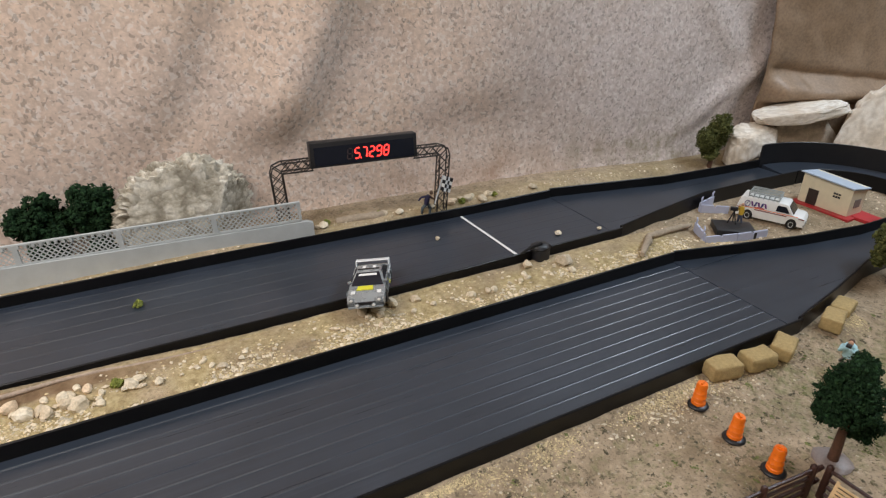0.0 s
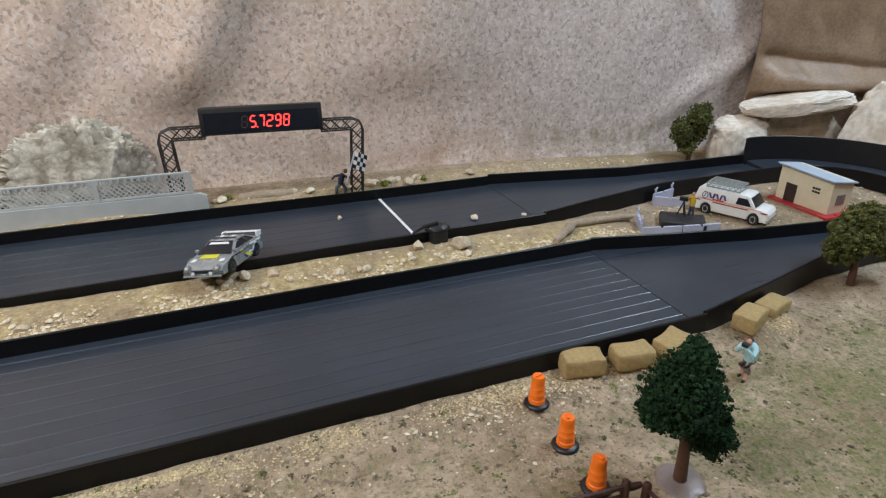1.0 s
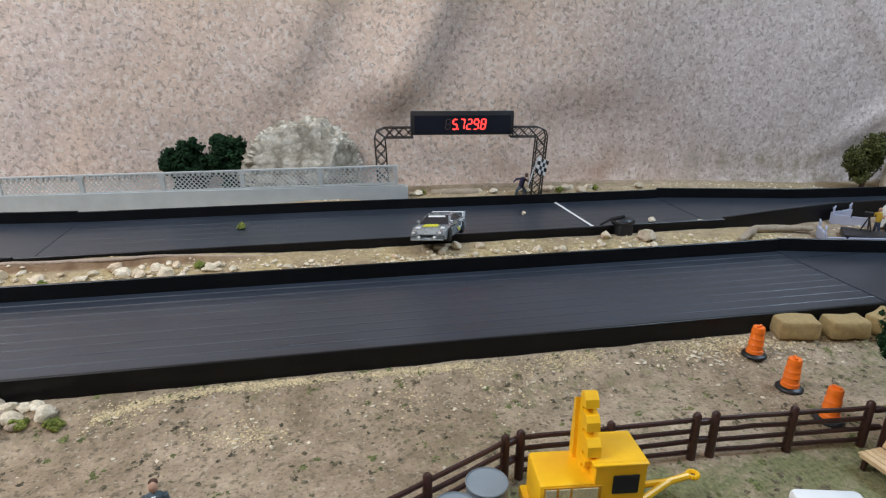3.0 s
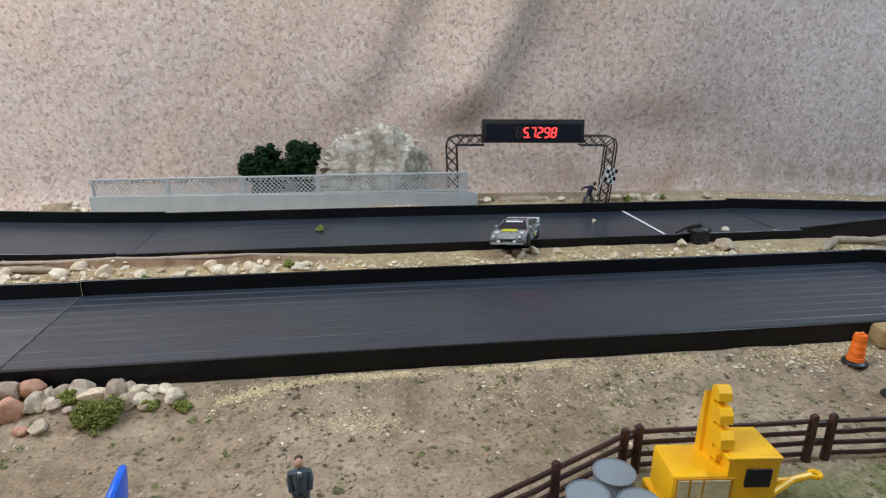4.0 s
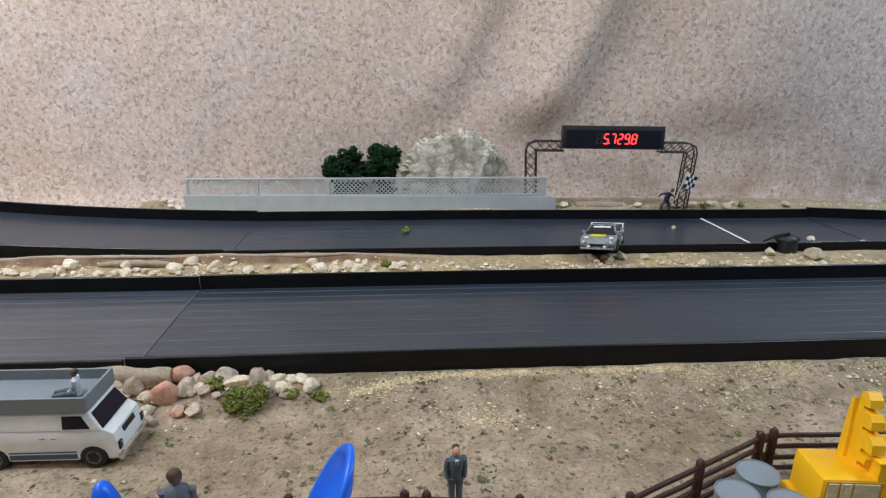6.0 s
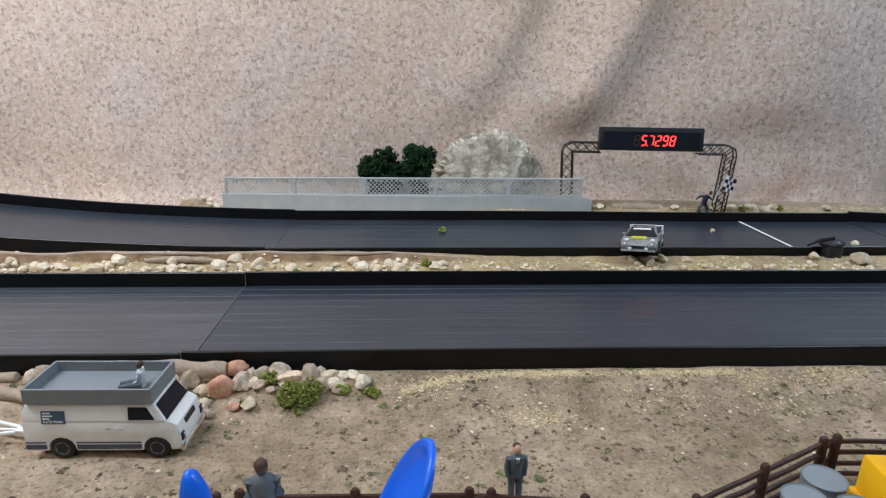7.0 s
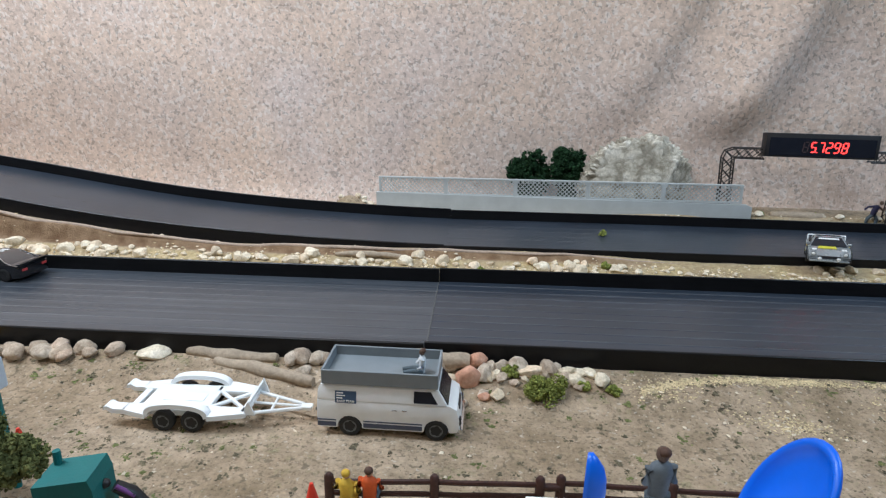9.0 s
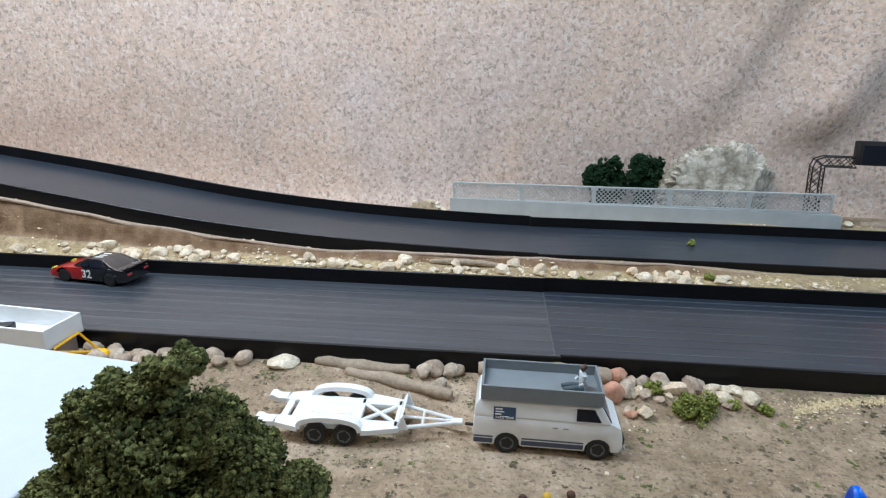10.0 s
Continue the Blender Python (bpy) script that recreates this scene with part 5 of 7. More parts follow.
def lattice_fence():
    a, b = Vector((-0.2940, 0.6640)), Vector((0.1530, 0.6115))
    length = (b - a).length
    ang = math.degrees(math.atan2(b.y - a.y, b.x - a.x))
    ob = root("lattice_fence", pose(a.x, a.y, 0.003, 0, -1.35, ang), "pale grey plastic lattice fence on a low solid wall", "fence")
    bm = bmesh.new()
    outline = [(-0.004, -0.006), (length + 0.012, -0.006), (length + 0.012, 0.0190), (length + 0.006, 0.0220), (-0.004, 0.0248)]
    prism(bm, outline, -0.003, 0.003)
    part("base_wall", bm, GREYFENCE, ob, "solid pale grey base wall")
    n = 5
    w = length / n
    top, low = 0.0450, 0.0232
    for k in range(n):
        x0, x1 = k * w, (k + 1) * w
        bm = bmesh.new()
        box(bm, ((x0 + x1) / 2, 0, top), (w, 0.0030, 0.0020), bevel=0.0003)
        box(bm, ((x0 + x1) / 2, 0, low + 0.0010), (w, 0.0026, 0.0020))
        box(bm, (x0 + 0.0012, 0, (top + low) / 2), (0.0026, 0.0032, top - low), bevel=0.0003)
        box(bm, (x1 - 0.0012, 0, (top + low) / 2), (0.0026, 0.0032, top - low), bevel=0.0003)
        teeth = int(w / 0.0062)
        for t in range(teeth):
            box(bm, (x0 + w * (t + 0.5) / teeth, -0.0006, top - 0.0024), (0.0024, 0.0022, 0.0034))
        pan = part("panel", bm, GREYFENCE, ob, "grey lattice panel")
        bm = bmesh.new()
        step = 0.0053
        h = top - low - 0.002
        for sgn in (-1, 1):
            c = -h
            while c < w:
                p0, p1 = Vector((c, 0)), Vector((c + h, h))
                lo, hi = max(0.0, -c) / h, min(1.0, (w - c) / h)
                if hi > lo:
                    q0, q1 = p0.lerp(p1, lo), p0.lerp(p1, hi)
                    z0, z1 = (q0.y, q1.y) if sgn > 0 else (h - q0.y, h - q1.y)
                    plate(bm, [(x0 + q0.x - 0.0008, 0.0004 * sgn, low + 0.001 + z0), (x0 + q0.x + 0.0008, 0.0004 * sgn, low + 0.001 + z0),
                               (x0 + q1.x + 0.0008, 0.0004 * sgn, low + 0.001 + z1), (x0 + q1.x - 0.0008, 0.0004 * sgn, low + 0.001 + z1)], 0.0004)
                c += step
        part("lattice", bm, GREYFENCE, pan)


def hut():
    ob = root("trackside_hut", pose(0.7925, 0.4150, 0.0, 0, 0, 0) @ Matrix.Scale(0.92, 4), "small cream hut with a pale blue roof on a red base", "hut")
    bm = bmesh.new()
    box(bm, (0.016, -0.002, 0.0012), (0.054, 0.086, 0.0045), bevel=0.0006)
    box(bm, (0.022, -0.052, 0.0022), (0.030, 0.026, 0.0050), bevel=0.0006)
    part("base", bm, REDBASE, ob, "red plastic base plate")
    bm = bmesh.new()
    prism(bm, [(-0.036, 0.003), (0.036, 0.003), (0.036, 0.0450), (-0.036, 0.0415)], 0.0, 0.034, axis="x")
    part("wall", bm, CREAM, ob, "cream painted walls")
    bm = bmesh.new()
    box(bm, (0.016, 0.0, 0.0440), (0.043, 0.078, 0.0020), rx=2.8, ry=7, bevel=0.0004)
    part("roof", bm, ROOFBLUE, ob, "flat pale blue roof")
    bm = bmesh.new()
    box(bm, (-0.0004, 0.0165, 0.0145), (0.0014, 0.0150, 0.0235), bevel=0.0003)
    part("door", bm, DOORBROWN, ob, "dark brown door")
    # hut signage, drawn as two rows of plain black dots
    for k in range(3):
        for j in range(2):
            bm = bmesh.new()
            box(bm, (-0.0004, -0.0125 - 0.0036 * k, 0.0300 - 0.0042 * j), (0.0008, 0.0026, 0.0024))
            part("sign_dot", bm, BLACKP, ob)
    bm = bmesh.new()
    box(bm, (0.017, -0.0364, 0.020), (0.014, 0.0010, 0.012), bevel=0.0003)
    part("side_window", bm, BASEGREY, ob)


def barrier(x0, y0, x1, y1, z, h, peg):
    a, b = Vector((x0, y0)), Vector((x1, y1))
    ln = (b - a).length
    ob = root("track_barrier", pose(x0, y0, z, 0, 0, math.degrees(math.atan2(y1 - y0, x1 - x0))), "pale lavender plastic barrier piece beside the platform", "barrier", "lavender barrier pieces")
    bm = bmesh.new()
    prism(bm, [(0, 0), (ln, 0), (ln, h), (ln * 0.55, h), (ln * 0.52, h * 0.8), (ln * 0.48, h * 0.8), (ln * 0.45, h), (0, h)], -0.0012, 0.0012)
    part("panel", bm, BARRIER, ob)
    if peg:
        bm = bmesh.new()
        for xx in (0.003, ln - 0.003):
            limb(bm, [(xx, 0, h * 0.8), (xx, 0, h + 0.006)], 0.0011, 6)
            limb(bm, [(xx - 0.002, 0, h + 0.004), (xx + 0.002, 0, h + 0.007)], 0.0009, 6)
        part("peg", bm, BARRIER, ob)


def camera_stage():
    ob = root("filming_platform", pose(0.6270, 0.4200, 0.0, 0, 0, -38), "black block platform holding a tripod and its operator", "platform")
    bm = bmesh.new()
    box(bm, (0, 0, 0.0045), (0.045, 0.034, 0.0095), bevel=0.0012)
    part("deck", bm, BLACKP, ob, "black plastic block", 40)
    tri = root("tripod", pose(0.6320, 0.4270, 0.0092), "small black camera tripod on the platform", "tripod")
    for k in range(3):
        bm = bmesh.new()
        a = 2 * math.pi * k / 3 + 0.5
        limb(bm, [(0.0055 * math.cos(a), 0.0055 * math.sin(a), 0), (0, 0, 0.016)], 0.0007, 6)
        part("leg", bm, BLACKP, tri)
    bm = bmesh.new()
    box(bm, (0, 0.001, 0.0185), (0.0045, 0.0085, 0.0045), rz=40, bevel=0.0006)
    part("film_camera", bm, BLACKP, tri)
    bm = bmesh.new()
    limb(bm, [(0.0, 0.002, 0.0005), (0.0, 0.0015, 0.007), (0, 0.001, 0.0125)], [0.0013, 0.0017, 0.0020], mi=0)
    limb(bm, [(0.0, -0.003, 0.0005), (0.0, -0.0015, 0.007), (0, -0.001, 0.0125)], [0.0013, 0.0017, 0.0020], mi=0)
    limb(bm, [(0, 0, 0.0115), (0, 0, 0.017), (0, 0, 0.0225)], [0.0030, 0.0036, 0.0026], mi=1)
    limb(bm, [(0, 0.003, 0.0215), (-0.004, 0.005, 0.0175), (-0.007, 0.003, 0.0190)], [0.0013, 0.0011, 0.0009], mi=1)
    ball(bm, (-0.001, 0, 0.0258), (0.0020, 0.0020, 0.0025), 2, 2)
    thing("operator_figurine", bm, [BLUESTRIPE, SHIRTYELLOW, SKIN], pose(0.6410, 0.4240, 0.0092, 0, 0, 20) @ Matrix.Scale(0.92, 4), "tiny painted figurine in amber yellow behind a tripod", "figurine", smooth=50)


gantry()
marshal()
checkered_flag()
lattice_fence()
hut()
barrier(0.6410, 0.4830, 0.6760, 0.4915, 0.0, 0.0140, True)
barrier(0.6405, 0.4805, 0.6680, 0.4600, 0.0, 0.0120, False)
barrier(0.5700, 0.4150, 0.5860, 0.4420, 0.0, 0.0135, True)
barrier(0.5690, 0.4120, 0.6090, 0.4010, 0.0, 0.0105, False)
barrier(0.6100, 0.4005, 0.6510, 0.3920, 0.0, 0.0105, False)
camera_stage()

# ---------------------------------------------------------------- plants and rocks


def unit_lump(sub):
    b = bmesh.new()
    bmesh.ops.create_icosphere(b, subdivisions=sub, radius=1.0)
    b.verts.ensure_lookup_table()
    v = np.array([q.co[:] for q in b.verts])
    f = np.array([[q.index for q in t.verts] for t in b.faces])
    b.free()
    return v, f


def crown_part(lumps, count, size, seed, material, parent, name, label="", sub=2):
    """Many small rough clumps spread over the skins of the given lumps (x, y, z, rx, ry, rz), joined into one foliage part."""
    rng = np.random.default_rng(seed)
    uv, uf = unit_lump(sub)
    share = np.array([l[3] * l[4] + l[4] * l[5] for l in lumps])
    boughs = []
    for i in rng.choice(len(lumps), max(12, count // 26), p=share / share.sum()):
        l = np.array(lumps[i])
        d = rng.normal(size=3)
        d /= np.linalg.norm(d)
        boughs.append((l[:3] + d * l[3:] * (0.45 + 0.42 * rng.random()), l[3:].mean() * (0.26 + 0.22 * rng.random())))
    verts, faces = [], []
    for k, i in enumerate(rng.integers(0, len(boughs), count)):
        b, r = boughs[i]
        d = rng.normal(size=3)
        d /= np.linalg.norm(d)
        c = b + d * r * (0.55 + 0.5 * rng.random() ** 0.7)
        s = size * (0.5 + 0.8 * rng.random())
        w = rng.normal(size=(3, 3)) * 2.2
        ph = rng.random(3) * 6.28
        bulge = 1 + 0.20 * np.sin(uv @ w + ph).sum(1) + 0.22 * (rng.random(len(uv)) - 0.5)
        verts.append(c + uv * (s * bulge)[:, None])
        faces.append(uf + len(uv) * k)
    me = bpy.data.meshes.new(name)
    me.from_pydata(np.concatenate(verts).tolist(), [], np.concatenate(faces).tolist())
    me.materials.append(material)
    ob = new(name, me)
    ob.parent = parent
    if label:
        ob["label"] = label
    return ob, [(*b, r, r, r) for b, r in boughs]


def leaf_tufts(lumps, count, size, seed):
    """Tiny folded flakes standing out of the crown's skin."""
    rng = random.Random(seed)
    verts, faces = [], []
    for _ in range(count):
        l = rng.choice(lumps)
        d = Vector((rng.gauss(0, 1), rng.gauss(0, 1), rng.gauss(0, 1))).normalized()
        r = 0.92 + 0.22 * rng.random()
        c = Vector((l[0] + d.x * l[3] * r, l[1] + d.y * l[4] * r, l[2] + d.z * l[5] * r))
        u = Vector((rng.gauss(0, 1), rng.gauss(0, 1), rng.gauss(0, 1))).normalized() * size * (0.5 + rng.random())
        w = u.cross(d).normalized() * size * 0.6
        i = len(verts)
        verts += [c - w, c + u, c + w, c + d * size * 0.6]
        faces += [(i, i + 1, i + 3), (i + 1, i + 2, i + 3), (i, i + 3, i + 2)]
    return verts, faces


def tree(m, trunk, crown, count, size, material, label, seed, base=0.0, tufts=0, group="model trees", fine=2):
    ob = root("tree", m, label, "tree", group)
    bm = bmesh.new()
    limb(bm, [p[:3] for p in trunk], [p[3] for p in trunk], 9)
    top = Vector(trunk[-1][:3])
    for k, l in enumerate(crown[:4]):
        limb(bm, [Vector(trunk[-2][:3]), Vector((l[0], l[1], l[2]))], [trunk[-1][3] * 0.8, 0.0006], 6)
    part("trunk", bm, TRUNK, ob, "brown tapering trunk", 50)
    cr, boughs = crown_part(crown, count, size, seed, material, ob, "crown", "foamy green foliage clumps", fine)
    if tufts:
        me = bpy.data.meshes.new("leaf_tuft")
        v, f = leaf_tufts(boughs, tufts, max(0.0009, size * 0.5), seed + 1)
        me.from_pydata(v, [], f)
        me.materials.append(material)
        t = new("leaf_tuft", me)
        t.parent = cr
        t["kind"] = "stuff"
    if base:
        bm = bmesh.new()
        ball(bm, (0, 0, 0.0006), (base, base, 0.0018), 3, rough=0.10, freq=2.5, seed=seed)
        part("base", bm, BASEGREY, ob, "round grey plastic foot", 60)
    return ob


tree(pose(0.377, 0.142, 0), [(0, 0, 0, 0.0036), (-0.001, 0, 0.018, 0.0030), (-0.003, 0, 0.045, 0.0022), (-0.006, 0, 0.070, 0.0010)],
     [(-0.0094, 0.0, 0.058, 0.0178, 0.0163, 0.0209), (-0.0028, 0.0022, 0.061, 0.0135, 0.0130, 0.0180), (0.0091, -0.0044, 0.034, 0.0104, 0.0104, 0.0139), (-0.0072, 0.0, 0.078, 0.0096, 0.0089, 0.0113), (-0.0198, 0.003, 0.05, 0.0089, 0.0104, 0.0104)],
     9000, 0.0011, TREEDARK, "dark green model tree with a brown trunk on a grey foot", 3, base=0.0125, tufts=26000, fine=1)
tree(pose(0.668, 0.262, 0), [(0, 0, 0, 0.0034), (-0.002, 0, 0.018, 0.0028), (-0.004, 0, 0.040, 0.0020), (-0.006, 0, 0.055, 0.0010)],
     [(-0.0136, 0.0, 0.043, 0.0208, 0.0192, 0.0162), (0.0104, 0.0032, 0.049, 0.0224, 0.0192, 0.018), (-0.0024, 0.0, 0.061, 0.0176, 0.016, 0.0126), (0.028, -0.0048, 0.039, 0.016, 0.016, 0.0144), (-0.02, 0.0032, 0.031, 0.0112, 0.0112, 0.0108)],
     4200, 0.0019, TREEOLIVE, "olive green model tree beside the track", 5, tufts=12000, fine=1)
tree(pose(0.800, 0.602, -0.004), [(0, 0, 0, 0.0040), (0.001, 0, 0.018, 0.0034), (0.002, 0, 0.045, 0.0022), (0.001, 0, 0.06, 0.0010)],
     [(-0.0180, 0.0, 0.052, 0.0175, 0.0150, 0.0175), (0.0090, 0.0, 0.068, 0.0195, 0.0165, 0.0205), (-0.0100, -0.0043, 0.034, 0.0130, 0.0120, 0.0120), (0.0090, 0.0043, 0.048, 0.0160, 0.0150, 0.0150)],
     5200, 0.0014, TREEOLIVE, "olive green model tree before the backdrop", 7, tufts=12000, fine=1)
tree(pose(-0.325, 0.022, 0), [(0, 0, 0, 0.0042), (0.001, 0, 0.030, 0.0036), (0.000, 0, 0.070, 0.0026), (0.000, 0, 0.09, 0.0012)],
     [(-0.002, 0.002, 0.102, 0.0150, 0.014, 0.013), (-0.012, 0.002, 0.114, 0.0080, 0.008, 0.0070), (-0.0190, 0.002, 0.105, 0.0065, 0.008, 0.0080), (0.0160, 0.002, 0.108, 0.0085, 0.009, 0.0080), (0.0120, 0.000, 0.127, 0.0050, 0.005, 0.0045),
      (0.0010, 0.001, 0.120, 0.0075, 0.007, 0.0065), (0.024, 0.004, 0.099, 0.0085, 0.009, 0.0080), (0.036, 0.004, 0.090, 0.0070, 0.008, 0.0070), (0.0200, 0.002, 0.088, 0.0120, 0.012, 0.0100), (-0.018, 0.002, 0.091, 0.0090, 0.010, 0.0090), (-0.006, 0.000, 0.082, 0.022, 0.018, 0.015), (-0.034, 0.002, 0.080, 0.0070, 0.008, 0.0060)],
     21000, 0.00085, TREENEAR, "moss green model tree standing close by the white canopy", 11, tufts=60000, fine=1)


def bush(name, m, lumps, count, size, material, label, seed, group="", tufts=0):
    ob = root(name, m, label, "bush", group)
    fol, boughs = crown_part(lumps, count, size, seed, material, ob, "foliage", sub=1)
    if tufts:
        me = bpy.data.meshes.new("leaf_tuft")
        v, f = leaf_tufts(boughs, tufts, size * 0.9, seed + 1)
        me.from_pydata(v, [], f)
        me.materials.append(material)
        t = new("leaf_tuft", me)
        t.parent = fol
        t["kind"] = "stuff"
    return ob


bush("bush", pose(-0.096, 0.684, 0.000), [(0, 0, 0.050, 0.028, 0.013, 0.023), (0.005, 0, 0.070, 0.018, 0.010, 0.016), (-0.014, 0, 0.057, 0.017, 0.011, 0.015), (0, 0, 0.022, 0.018, 0.011, 0.024)], 3200, 0.0019, TREEDARK,
     "dark green clump bush behind the lattice fence", 21, "dark bushes", 6000)
bush("bush", pose(-0.047, 0.682, 0.002), [(0, 0, 0.055, 0.023, 0.013, 0.025), (0.000, 0, 0.075, 0.022, 0.011, 0.014), (0.006, 0, 0.062, 0.018, 0.012, 0.019), (0, 0, 0.022, 0.017, 0.011, 0.024)], 3200, 0.0019, TREEDARK,
     "dark green upright bush behind the lattice fence", 22, "dark bushes", 6000)
for k, (x, y, r) in enumerate(((-0.1195, 0.2130, 0.0125), (-0.0770, 0.2190, 0.0050), (-0.0945, 0.2215, 0.0045), (-0.1390, 0.2300, 0.0062), (-0.1970, 0.2340, 0.0075))):
    z = ground_z(x, y)
    bush("moss_clump", pose(x, y, z - 0.0005), [(-r * 0.30, 0, r * 0.55, r * 0.70, r * 0.62, r * 0.52), (r * 0.45, r * 0.2, r * 0.62, r * 0.60, r * 0.55, r * 0.55), (r * 0.05, -r * 0.2, r * 0.35, r * 0.85, r * 0.6, r * 0.38)], int(140 + r * 110000), min(0.00070, r * 0.16), MOSS,
         "bright green lichen clump among stones" if r > 0.006 else "small bright green moss tuft on sand", 40 + k, "moss clumps", int(400 + r * 280000))
for k, (x, y, z, r) in enumerate(((-0.0215, 0.5500, 0.0098, 0.0056), (-0.0420, 0.4300, 0.0, 0.0050), (0.1840, 0.6290, 0.016, 0.0055), (0.2520, 0.6260, 0.016, 0.0050), (0.3580, 0.6140, 0.016, 0.0050), (0.4080, 0.6150, 0.016, 0.0040), (-0.1580, 0.4140, 0.0, 0.0035), (0.0110, 0.3930, 0.0, 0.0050))):
    bush("moss_clump", pose(x, y, max(z, ground_z(x, y)) if y < 0.45 or y > 0.61 else z), [(0, 0, r * 0.4, r * 0.9, r * 0.7, r * 0.5)], 70, 0.0016, MOSS, "small green moss tuft" + (" on the black lane" if k == 0 else " on the sand"), 60 + k, "moss clumps")


def stone(x, y, z, s, seed, material=STONE, name="stone", label="rounded tan river stone", group="loose stones", rough=0.20, sub=3, rz=None, cuts=4):
    """A loose stone: an uneven lump with a few worn flat faces."""
    rng = random.Random(seed)
    bm = bmesh.new()
    g = bmesh.ops.create_icosphere(bm, subdivisions=sub, radius=1.0)
    planes = []
    for _ in range(cuts + (3 if material is PALESTONE else 0)):
        planes.append((Vector((rng.gauss(0, 1), rng.gauss(0, 1), rng.gauss(0, 1))).normalized(), rng.uniform(0.58, 0.84)))
    off = Vector((seed * 1.3, seed * 0.7, -seed))
    for v in g["verts"]:
        q = v.co * (1 + rough * noise.noise(v.co * 1.3 + off) + rough * 0.4 * noise.noise(v.co * 3.1 + off))
        for d, h in planes:
            over = q.dot(d) - h
            if over > 0:
                q = q - d * over * 0.85
        v.co = Vector((q.x * s[0], q.y * s[1], q.z * s[2])) * 1.12
    return thing(name, bm, material, pose(x, y, z, rng.uniform(-12, 12), rng.uniform(-12, 12), rng.uniform(0, 360) if rz is None else rz), label, "stone", group, smooth=40 if material is not PALESTONE else 26)


def big_rock(name, m, s, seed, material, label, rough, freq, sub=5, ledges=0.0, cuts=0, crag=0.0, square=1.0):
    """A rock: a lump cut flat by a few planes, with ledges and crags worked into its skin."""
    rng = random.Random(int(seed * 7))
    planes = []
    for _ in range(cuts):
        d = Vector((rng.gauss(0, 1), rng.gauss(0, 1) - 0.6, rng.gauss(0, 0.8) + 0.3)).normalized()
        planes.append((d, rng.uniform(0.62, 0.82)))
    bm = bmesh.new()
    g = bmesh.ops.create_icosphere(bm, subdivisions=sub, radius=1.0)
    crack_tone = {}
    for i, v in enumerate(g["verts"]):
        p = v.co.copy()
        if square != 1.0:
            p = Vector([math.copysign(abs(c) ** square, c) for c in p]) * 0.86
        k = 1 + rough * noise.noise(p * freq + Vector((seed, 0, seed)))
        k += rough * 0.55 * abs(noise.noise(p * freq * 2.6 + Vector((0, seed, 0)))) - rough * 0.2
        k += rough * 0.25 * noise.noise(p * freq * 6.5) + rough * 0.13 * noise.noise(p * freq * 15)
        if ledges:
            k += ledges * (noise.cell(Vector((p.x * 2.2 + seed, p.y * 2.2, p.z * 3.5))) - 0.5)
        if crag:
            q = Vector((p.x * 3.2 + 0.8 * p.z, p.y * 3.2, p.z * 4.6 - 0.9 * p.x)) + Vector((seed, seed, 0))
            deep = max(0.0, 1 - abs(noise.noise(q)) / 0.16) + 0.6 * max(0.0, 1 - abs(noise.noise(q * 2.1 + Vector((4, 1, 2)))) / 0.20)
            k -= crag * deep
            k += crag * 0.7 * noise.noise(q * 2.6) + crag * 0.45 * noise.noise(q * 6.0)
            crack_tone[i] = min(1.0, deep)
        q = p * k
        for d, h in planes:
            over = q.dot(d) - h
            if over > 0:
                q -= d * over * 0.94
        v.co = Vector((q.x * s[0], q.y * s[1], q.z * s[2]))
    count = len(bm.verts)
    ob = thing(name, bm, material, m, label, "rock", smooth=38)
    at = ob.data.attributes.new("crack_tone", "FLOAT", "POINT")
    at.data.foreach_set("value", [crack_tone.get(i, 0.0) for i in range(count)])
    return ob


big_rock("plaster_rock", pose(0.043, 0.672, 0.040, 0, 0, 3), (0.078, 0.032, 0.068), 4.0, PLASTERROCK, "craggy grey-cream plaster rock behind the lattice fence", 0.10, 1.8, 6, 0.0, 2, 0.115)
big_rock("slab_rock", pose(0.950, 0.5700, 0.0800, -4, -4, -8), (0.092, 0.044, 0.0160), 9.0, SANDSTONE, "flat pale sandstone slab lying on two boulders", 0.08, 1.6, 5, 0.0, 2, 0.02, 0.62)
big_rock("block_rock", pose(0.876, 0.590, 0.026, 0, 0, -14), (0.056, 0.030, 0.046), 14.0, SANDSTONE, "blocky pale sandstone rock by the hairpin", 0.10, 1.1, 5, 0.03, 5, 0.03, 0.66)
big_rock("middle_rock", pose(0.990, 0.588, 0.030, 0, 0, -5), (0.098, 0.034, 0.047), 17.0, BROWNSTONE, "brown sandstone boulder under the flat slab", 0.08, 1.3, 5, 0.02, 3, 0.02, 0.62)
big_rock("boulder", pose(1.100, 0.505, 0.034, 0, 0, -12), (0.108, 0.046, 0.092), 23.0, SANDSTONE, "large tan sandstone boulder beyond the hairpin", 0.12, 1.4, 5, 0.0, 6, 0.04)


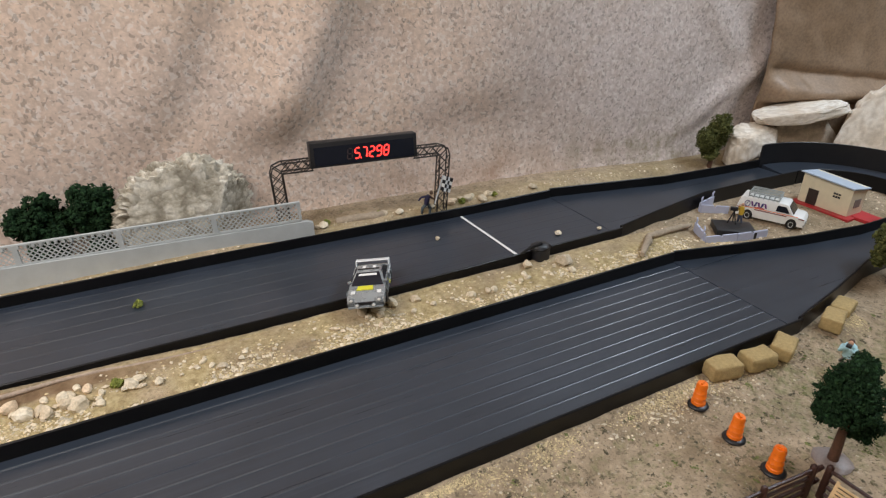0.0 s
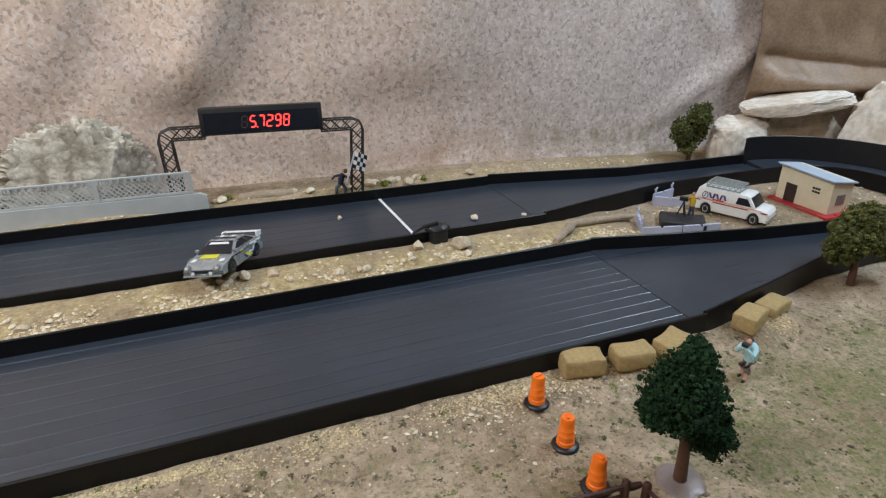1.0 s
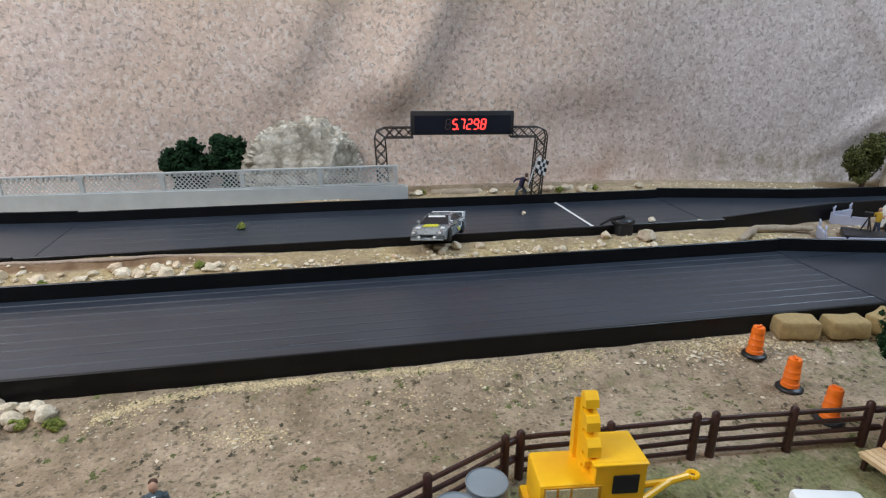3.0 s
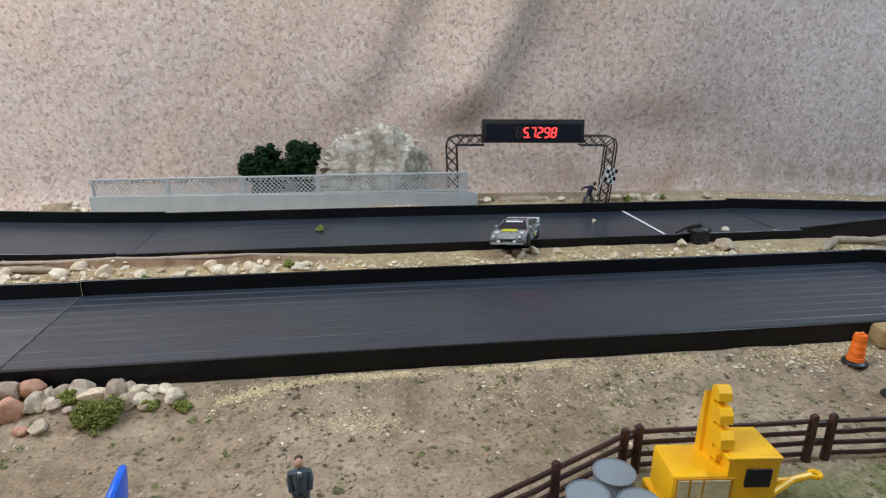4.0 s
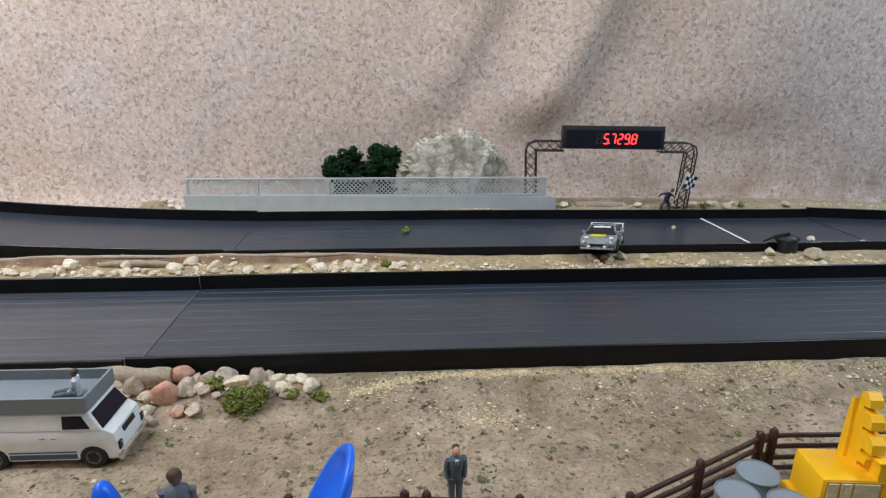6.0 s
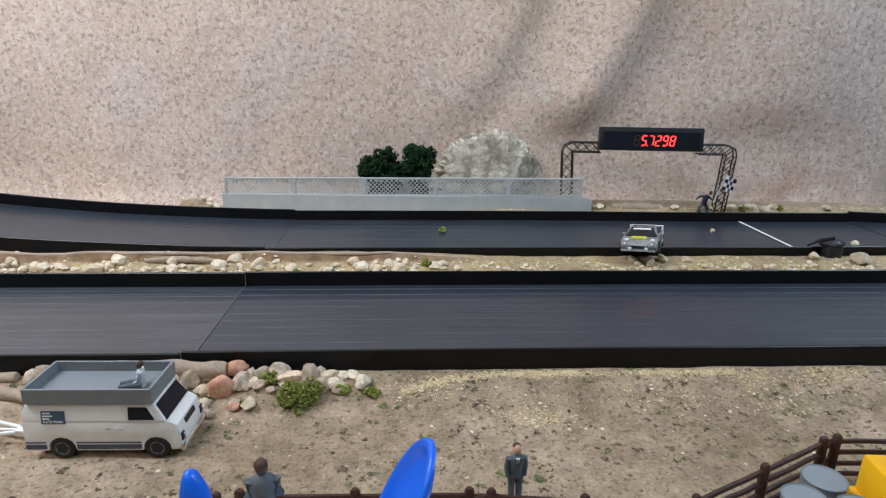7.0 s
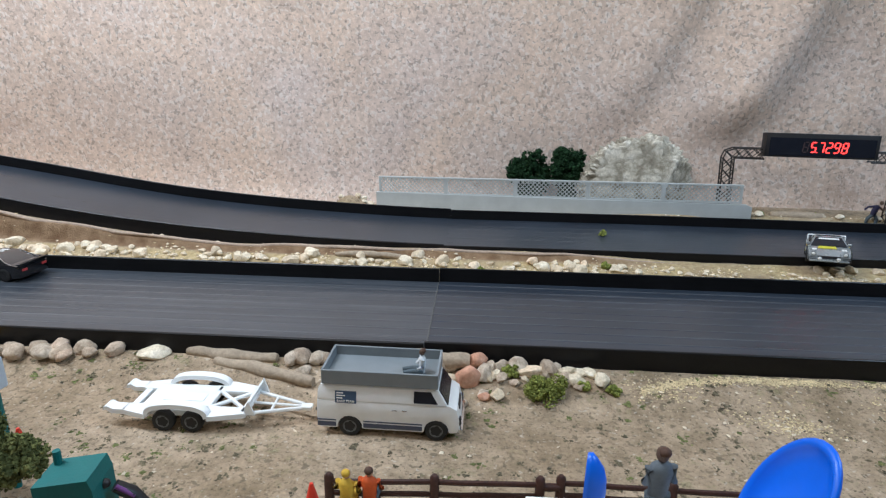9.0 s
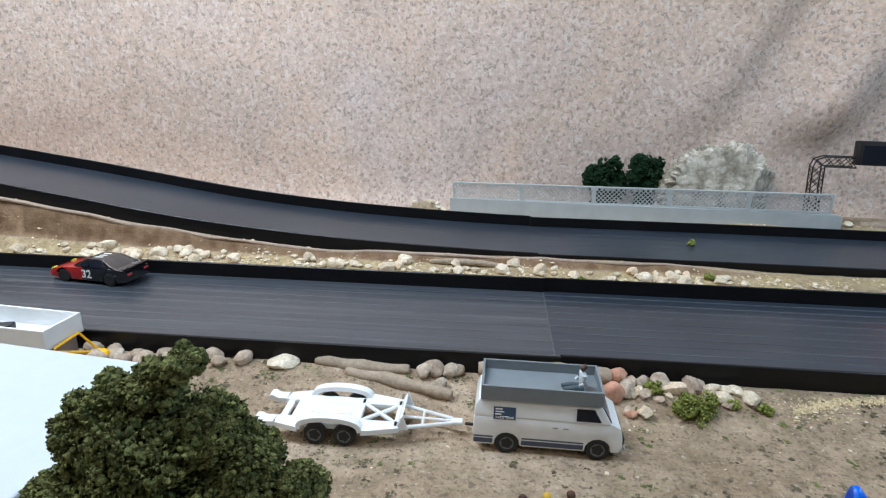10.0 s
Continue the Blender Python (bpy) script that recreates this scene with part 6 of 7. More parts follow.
def twig(pts, radii, label):
    """A knotty length of twig with ridged bark and bluntly cut ends."""
    bm = bmesh.new()
    rings, n = [], 16
    pts = [Vector(p) for p in pts]
    off = pts[0] * 40
    count = 30
    for i in range(count + 1):
        u = i / count * (len(pts) - 1)
        a = min(int(u), len(pts) - 2)
        t = u - a
        c = pts[a].lerp(pts[a + 1], t)
        r = radii[a] * (1 - t) + radii[a + 1] * t
        d = (pts[a + 1] - pts[a]).normalized()
        sd = d.cross(Vector((0, 0, 1))).normalized()
        up = sd.cross(d)
        c = c + sd * (0.0016 * noise.noise(c * 60 + off)) + up * (0.0011 * noise.noise(c * 70 - off))
        knot = 1 + 0.20 * noise.noise(c * 90 + off) + 0.22 * max(0.0, noise.noise(c * 55 - off) - 0.25) * 3
        if i in (0, count):
            knot *= 0.80
        ring = []
        for k in range(n):
            an = 2 * math.pi * k / n
            w = Vector((math.cos(an) * 2.6, math.sin(an) * 2.6, u * 3.0)) + off
            rr = r * knot * (1 + 0.10 * noise.noise(w) + 0.07 * noise.noise(w * 3.1))
            ring.append(bm.verts.new(c + sd * (rr * math.cos(an)) + up * (rr * math.sin(an))))
        rings.append(ring)
    for r0, r1 in zip(rings, rings[1:]):
        for k in range(n):
            bm.faces.new((r0[k], r0[(k + 1) % n], r1[(k + 1) % n], r1[k]))
    bm.faces.new(rings[0][::-1])
    bm.faces.new(rings[-1])
    thing("twig_log", bm, LOGWOOD, pose(0, 0, 0), label, "log", "twig logs", smooth=45)


twig([(-0.246, 0.2325, 0.0150), (-0.20, 0.2325, 0.0152), (-0.165, 0.2320, 0.0152)], [0.0048, 0.0052, 0.0050], "weathered twig laid as a log along the lane")
twig([(-0.352, 0.2400, 0.0100), (-0.322, 0.2350, 0.0095), (-0.290, 0.2330, 0.0095)], [0.0040, 0.0042, 0.0038], "thick brown twig lying on the sand")
twig([(-0.330, 0.2310, 0.0075), (-0.300, 0.2235, 0.0070), (-0.261, 0.2140, 0.0060)], [0.0034, 0.0040, 0.0036], "brown twig branch lying on the sand")
twig([(0.498, 0.4340, 0.0160), (0.535, 0.4420, 0.0130), (0.585, 0.4480, 0.0080)], [0.0034, 0.0038, 0.0026], "dry twig lying between the lanes")
twig([(0.462, 0.4060, 0.0150), (0.484, 0.4210, 0.0160), (0.508, 0.4390, 0.0150)], [0.0030, 0.0036, 0.0030], "short dry twig across another twig")
twig([(0.196, 0.6270, 0.0195), (0.225, 0.6240, 0.0200), (0.255, 0.6225, 0.0195)], [0.0055, 0.0058, 0.0050], "short twig log behind the far lane")
twig([(-0.30, 0.4350, 0.0150), (-0.262, 0.4340, 0.0165), (-0.225, 0.4350, 0.0140)], [0.0020, 0.0030, 0.0018], "thin twig on the sand bank")

# the rolled rim of the sand sheet under the climbing lane
bm = bmesh.new()
roll_x = np.arange(-1.35, 0.06, 0.006)
limb(bm, [(x, 0.4455 + 0.0030 * noise.noise(Vector((x * 13, 0, 5))), ground_z(x, 0.4460) - 0.0006 + 0.0014 * noise.noise(Vector((x * 19, 3, 0))) + 0.0005 * noise.noise(Vector((x * 70, 3, 1)))) for x in roll_x],
     [0.0012 * float(sm(0.06, -0.15, x)) * (1 + 0.55 * noise.noise(Vector((x * 15, 8, 0))) + 0.18 * noise.noise(Vector((x * 60, 8, 0)))) + 0.0007 for x in roll_x], 12)
thing("ground_rim", bm, BANKPAPER, pose(0, 0, 0), "rolled sandy rim of the ground sheet under the lane", "ground", kind="structure", smooth=60)

# the heap of stones before the near lane
rngs = random.Random(77)
HEAPG = "stones heaped before the lane"
heap = ((-0.185, 0.230, 0.0067), (-0.176, 0.234, 0.0058), (-0.156, 0.226, 0.0058), (-0.153, 0.233, 0.0043), (-0.145, 0.234, 0.0048), (-0.134, 0.234, 0.0063), (-0.116, 0.232, 0.0072), (-0.107, 0.225, 0.0053), (-0.169, 0.204, 0.004), (-0.216, 0.2305, 0.0075), (-0.224, 0.233, 0.007), (-0.238, 0.233, 0.0075), (-0.228, 0.2205, 0.0065), (-0.240, 0.2225, 0.006), (-0.205, 0.224, 0.0065), (-0.196, 0.228, 0.0058))
for k, (x, y, r) in enumerate(heap):
    sq = rngs.uniform(0.68, 0.88)
    stone(x, y, ground_z(x, y) + r * sq * 0.62, (r * rngs.uniform(1.0, 1.25), r * rngs.uniform(0.75, 0.95), r * sq), 100 + k, label="rounded tan river stone heaped before the lane", group=HEAPG, rough=0.36)
for k, (x, y, r) in enumerate(((-0.280, 0.2330, 0.0058), (-0.274, 0.2345, 0.0066), (-0.264, 0.2340, 0.0055), (-0.260, 0.2345, 0.0048), (-0.270, 0.2230, 0.0042))):
    stone(x, y, ground_z(x, y) + r * 0.5, (r * 1.15, r * 0.85, r * 0.8), 180 + k, label="rounded tan river stone heaped before the lane", group=HEAPG)
pale = ((-0.176, 0.221, 0.0038), (-0.174, 0.212, 0.0040), (-0.148, 0.211, 0.0044), (-0.099, 0.225, 0.0050), (-0.083, 0.226, 0.0058), (-0.104, 0.233, 0.0042), (-0.089, 0.232, 0.0038), (-0.192, 0.221, 0.0046))
for k, (x, y, r) in enumerate(pale):
    stone(x, y, ground_z(x, y) + r * 0.45, (r * rngs.uniform(1.05, 1.35), r * rngs.uniform(0.75, 0.95), r * rngs.uniform(0.6, 0.85)), 140 + k, PALESTONE, label="pale cream angular stone heaped before the lane", group=HEAPG)
for k in range(46):
    x = rngs.uniform(-0.215, -0.080)
    y = rngs.uniform(0.206, 0.236) if x < -0.145 else rngs.uniform(0.221, 0.236)
    r = rngs.uniform(0.0018, 0.0040)
    stone(x, y, ground_z(x, y) + r * 0.5, (r * rngs.uniform(1.0, 1.5), r * rngs.uniform(0.75, 1.0), r * rngs.uniform(0.6, 0.9)), 500 + k, STONE if k % 3 else PALESTONE, sub=2,
          label="small tan stone heaped before the lane" if k % 3 else "small pale angular stone heaped before the lane", group=HEAPG, rough=0.42)
stone(-0.1655, 0.2205, ground_z(-0.1655, 0.2205) + 0.0048, (0.0072, 0.0056, 0.0062), 160, REDSTONE, label="rounded reddish stone in the heap", rough=0.20, rz=15)
stone(-0.1600, 0.2345, ground_z(-0.16, 0.2345) + 0.0060, (0.0068, 0.0036, 0.0046), 161, REDSTONE, label="angular brownish-pink stone leaning in the heap", rz=25)
stone(-0.1560, 0.2100, ground_z(-0.156, 0.210) + 0.0018, (0.0034, 0.0028, 0.0026), 164, REDSTONE, label="small reddish pebble in the heap", rz=0)
stone(-0.1255, 0.2300, ground_z(-0.1255, 0.23) + 0.0028, (0.0090, 0.0042, 0.0036), 163, PALESTONE, label="long pale stone lying on the sand", rz=18)
for k in range(17):
    x = -0.505 + 0.0056 * k + rngs.uniform(-0.002, 0.002)
    r = rngs.uniform(0.0042, 0.0062)
    stone(x, 0.2345 - 0.0055 * (k % 3) + rngs.uniform(-0.002, 0.002), ground_z(x, 0.231) + r * 0.55, (r * rngs.uniform(1.0, 1.4), r, r * 0.75), 200 + k, group="row of stones along the lane", label="rounded tan stone in a row along the lane")
stone(-0.3730, 0.2330, ground_z(-0.373, 0.233) + 0.0022, (0.0100, 0.0062, 0.0042), 230, PALESTONE, label="flat pale grey stone on the sand", rz=15)
stone(-0.3990, 0.2335, ground_z(-0.399, 0.2335) + 0.0028, (0.0058, 0.0046, 0.0044), 231, label="rounded tan stone in a row along the lane", group="row of stones along the lane")

# pale stones along the foot of the sand bank
for k in range(165):
    x = rngs.uniform(-0.72, 0.06) if k < 135 else rngs.uniform(0.06, 0.44)
    r = (0.0024 + 0.0042 * rngs.random() ** 1.4) * (1.0 if x < 0 else 0.62)
    y = 0.4250 + rngs.gauss(0, 0.0050)
    stone(x, y, ground_z(x, y) + r * 0.40, (r * rngs.uniform(1.0, 1.5), r * rngs.uniform(0.8, 1.0), r * rngs.uniform(0.6, 0.9)), 300 + k, PALESTONE, sub=2,
          label="pale angular pebble at the foot of the bank", group="pebbles along the bank")
for k, (x, y, r) in enumerate(((0.380, 0.4330, 0.0085), (0.340, 0.4430, 0.0055), (0.1700, 0.4350, 0.0055), (0.1860, 0.4390, 0.0055), (0.2080, 0.4360, 0.0045), (0.1560, 0.4370, 0.0050))):
    stone(x, y, ground_z(x, y) + r * 0.5, (r * 1.1, r * 0.8, r * 0.75), 420 + k, PALESTONE, label="pale stone between the lanes", group="pebbles along the bank")
for k, (x, y, r) in enumerate(((0.290, 0.5490, 0.0030), (0.421, 0.4970, 0.0042), (0.474, 0.4860, 0.0030))):
    stone(x, y, 0.0098 + r * 0.5, (r * 1.0, r * 0.8, r * 0.8), 440 + k, PALESTONE, sub=2, label="pale pebble lying on the black lane", group="pebbles on the lane")
for k in range(26):
    x = (-0.345 + 0.0052 * k) if k < 8 else rngs.uniform(0.17, 0.48)
    y = 0.665 + rngs.uniform(-0.012, 0.01) if k < 8 else 0.6165 + rngs.uniform(-0.004, 0.012)
    r = rngs.uniform(0.0030, 0.0056)
    stone(x, y, ground_z(x, y) + r * 0.45, (r * 1.3, r, r * 0.75), 460 + k, PALESTONE, sub=2, label="pale pebble behind the far lane", group="pebbles behind the lane")

# ---------------------------------------------------------------- bales, drums, rail fence


def bale(x, y, rz, tilt=0.0):
    bm = bmesh.new()
    box(bm, (0, 0, 0), (0.0275, 0.0170, 0.0132), bevel=0.0025)
    bmesh.ops.subdivide_edges(bm, edges=bm.edges[:], cuts=2, use_grid_fill=True)
    for v in bm.verts:
        v.co += Vector((noise.noise(v.co * 130 + Vector((x * 90, 0, 0))), noise.noise(v.co * 130 + Vector((5, x * 90, 0))), noise.noise(v.co * 130 + Vector((9, 0, x * 90))))) * 0.0010
    return thing("straw_bale", bm, HAY, pose(x, y, ground_z(x, y) + 0.0066, tilt, 0, rz), "tan straw bale block set beside the lane edge", "straw bale", "straw bales along the lane", smooth=60)


for x, y, rz in ((0.3765, 0.2330, -14), (0.4120, 0.2285, -8), (0.4450, 0.2290, 24), (0.5200, 0.2340, 22), (0.5560, 0.2460, 16)):
    bale(x, y, rz)


def drum(m):
    ob = root("traffic_drum", m, "orange plastic traffic drum on a black rubber foot", "traffic drum", "orange traffic drums")
    bm = bmesh.new()
    ball(bm, (0, 0, 0.0008), (0.0098, 0.0098, 0.0026), 3, rough=0.05)
    part("foot", bm, BLACKP, ob, "black rubber foot", 60)
    bm = bmesh.new()
    n = 18
    zs = [(0.0020, 0.0066), (0.0052, 0.0063), (0.0056, 0.0058), (0.0092, 0.0055), (0.0096, 0.0060), (0.0100, 0.0056), (0.0136, 0.0052), (0.0140, 0.0056), (0.0144, 0.0052), (0.0180, 0.0048), (0.0184, 0.0052), (0.0205, 0.0050), (0.0222, 0.0044)]
    rings = [[bm.verts.new((r * math.cos(2 * math.pi * k / n), r * math.sin(2 * math.pi * k / n), z)) for k in range(n)] for z, r in zs]
    for a, b in zip(rings, rings[1:]):
        for k in range(n):
            bm.faces.new((a[k], a[(k + 1) % n], b[(k + 1) % n], b[k]))
    bm.faces.new(rings[-1])
    bm.faces.new(rings[0][::-1])
    part("drum_body", bm, ORANGE, ob, "ribbed orange body", 40)
    bm = bmesh.new()
    box(bm, (0, 0, 0.0228), (0.0060, 0.0018, 0.0016), rz=20, bevel=0.0004)
    part("grip", bm, ORANGE, ob)
    return ob


d0 = drum(pose(0.3360, 0.2190, ground_z(0.336, 0.219)) @ Matrix.Diagonal((0.80, 0.80, 0.92, 1)))
copy_thing(d0, pose(0.3360, 0.1865, 0.0, 0, 0, 40))
copy_thing(d0, pose(0.3340, 0.1545, 0.0, 0, 0, 80))


def rail_panel(a, b, mids, label, h=0.0265):
    a, b = Vector(a), Vector(b)
    ln = (b - a).length
    ob = root("rail_fence", pose(a.x, a.y, 0.0, 0, 0, math.degrees(math.atan2(b.y - a.y, b.x - a.x))), label, "fence", "brown rail fence panels")
    for k in range(mids + 2):
        bm = bmesh.new()
        x = ln * k / (mids + 1)
        limb(bm, [(x, 0, -0.001), (x, 0, h * 0.5), (x, 0, h - 0.0012), (x, 0, h)], [0.0023, 0.0022, 0.0021, 0.0011], 9)
        part("post", bm, BROWN, ob, smooth=45)
    for k in range(4):
        bm = bmesh.new()
        z = 0.0040 + 0.0062 * k
        pts = [(ln * t / 8, 0.0003 * noise.noise(Vector((t, k, a.x * 9))), z + 0.0006 * noise.noise(Vector((t * 1.3, k * 3, a.x * 7)))) for t in range(9)]
        limb(bm, pts, 0.00125, 7)
        part("rail", bm, BROWN, ob, smooth=45)
    for z in (h * 0.40, h * 0.80):
        bm = bmesh.new()
        limb(bm, [(ln, 0, z), (ln + 0.0045, 0, z), (ln + 0.0085, 0, z)], [0.0016, 0.0019, 0.0015], 8)
        part("peg", bm, BROWN, ob, smooth=45)
    return ob


FL = "dark brown rail fence panel round the lawn"
rail_panel((-0.2235, 0.1060), (-0.1325, 0.1110), 1, FL)
rail_panel((-0.1235, 0.1125), (-0.0290, 0.1110), 1, FL)
rail_panel((-0.0200, 0.1100), (0.0560, 0.1010), 1, FL)
rail_panel((0.0640, 0.1040), (0.1430, 0.1410), 1, FL)
rail_panel((0.1510, 0.1430), (0.2400, 0.1400), 1, FL)
rail_panel((0.2500, 0.1395), (0.3330, 0.1330), 1, FL)
rail_panel((0.3410, 0.1280), (0.3425, 0.0800), 0, FL)
rail_panel((0.3430, 0.0720), (0.3450, 0.0260), 0, FL)


def bench():
    ob = root("bench", pose(0.3245, 0.1040, 0.0, 0, 0, -86) @ Matrix.Scale(0.86, 4), "pale wooden slatted bench on the lawn by the fence", "bench")
    ln = 0.036
    for k in range(4):
        bm = bmesh.new()
        box(bm, (0, -0.0075 + 0.0042 * k, 0.0102), (ln, 0.0036, 0.0012), bevel=0.0002)
        part("seat_slat", bm, PINE, ob)
    for k in range(6):
        bm = bmesh.new()
        box(bm, (0, 0.0090 + 0.0009 * k, 0.0125 + 0.0026 * k), (ln, 0.0010, 0.0018), rx=-18, bevel=0.0002)
        part("back_slat", bm, PINE, ob)
    for s in (-1, 1):
        bm = bmesh.new()
        box(bm, (s * ln * 0.47, 0.0115, 0.0190), (0.0022, 0.0012, 0.0185), rx=-19, bevel=0.0002)
        part("back_frame", bm, PINE, ob)
        bm = bmesh.new()
        box(bm, (s * ln * 0.42, -0.0060, 0.0048), (0.0024, 0.0026, 0.0096), bevel=0.0003)
        part("leg", bm, BROWN, ob)
        bm = bmesh.new()
        box(bm, (s * ln * 0.42, 0.0070, 0.0048), (0.0024, 0.0026, 0.0096), bevel=0.0003)
        part("leg", bm, BROWN, ob)
    bm = bmesh.new()
    box(bm, (0, -0.0005, 0.0088), (ln * 0.95, 0.0170, 0.0014))
    part("seat_frame", bm, PINE, ob)


def steel_drum(m):
    ob = root("steel_drum", m, "grey plain oil drum standing inside the fence", "drum", "grey drums")
    bm = bmesh.new()
    n = 28
    zs = [(0.0, 0.0086), (0.0065, 0.0086), (0.0072, 0.0091), (0.0079, 0.0086), (0.0140, 0.0086), (0.0147, 0.0091), (0.0154, 0.0086), (0.0215, 0.0088), (0.0222, 0.0092), (0.0226, 0.0088), (0.0218, 0.0084)]
    rings = [[bm.verts.new((r * math.cos(2 * math.pi * k / n), r * math.sin(2 * math.pi * k / n), z)) for k in range(n)] for z, r in zs]
    for a, b in zip(rings, rings[1:]):
        for k in range(n):
            bm.faces.new((a[k], a[(k + 1) % n], b[(k + 1) % n], b[k]))
    bm.faces.new(rings[0][::-1])
    part("shell", bm, BARREL, ob, smooth=40)
    bm = bmesh.new()
    limb(bm, [(0, 0, 0.0214), (0, 0, 0.0219)], 0.0086, 28)
    part("lid", bm, BARREL, ob)
    return ob


s0 = steel_drum(pose(0.1280, 0.1180, 0))
copy_thing(s0, pose(0.1115, 0.1060, 0, 0, 0, 30))
copy_thing(s0, pose(0.1305, 0.0985, 0, 0, 0, 60))


def digger():
    ob = root("yellow_digger", pose(0.1675, 0.1100, 0.0, 0, 0, -6) @ Matrix.Diagonal((0.87, 0.80, 1.0, 1)), "bright yellow plastic toy site machine with a jagged boom", "toy machine")
    bm = bmesh.new()
    box(bm, (-0.0115, 0, 0.0185), (0.0270, 0.0270, 0.0250), bevel=0.0018)
    part("body", bm, YELLOW, ob, "yellow boxy body", 40)
    bm = bmesh.new()
    prism(bm, [(-0.0135, 0.006), (0.0135, 0.006), (0.0135, 0.0355), (0.0120, 0.0372), (-0.0120, 0.0400), (-0.0135, 0.0390)], 0.0005, 0.0245, axis="x")
    cab = part("cab", bm, YELLOW, ob, "yellow cab block", 30)
    bm = bmesh.new()
    box(bm, (0.0150, -0.0140, 0.0300), (0.0125, 0.0010, 0.0088), bevel=0.0005)
    part("cab_window", bm, GLASSDARK, cab, "dark cab window")
    bm = bmesh.new()
    box(bm, (-0.0095, -0.0136, 0.0240), (0.0270, 0.0006, 0.0118), bevel=0.0002)
    part("window_recess", bm, YELLOWDEEP, ob, "deep yellow inside seen through the panes")
    for x0, x1 in ((-0.0222, -0.0172), (-0.0160, -0.0108), (-0.0098, 0.0022)):
        bm = bmesh.new()
        box(bm, ((x0 + x1) / 2, -0.0141, 0.0240), (x1 - x0, 0.0006, 0.0104), bevel=0.0002)
        part("side_window", bm, CLOUDY, ob, "cloudy clear window")
    bm = bmesh.new()
    box(bm, (-0.0118, 0, 0.0100), (0.0330, 0.0300, 0.0060), bevel=0.0016)
    part("skirt", bm, YELLOW, ob, "flared yellow lower skirt", 40)
    bm = bmesh.new()
    box(bm, (0.0122, 0, 0.0385), (0.0262, 0.0285, 0.0012), rx=-2.5, bevel=0.0004)
    part("roof_edge", bm, YELLOW, cab, "", 30)
    # the folded boom: a plain rear arm and a stepped front arm
    bm = bmesh.new()
    prism(bm, [(0.0065, 0.0295), (0.0120, 0.0295), (0.0118, 0.0440), (0.0106, 0.0585), (0.0085, 0.0596), (0.0070, 0.0440)], -0.0046, 0.0012, axis="x")
    boom = part("boom", bm, YELLOW, ob, "upright yellow boom with jagged square lugs", 30)
    bm = bmesh.new()
    prism(bm, [(0.0080, 0.0290), (-0.0050, 0.0290), (-0.0052, 0.0312), (-0.0012, 0.0318), (-0.0014, 0.0336), (-0.0066, 0.0342), (-0.0068, 0.0372), (-0.0016, 0.0380), (-0.0016, 0.0400),
               (-0.0096, 0.0408), (-0.0090, 0.0452), (-0.0060, 0.0474), (0.0008, 0.0478), (0.0008, 0.0494), (-0.0052, 0.0502), (-0.0046, 0.0540), (-0.0022, 0.0560), (0.0036, 0.0566), (0.0036, 0.0580), (-0.0010, 0.0588),
               (0.0000, 0.0622), (0.0034, 0.0645), (0.0072, 0.0632), (0.0082, 0.0450)], -0.0028, 0.0036, axis="x")
    part("stepped_arm", bm, YELLOW, boom, "jagged stepped yellow arm")
    bm = bmesh.new()
    for s in (-1, 1):
        limb(bm, [(0.0240, s * 0.0075 + 0.004, 0.0100), (0.0500, 0.0125, 0.0110)], 0.0017, 8)
    limb(bm, [(0.0480, 0.0120, 0.0110), (0.0615, 0.0160, 0.0110)], 0.0018, 8)
    n = 14
    for k in range(n):
        a0, a1 = 2 * math.pi * k / n, 2 * math.pi * (k + 1) / n
        limb(bm, [(0.0645 + 0.0028 * math.cos(a0), 0.0165 + 0.0028 * math.sin(a0), 0.0112), (0.0645 + 0.0028 * math.cos(a1), 0.0165 + 0.0028 * math.sin(a1), 0.0112)], 0.0012, 6)
    part("tow_eye", bm, YELLOW, ob, "", 40)
    for xx in (-0.012, 0.013):
        for s in (-1, 1):
            bm = bmesh.new()
            arc = [(xx + r * math.cos(a), 0.0065 + r * math.sin(a)) for r, aa in ((0.0082, np.linspace(0, math.pi, 9)), (0.0070, np.linspace(math.pi, 0, 9))) for a in aa]
            prism(bm, arc, s * 0.0120, s * 0.0165)
            part("mudguard", bm, YELLOW, ob)
            wheel(ob, xx, s * 0.0140, 0.0062, 0.0045)


bench()
digger()

# ---------------------------------------------------------------- figurines and stalls


